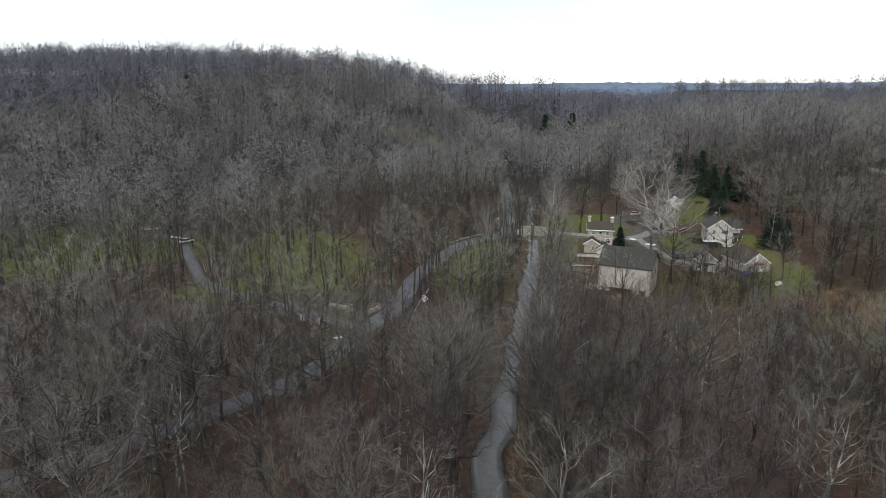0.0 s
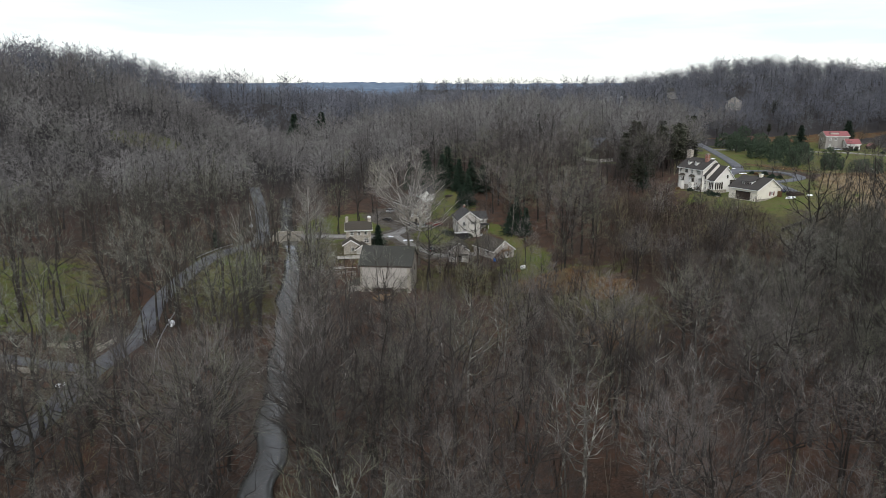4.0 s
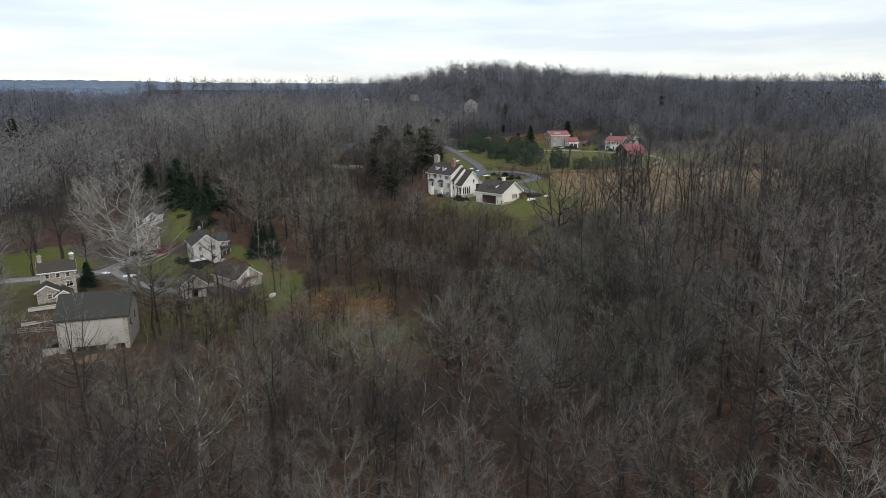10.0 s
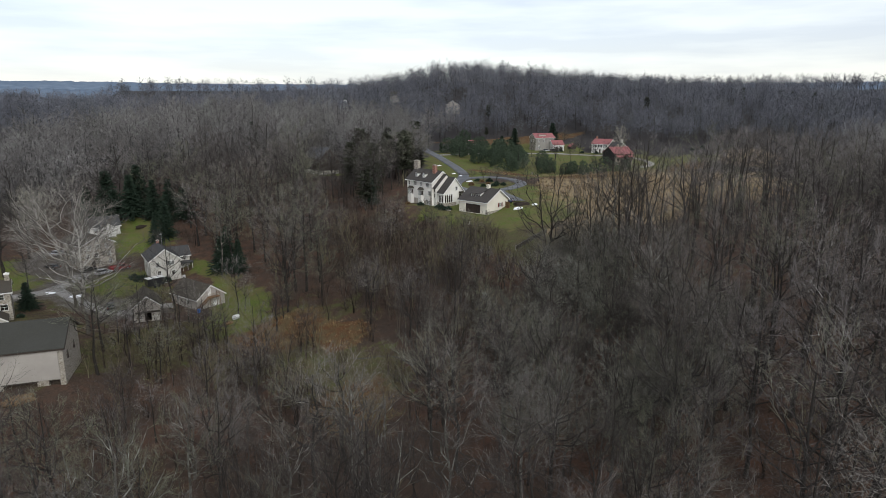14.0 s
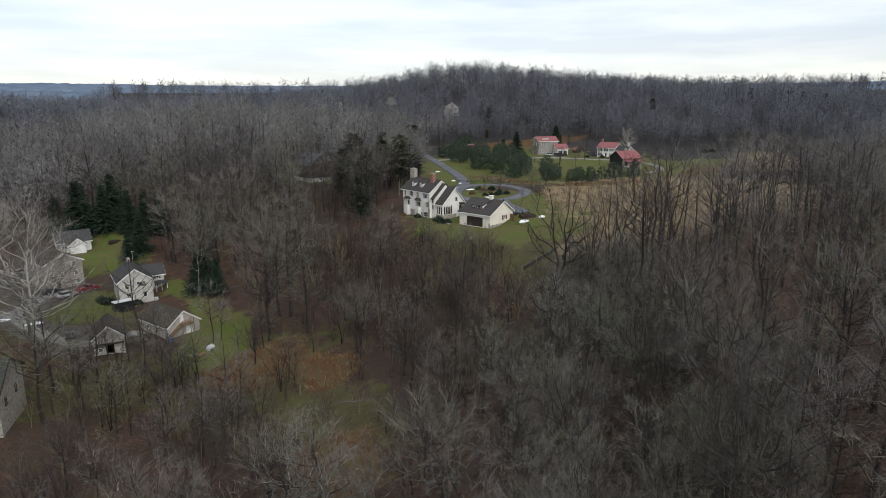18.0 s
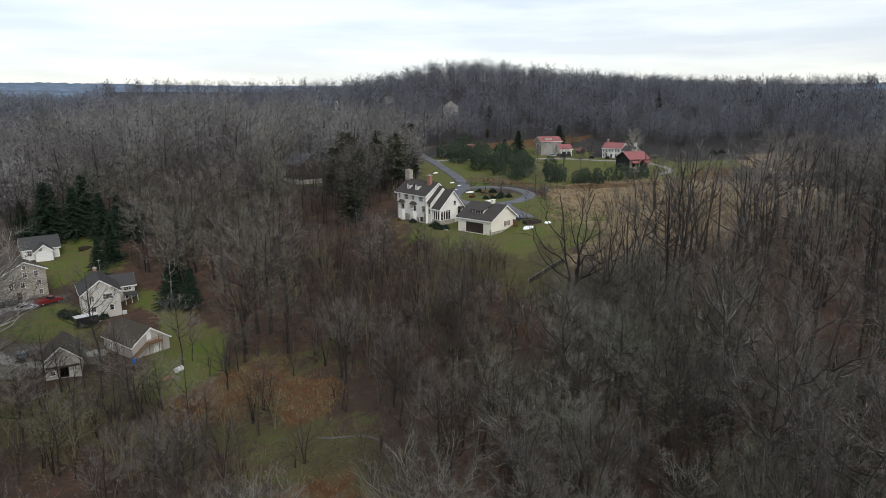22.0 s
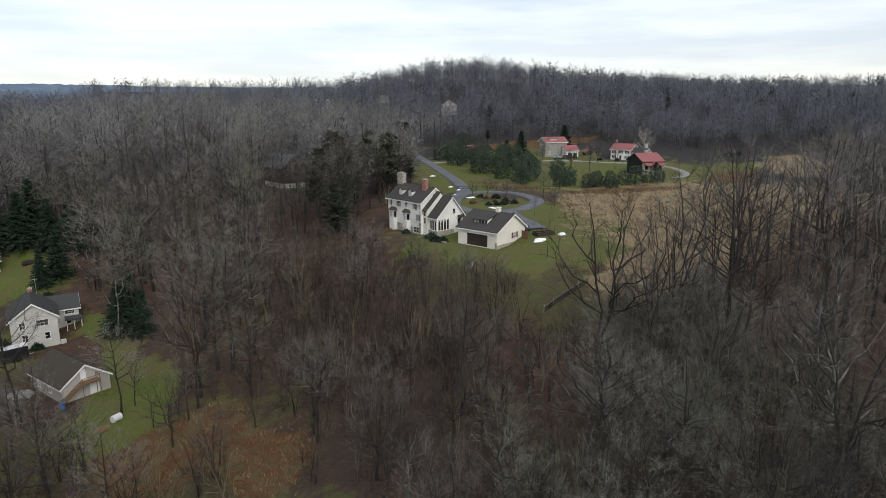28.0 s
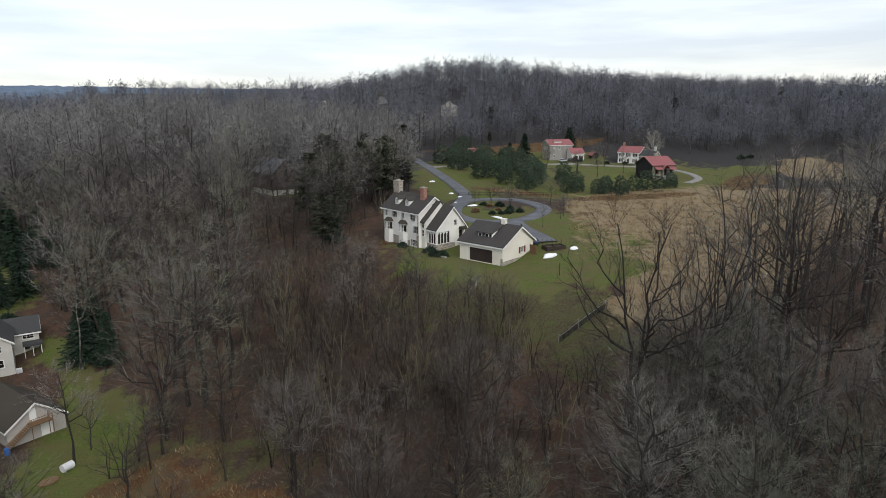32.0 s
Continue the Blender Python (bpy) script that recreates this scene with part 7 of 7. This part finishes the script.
for i, (x, y, rx, ry, h) in enumerate(((171.5, 147.2, 1.9, 1.0, 0.5), (178.4, 146.4, 1.1, 0.7, 0.4), (195.0, 180.2, 0.6, 2.2, 0.3), (204.8, 197.5, 1.6, 0.8, 0.3), (212.6, 210.0, 1.2, 0.8, 0.35), (204.6, 204.0, 0.8, 0.6, 0.3), (216, 217, 1.0, 0.7, 0.3),
                                       (228, 238, 1.4, 0.8, 0.35), (-22, 128.8, 1.2, 0.8, 0.35), (-4.5, 156, 0.8, 2.4, 0.3), (21, 238, 0.6, 2.0, 0.35), (26.5, 218, 1.8, 0.8, 0.35), (-88, 206, 2.2, 1.1, 0.4), (66, 200.5, 2.2, 1.1, 0.35), (62, 206, 1.4, 0.8, 0.3))):
    heap("snow_patch", x, y, rx, ry, h, SNOW, "melting heap of old white snow beside the paving", "snow", i, er.uniform(-20, 20))
heap("straw_pile", 43.5, 151.0, 2.6, 1.5, 0.9, STRAW, "orange-brown straw heap before the barn", "pile", 21)
heap("sand_pile", 88.8, 166.6, 1.2, 0.9, 0.5, STRAW, "small tan sand heap on the grass", "pile", 22)
heap("rubble_pile", 82.3, 186.0, 2.2, 1.6, 0.7, GRAVEL, "heap of grey rubble beside the shed", "pile", 23)
heap("brush_pile", 98.6, 243.5, 1.8, 1.1, 0.6, BRUSH, "heap of cut branches on the lawn", "pile", 24)
tank = thing("water_tank", "white plastic tank lying on the grass", "tank", pose(91.3, 167.6, gz(91.3, 167.6), 0, 0, 20))
bm = bmesh.new()
rod(bm, (-0.75, 0, 0.55), (0.75, 0, 0.55), 0.55, 14)
part("drum", bm, WHITE_P, tank)
part("cradle", boxes((-0.6, -0.4, -0.45, 0.45, 0, 0.15), (0.4, 0.6, -0.45, 0.45, 0, 0.15)), METAL, tank)
ac = thing("air_conditioner", "white outdoor air conditioner beside the farmhouse", "air conditioner", pose(93.4, 201.0, gz(93.4, 201), 0, 0, -11))
part("casing", boxes((-0.45, 0.45, -0.2, 0.2, 0.1, 0.95), bevel=0.03), WHITE_P, ac)
part("grille", boxes(*[(-0.4, 0.4, -0.225, -0.2, 0.2 + i * 0.1, 0.24 + i * 0.1) for i in range(7)]), METAL, ac)
barrel = thing("barrel", "bright blue plastic barrel beside the stair", "barrel", pose(86.3, 176.4, gz(86.3, 176.4)))
bm = bmesh.new()
rod(bm, (0, 0, 0), (0, 0, 0.95), 0.36, 14)
part("drum", bm, paint("blue_plastic", (0.02, 0.12, 0.4), 0.4), barrel)
post_ = thing("post", "lone dark wooden post on the lawn", "post", pose(163.3, 139.3, gz(163.3, 139.3)))
part("shaft", boxes((-0.06, 0.06, -0.06, 0.06, -0.4, 2.3), bevel=0.01), DARK_WOOD, post_)
for x, y in ((42.8, 182.7), (40.5, 178.6)):
    gb = thing("garden_bed", "long pale-edged vegetable bed beside the barn", "garden bed", pose(x, y, gz(x, y), 0, 0, -12), "vegetable beds")
    part("edging", boxes((-3.2, 3.2, -0.7, -0.58, -0.3, 0.3), (-3.2, 3.2, 0.58, 0.7, -0.3, 0.3), (-3.2, -3.08, -0.58, 0.58, -0.3, 0.3), (3.08, 3.2, -0.58, 0.58, -0.3, 0.3)), OLD_WHITE, gb)
    part("soil", boxes((-3.08, 3.08, -0.58, 0.58, -0.3, 0.2)), GRAVEL, gb)

log_ = thing("fallen_log", "grey fallen log with broken limbs at the lawn edge", "log", pose(152.6, 149.2, gz(153, 149.5) + 0.15, 0, 0, 35))
bm = bmesh.new()
rod(bm, (-1.2, 0, 0), (2.4, 0.2, 0.25), 0.16, 8, 0.08)
part("trunk", bm, GREY_WOOD, log_)
for a_, b_ in (((0.8, 0.1, 0.1), (1.6, 0.9, 0.5)), ((1.4, 0.1, 0.2), (2.2, -0.6, 0.7))):
    bm = bmesh.new()
    rod(bm, a_, b_, 0.06, 5, 0.03)
    part("limb", bm, GREY_WOOD, log_)

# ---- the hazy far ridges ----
# the blue of aerial haze is painted straight into the ridges' base colour
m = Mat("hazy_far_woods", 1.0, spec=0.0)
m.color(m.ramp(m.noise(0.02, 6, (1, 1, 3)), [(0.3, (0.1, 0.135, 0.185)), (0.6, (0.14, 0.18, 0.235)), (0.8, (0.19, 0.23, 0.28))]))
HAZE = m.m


def ridge(dist_, az0, az1, base, amp, seed, label):
    """A long wooded ridge far off, as a rounded bank with an uneven treeline."""
    a = np.radians(np.arange(az0, az1, 0.12))
    rng = np.random.RandomState(seed)
    top = base + amp * (0.6 * np.sin(a * 9 + seed) + 0.4 * np.sin(a * 17 + 2 * seed)) + np.convolve(rng.randn(len(a)), np.ones(3) / 3, "same") * dist_ * 0.0006
    rows = []
    for dr, f in ((0, 0.0), (dist_ * 0.03, 0.7), (dist_ * 0.07, 1.0), (dist_ * 0.16, 0.6)):
        r = dist_ + dr
        rows.append(np.c_[np.sin(a) * r, np.cos(a) * r, 20 + (top - 20) * f])
    n = len(a)
    i = (np.arange(3)[:, None] * n + np.arange(n - 1)[None]).ravel()
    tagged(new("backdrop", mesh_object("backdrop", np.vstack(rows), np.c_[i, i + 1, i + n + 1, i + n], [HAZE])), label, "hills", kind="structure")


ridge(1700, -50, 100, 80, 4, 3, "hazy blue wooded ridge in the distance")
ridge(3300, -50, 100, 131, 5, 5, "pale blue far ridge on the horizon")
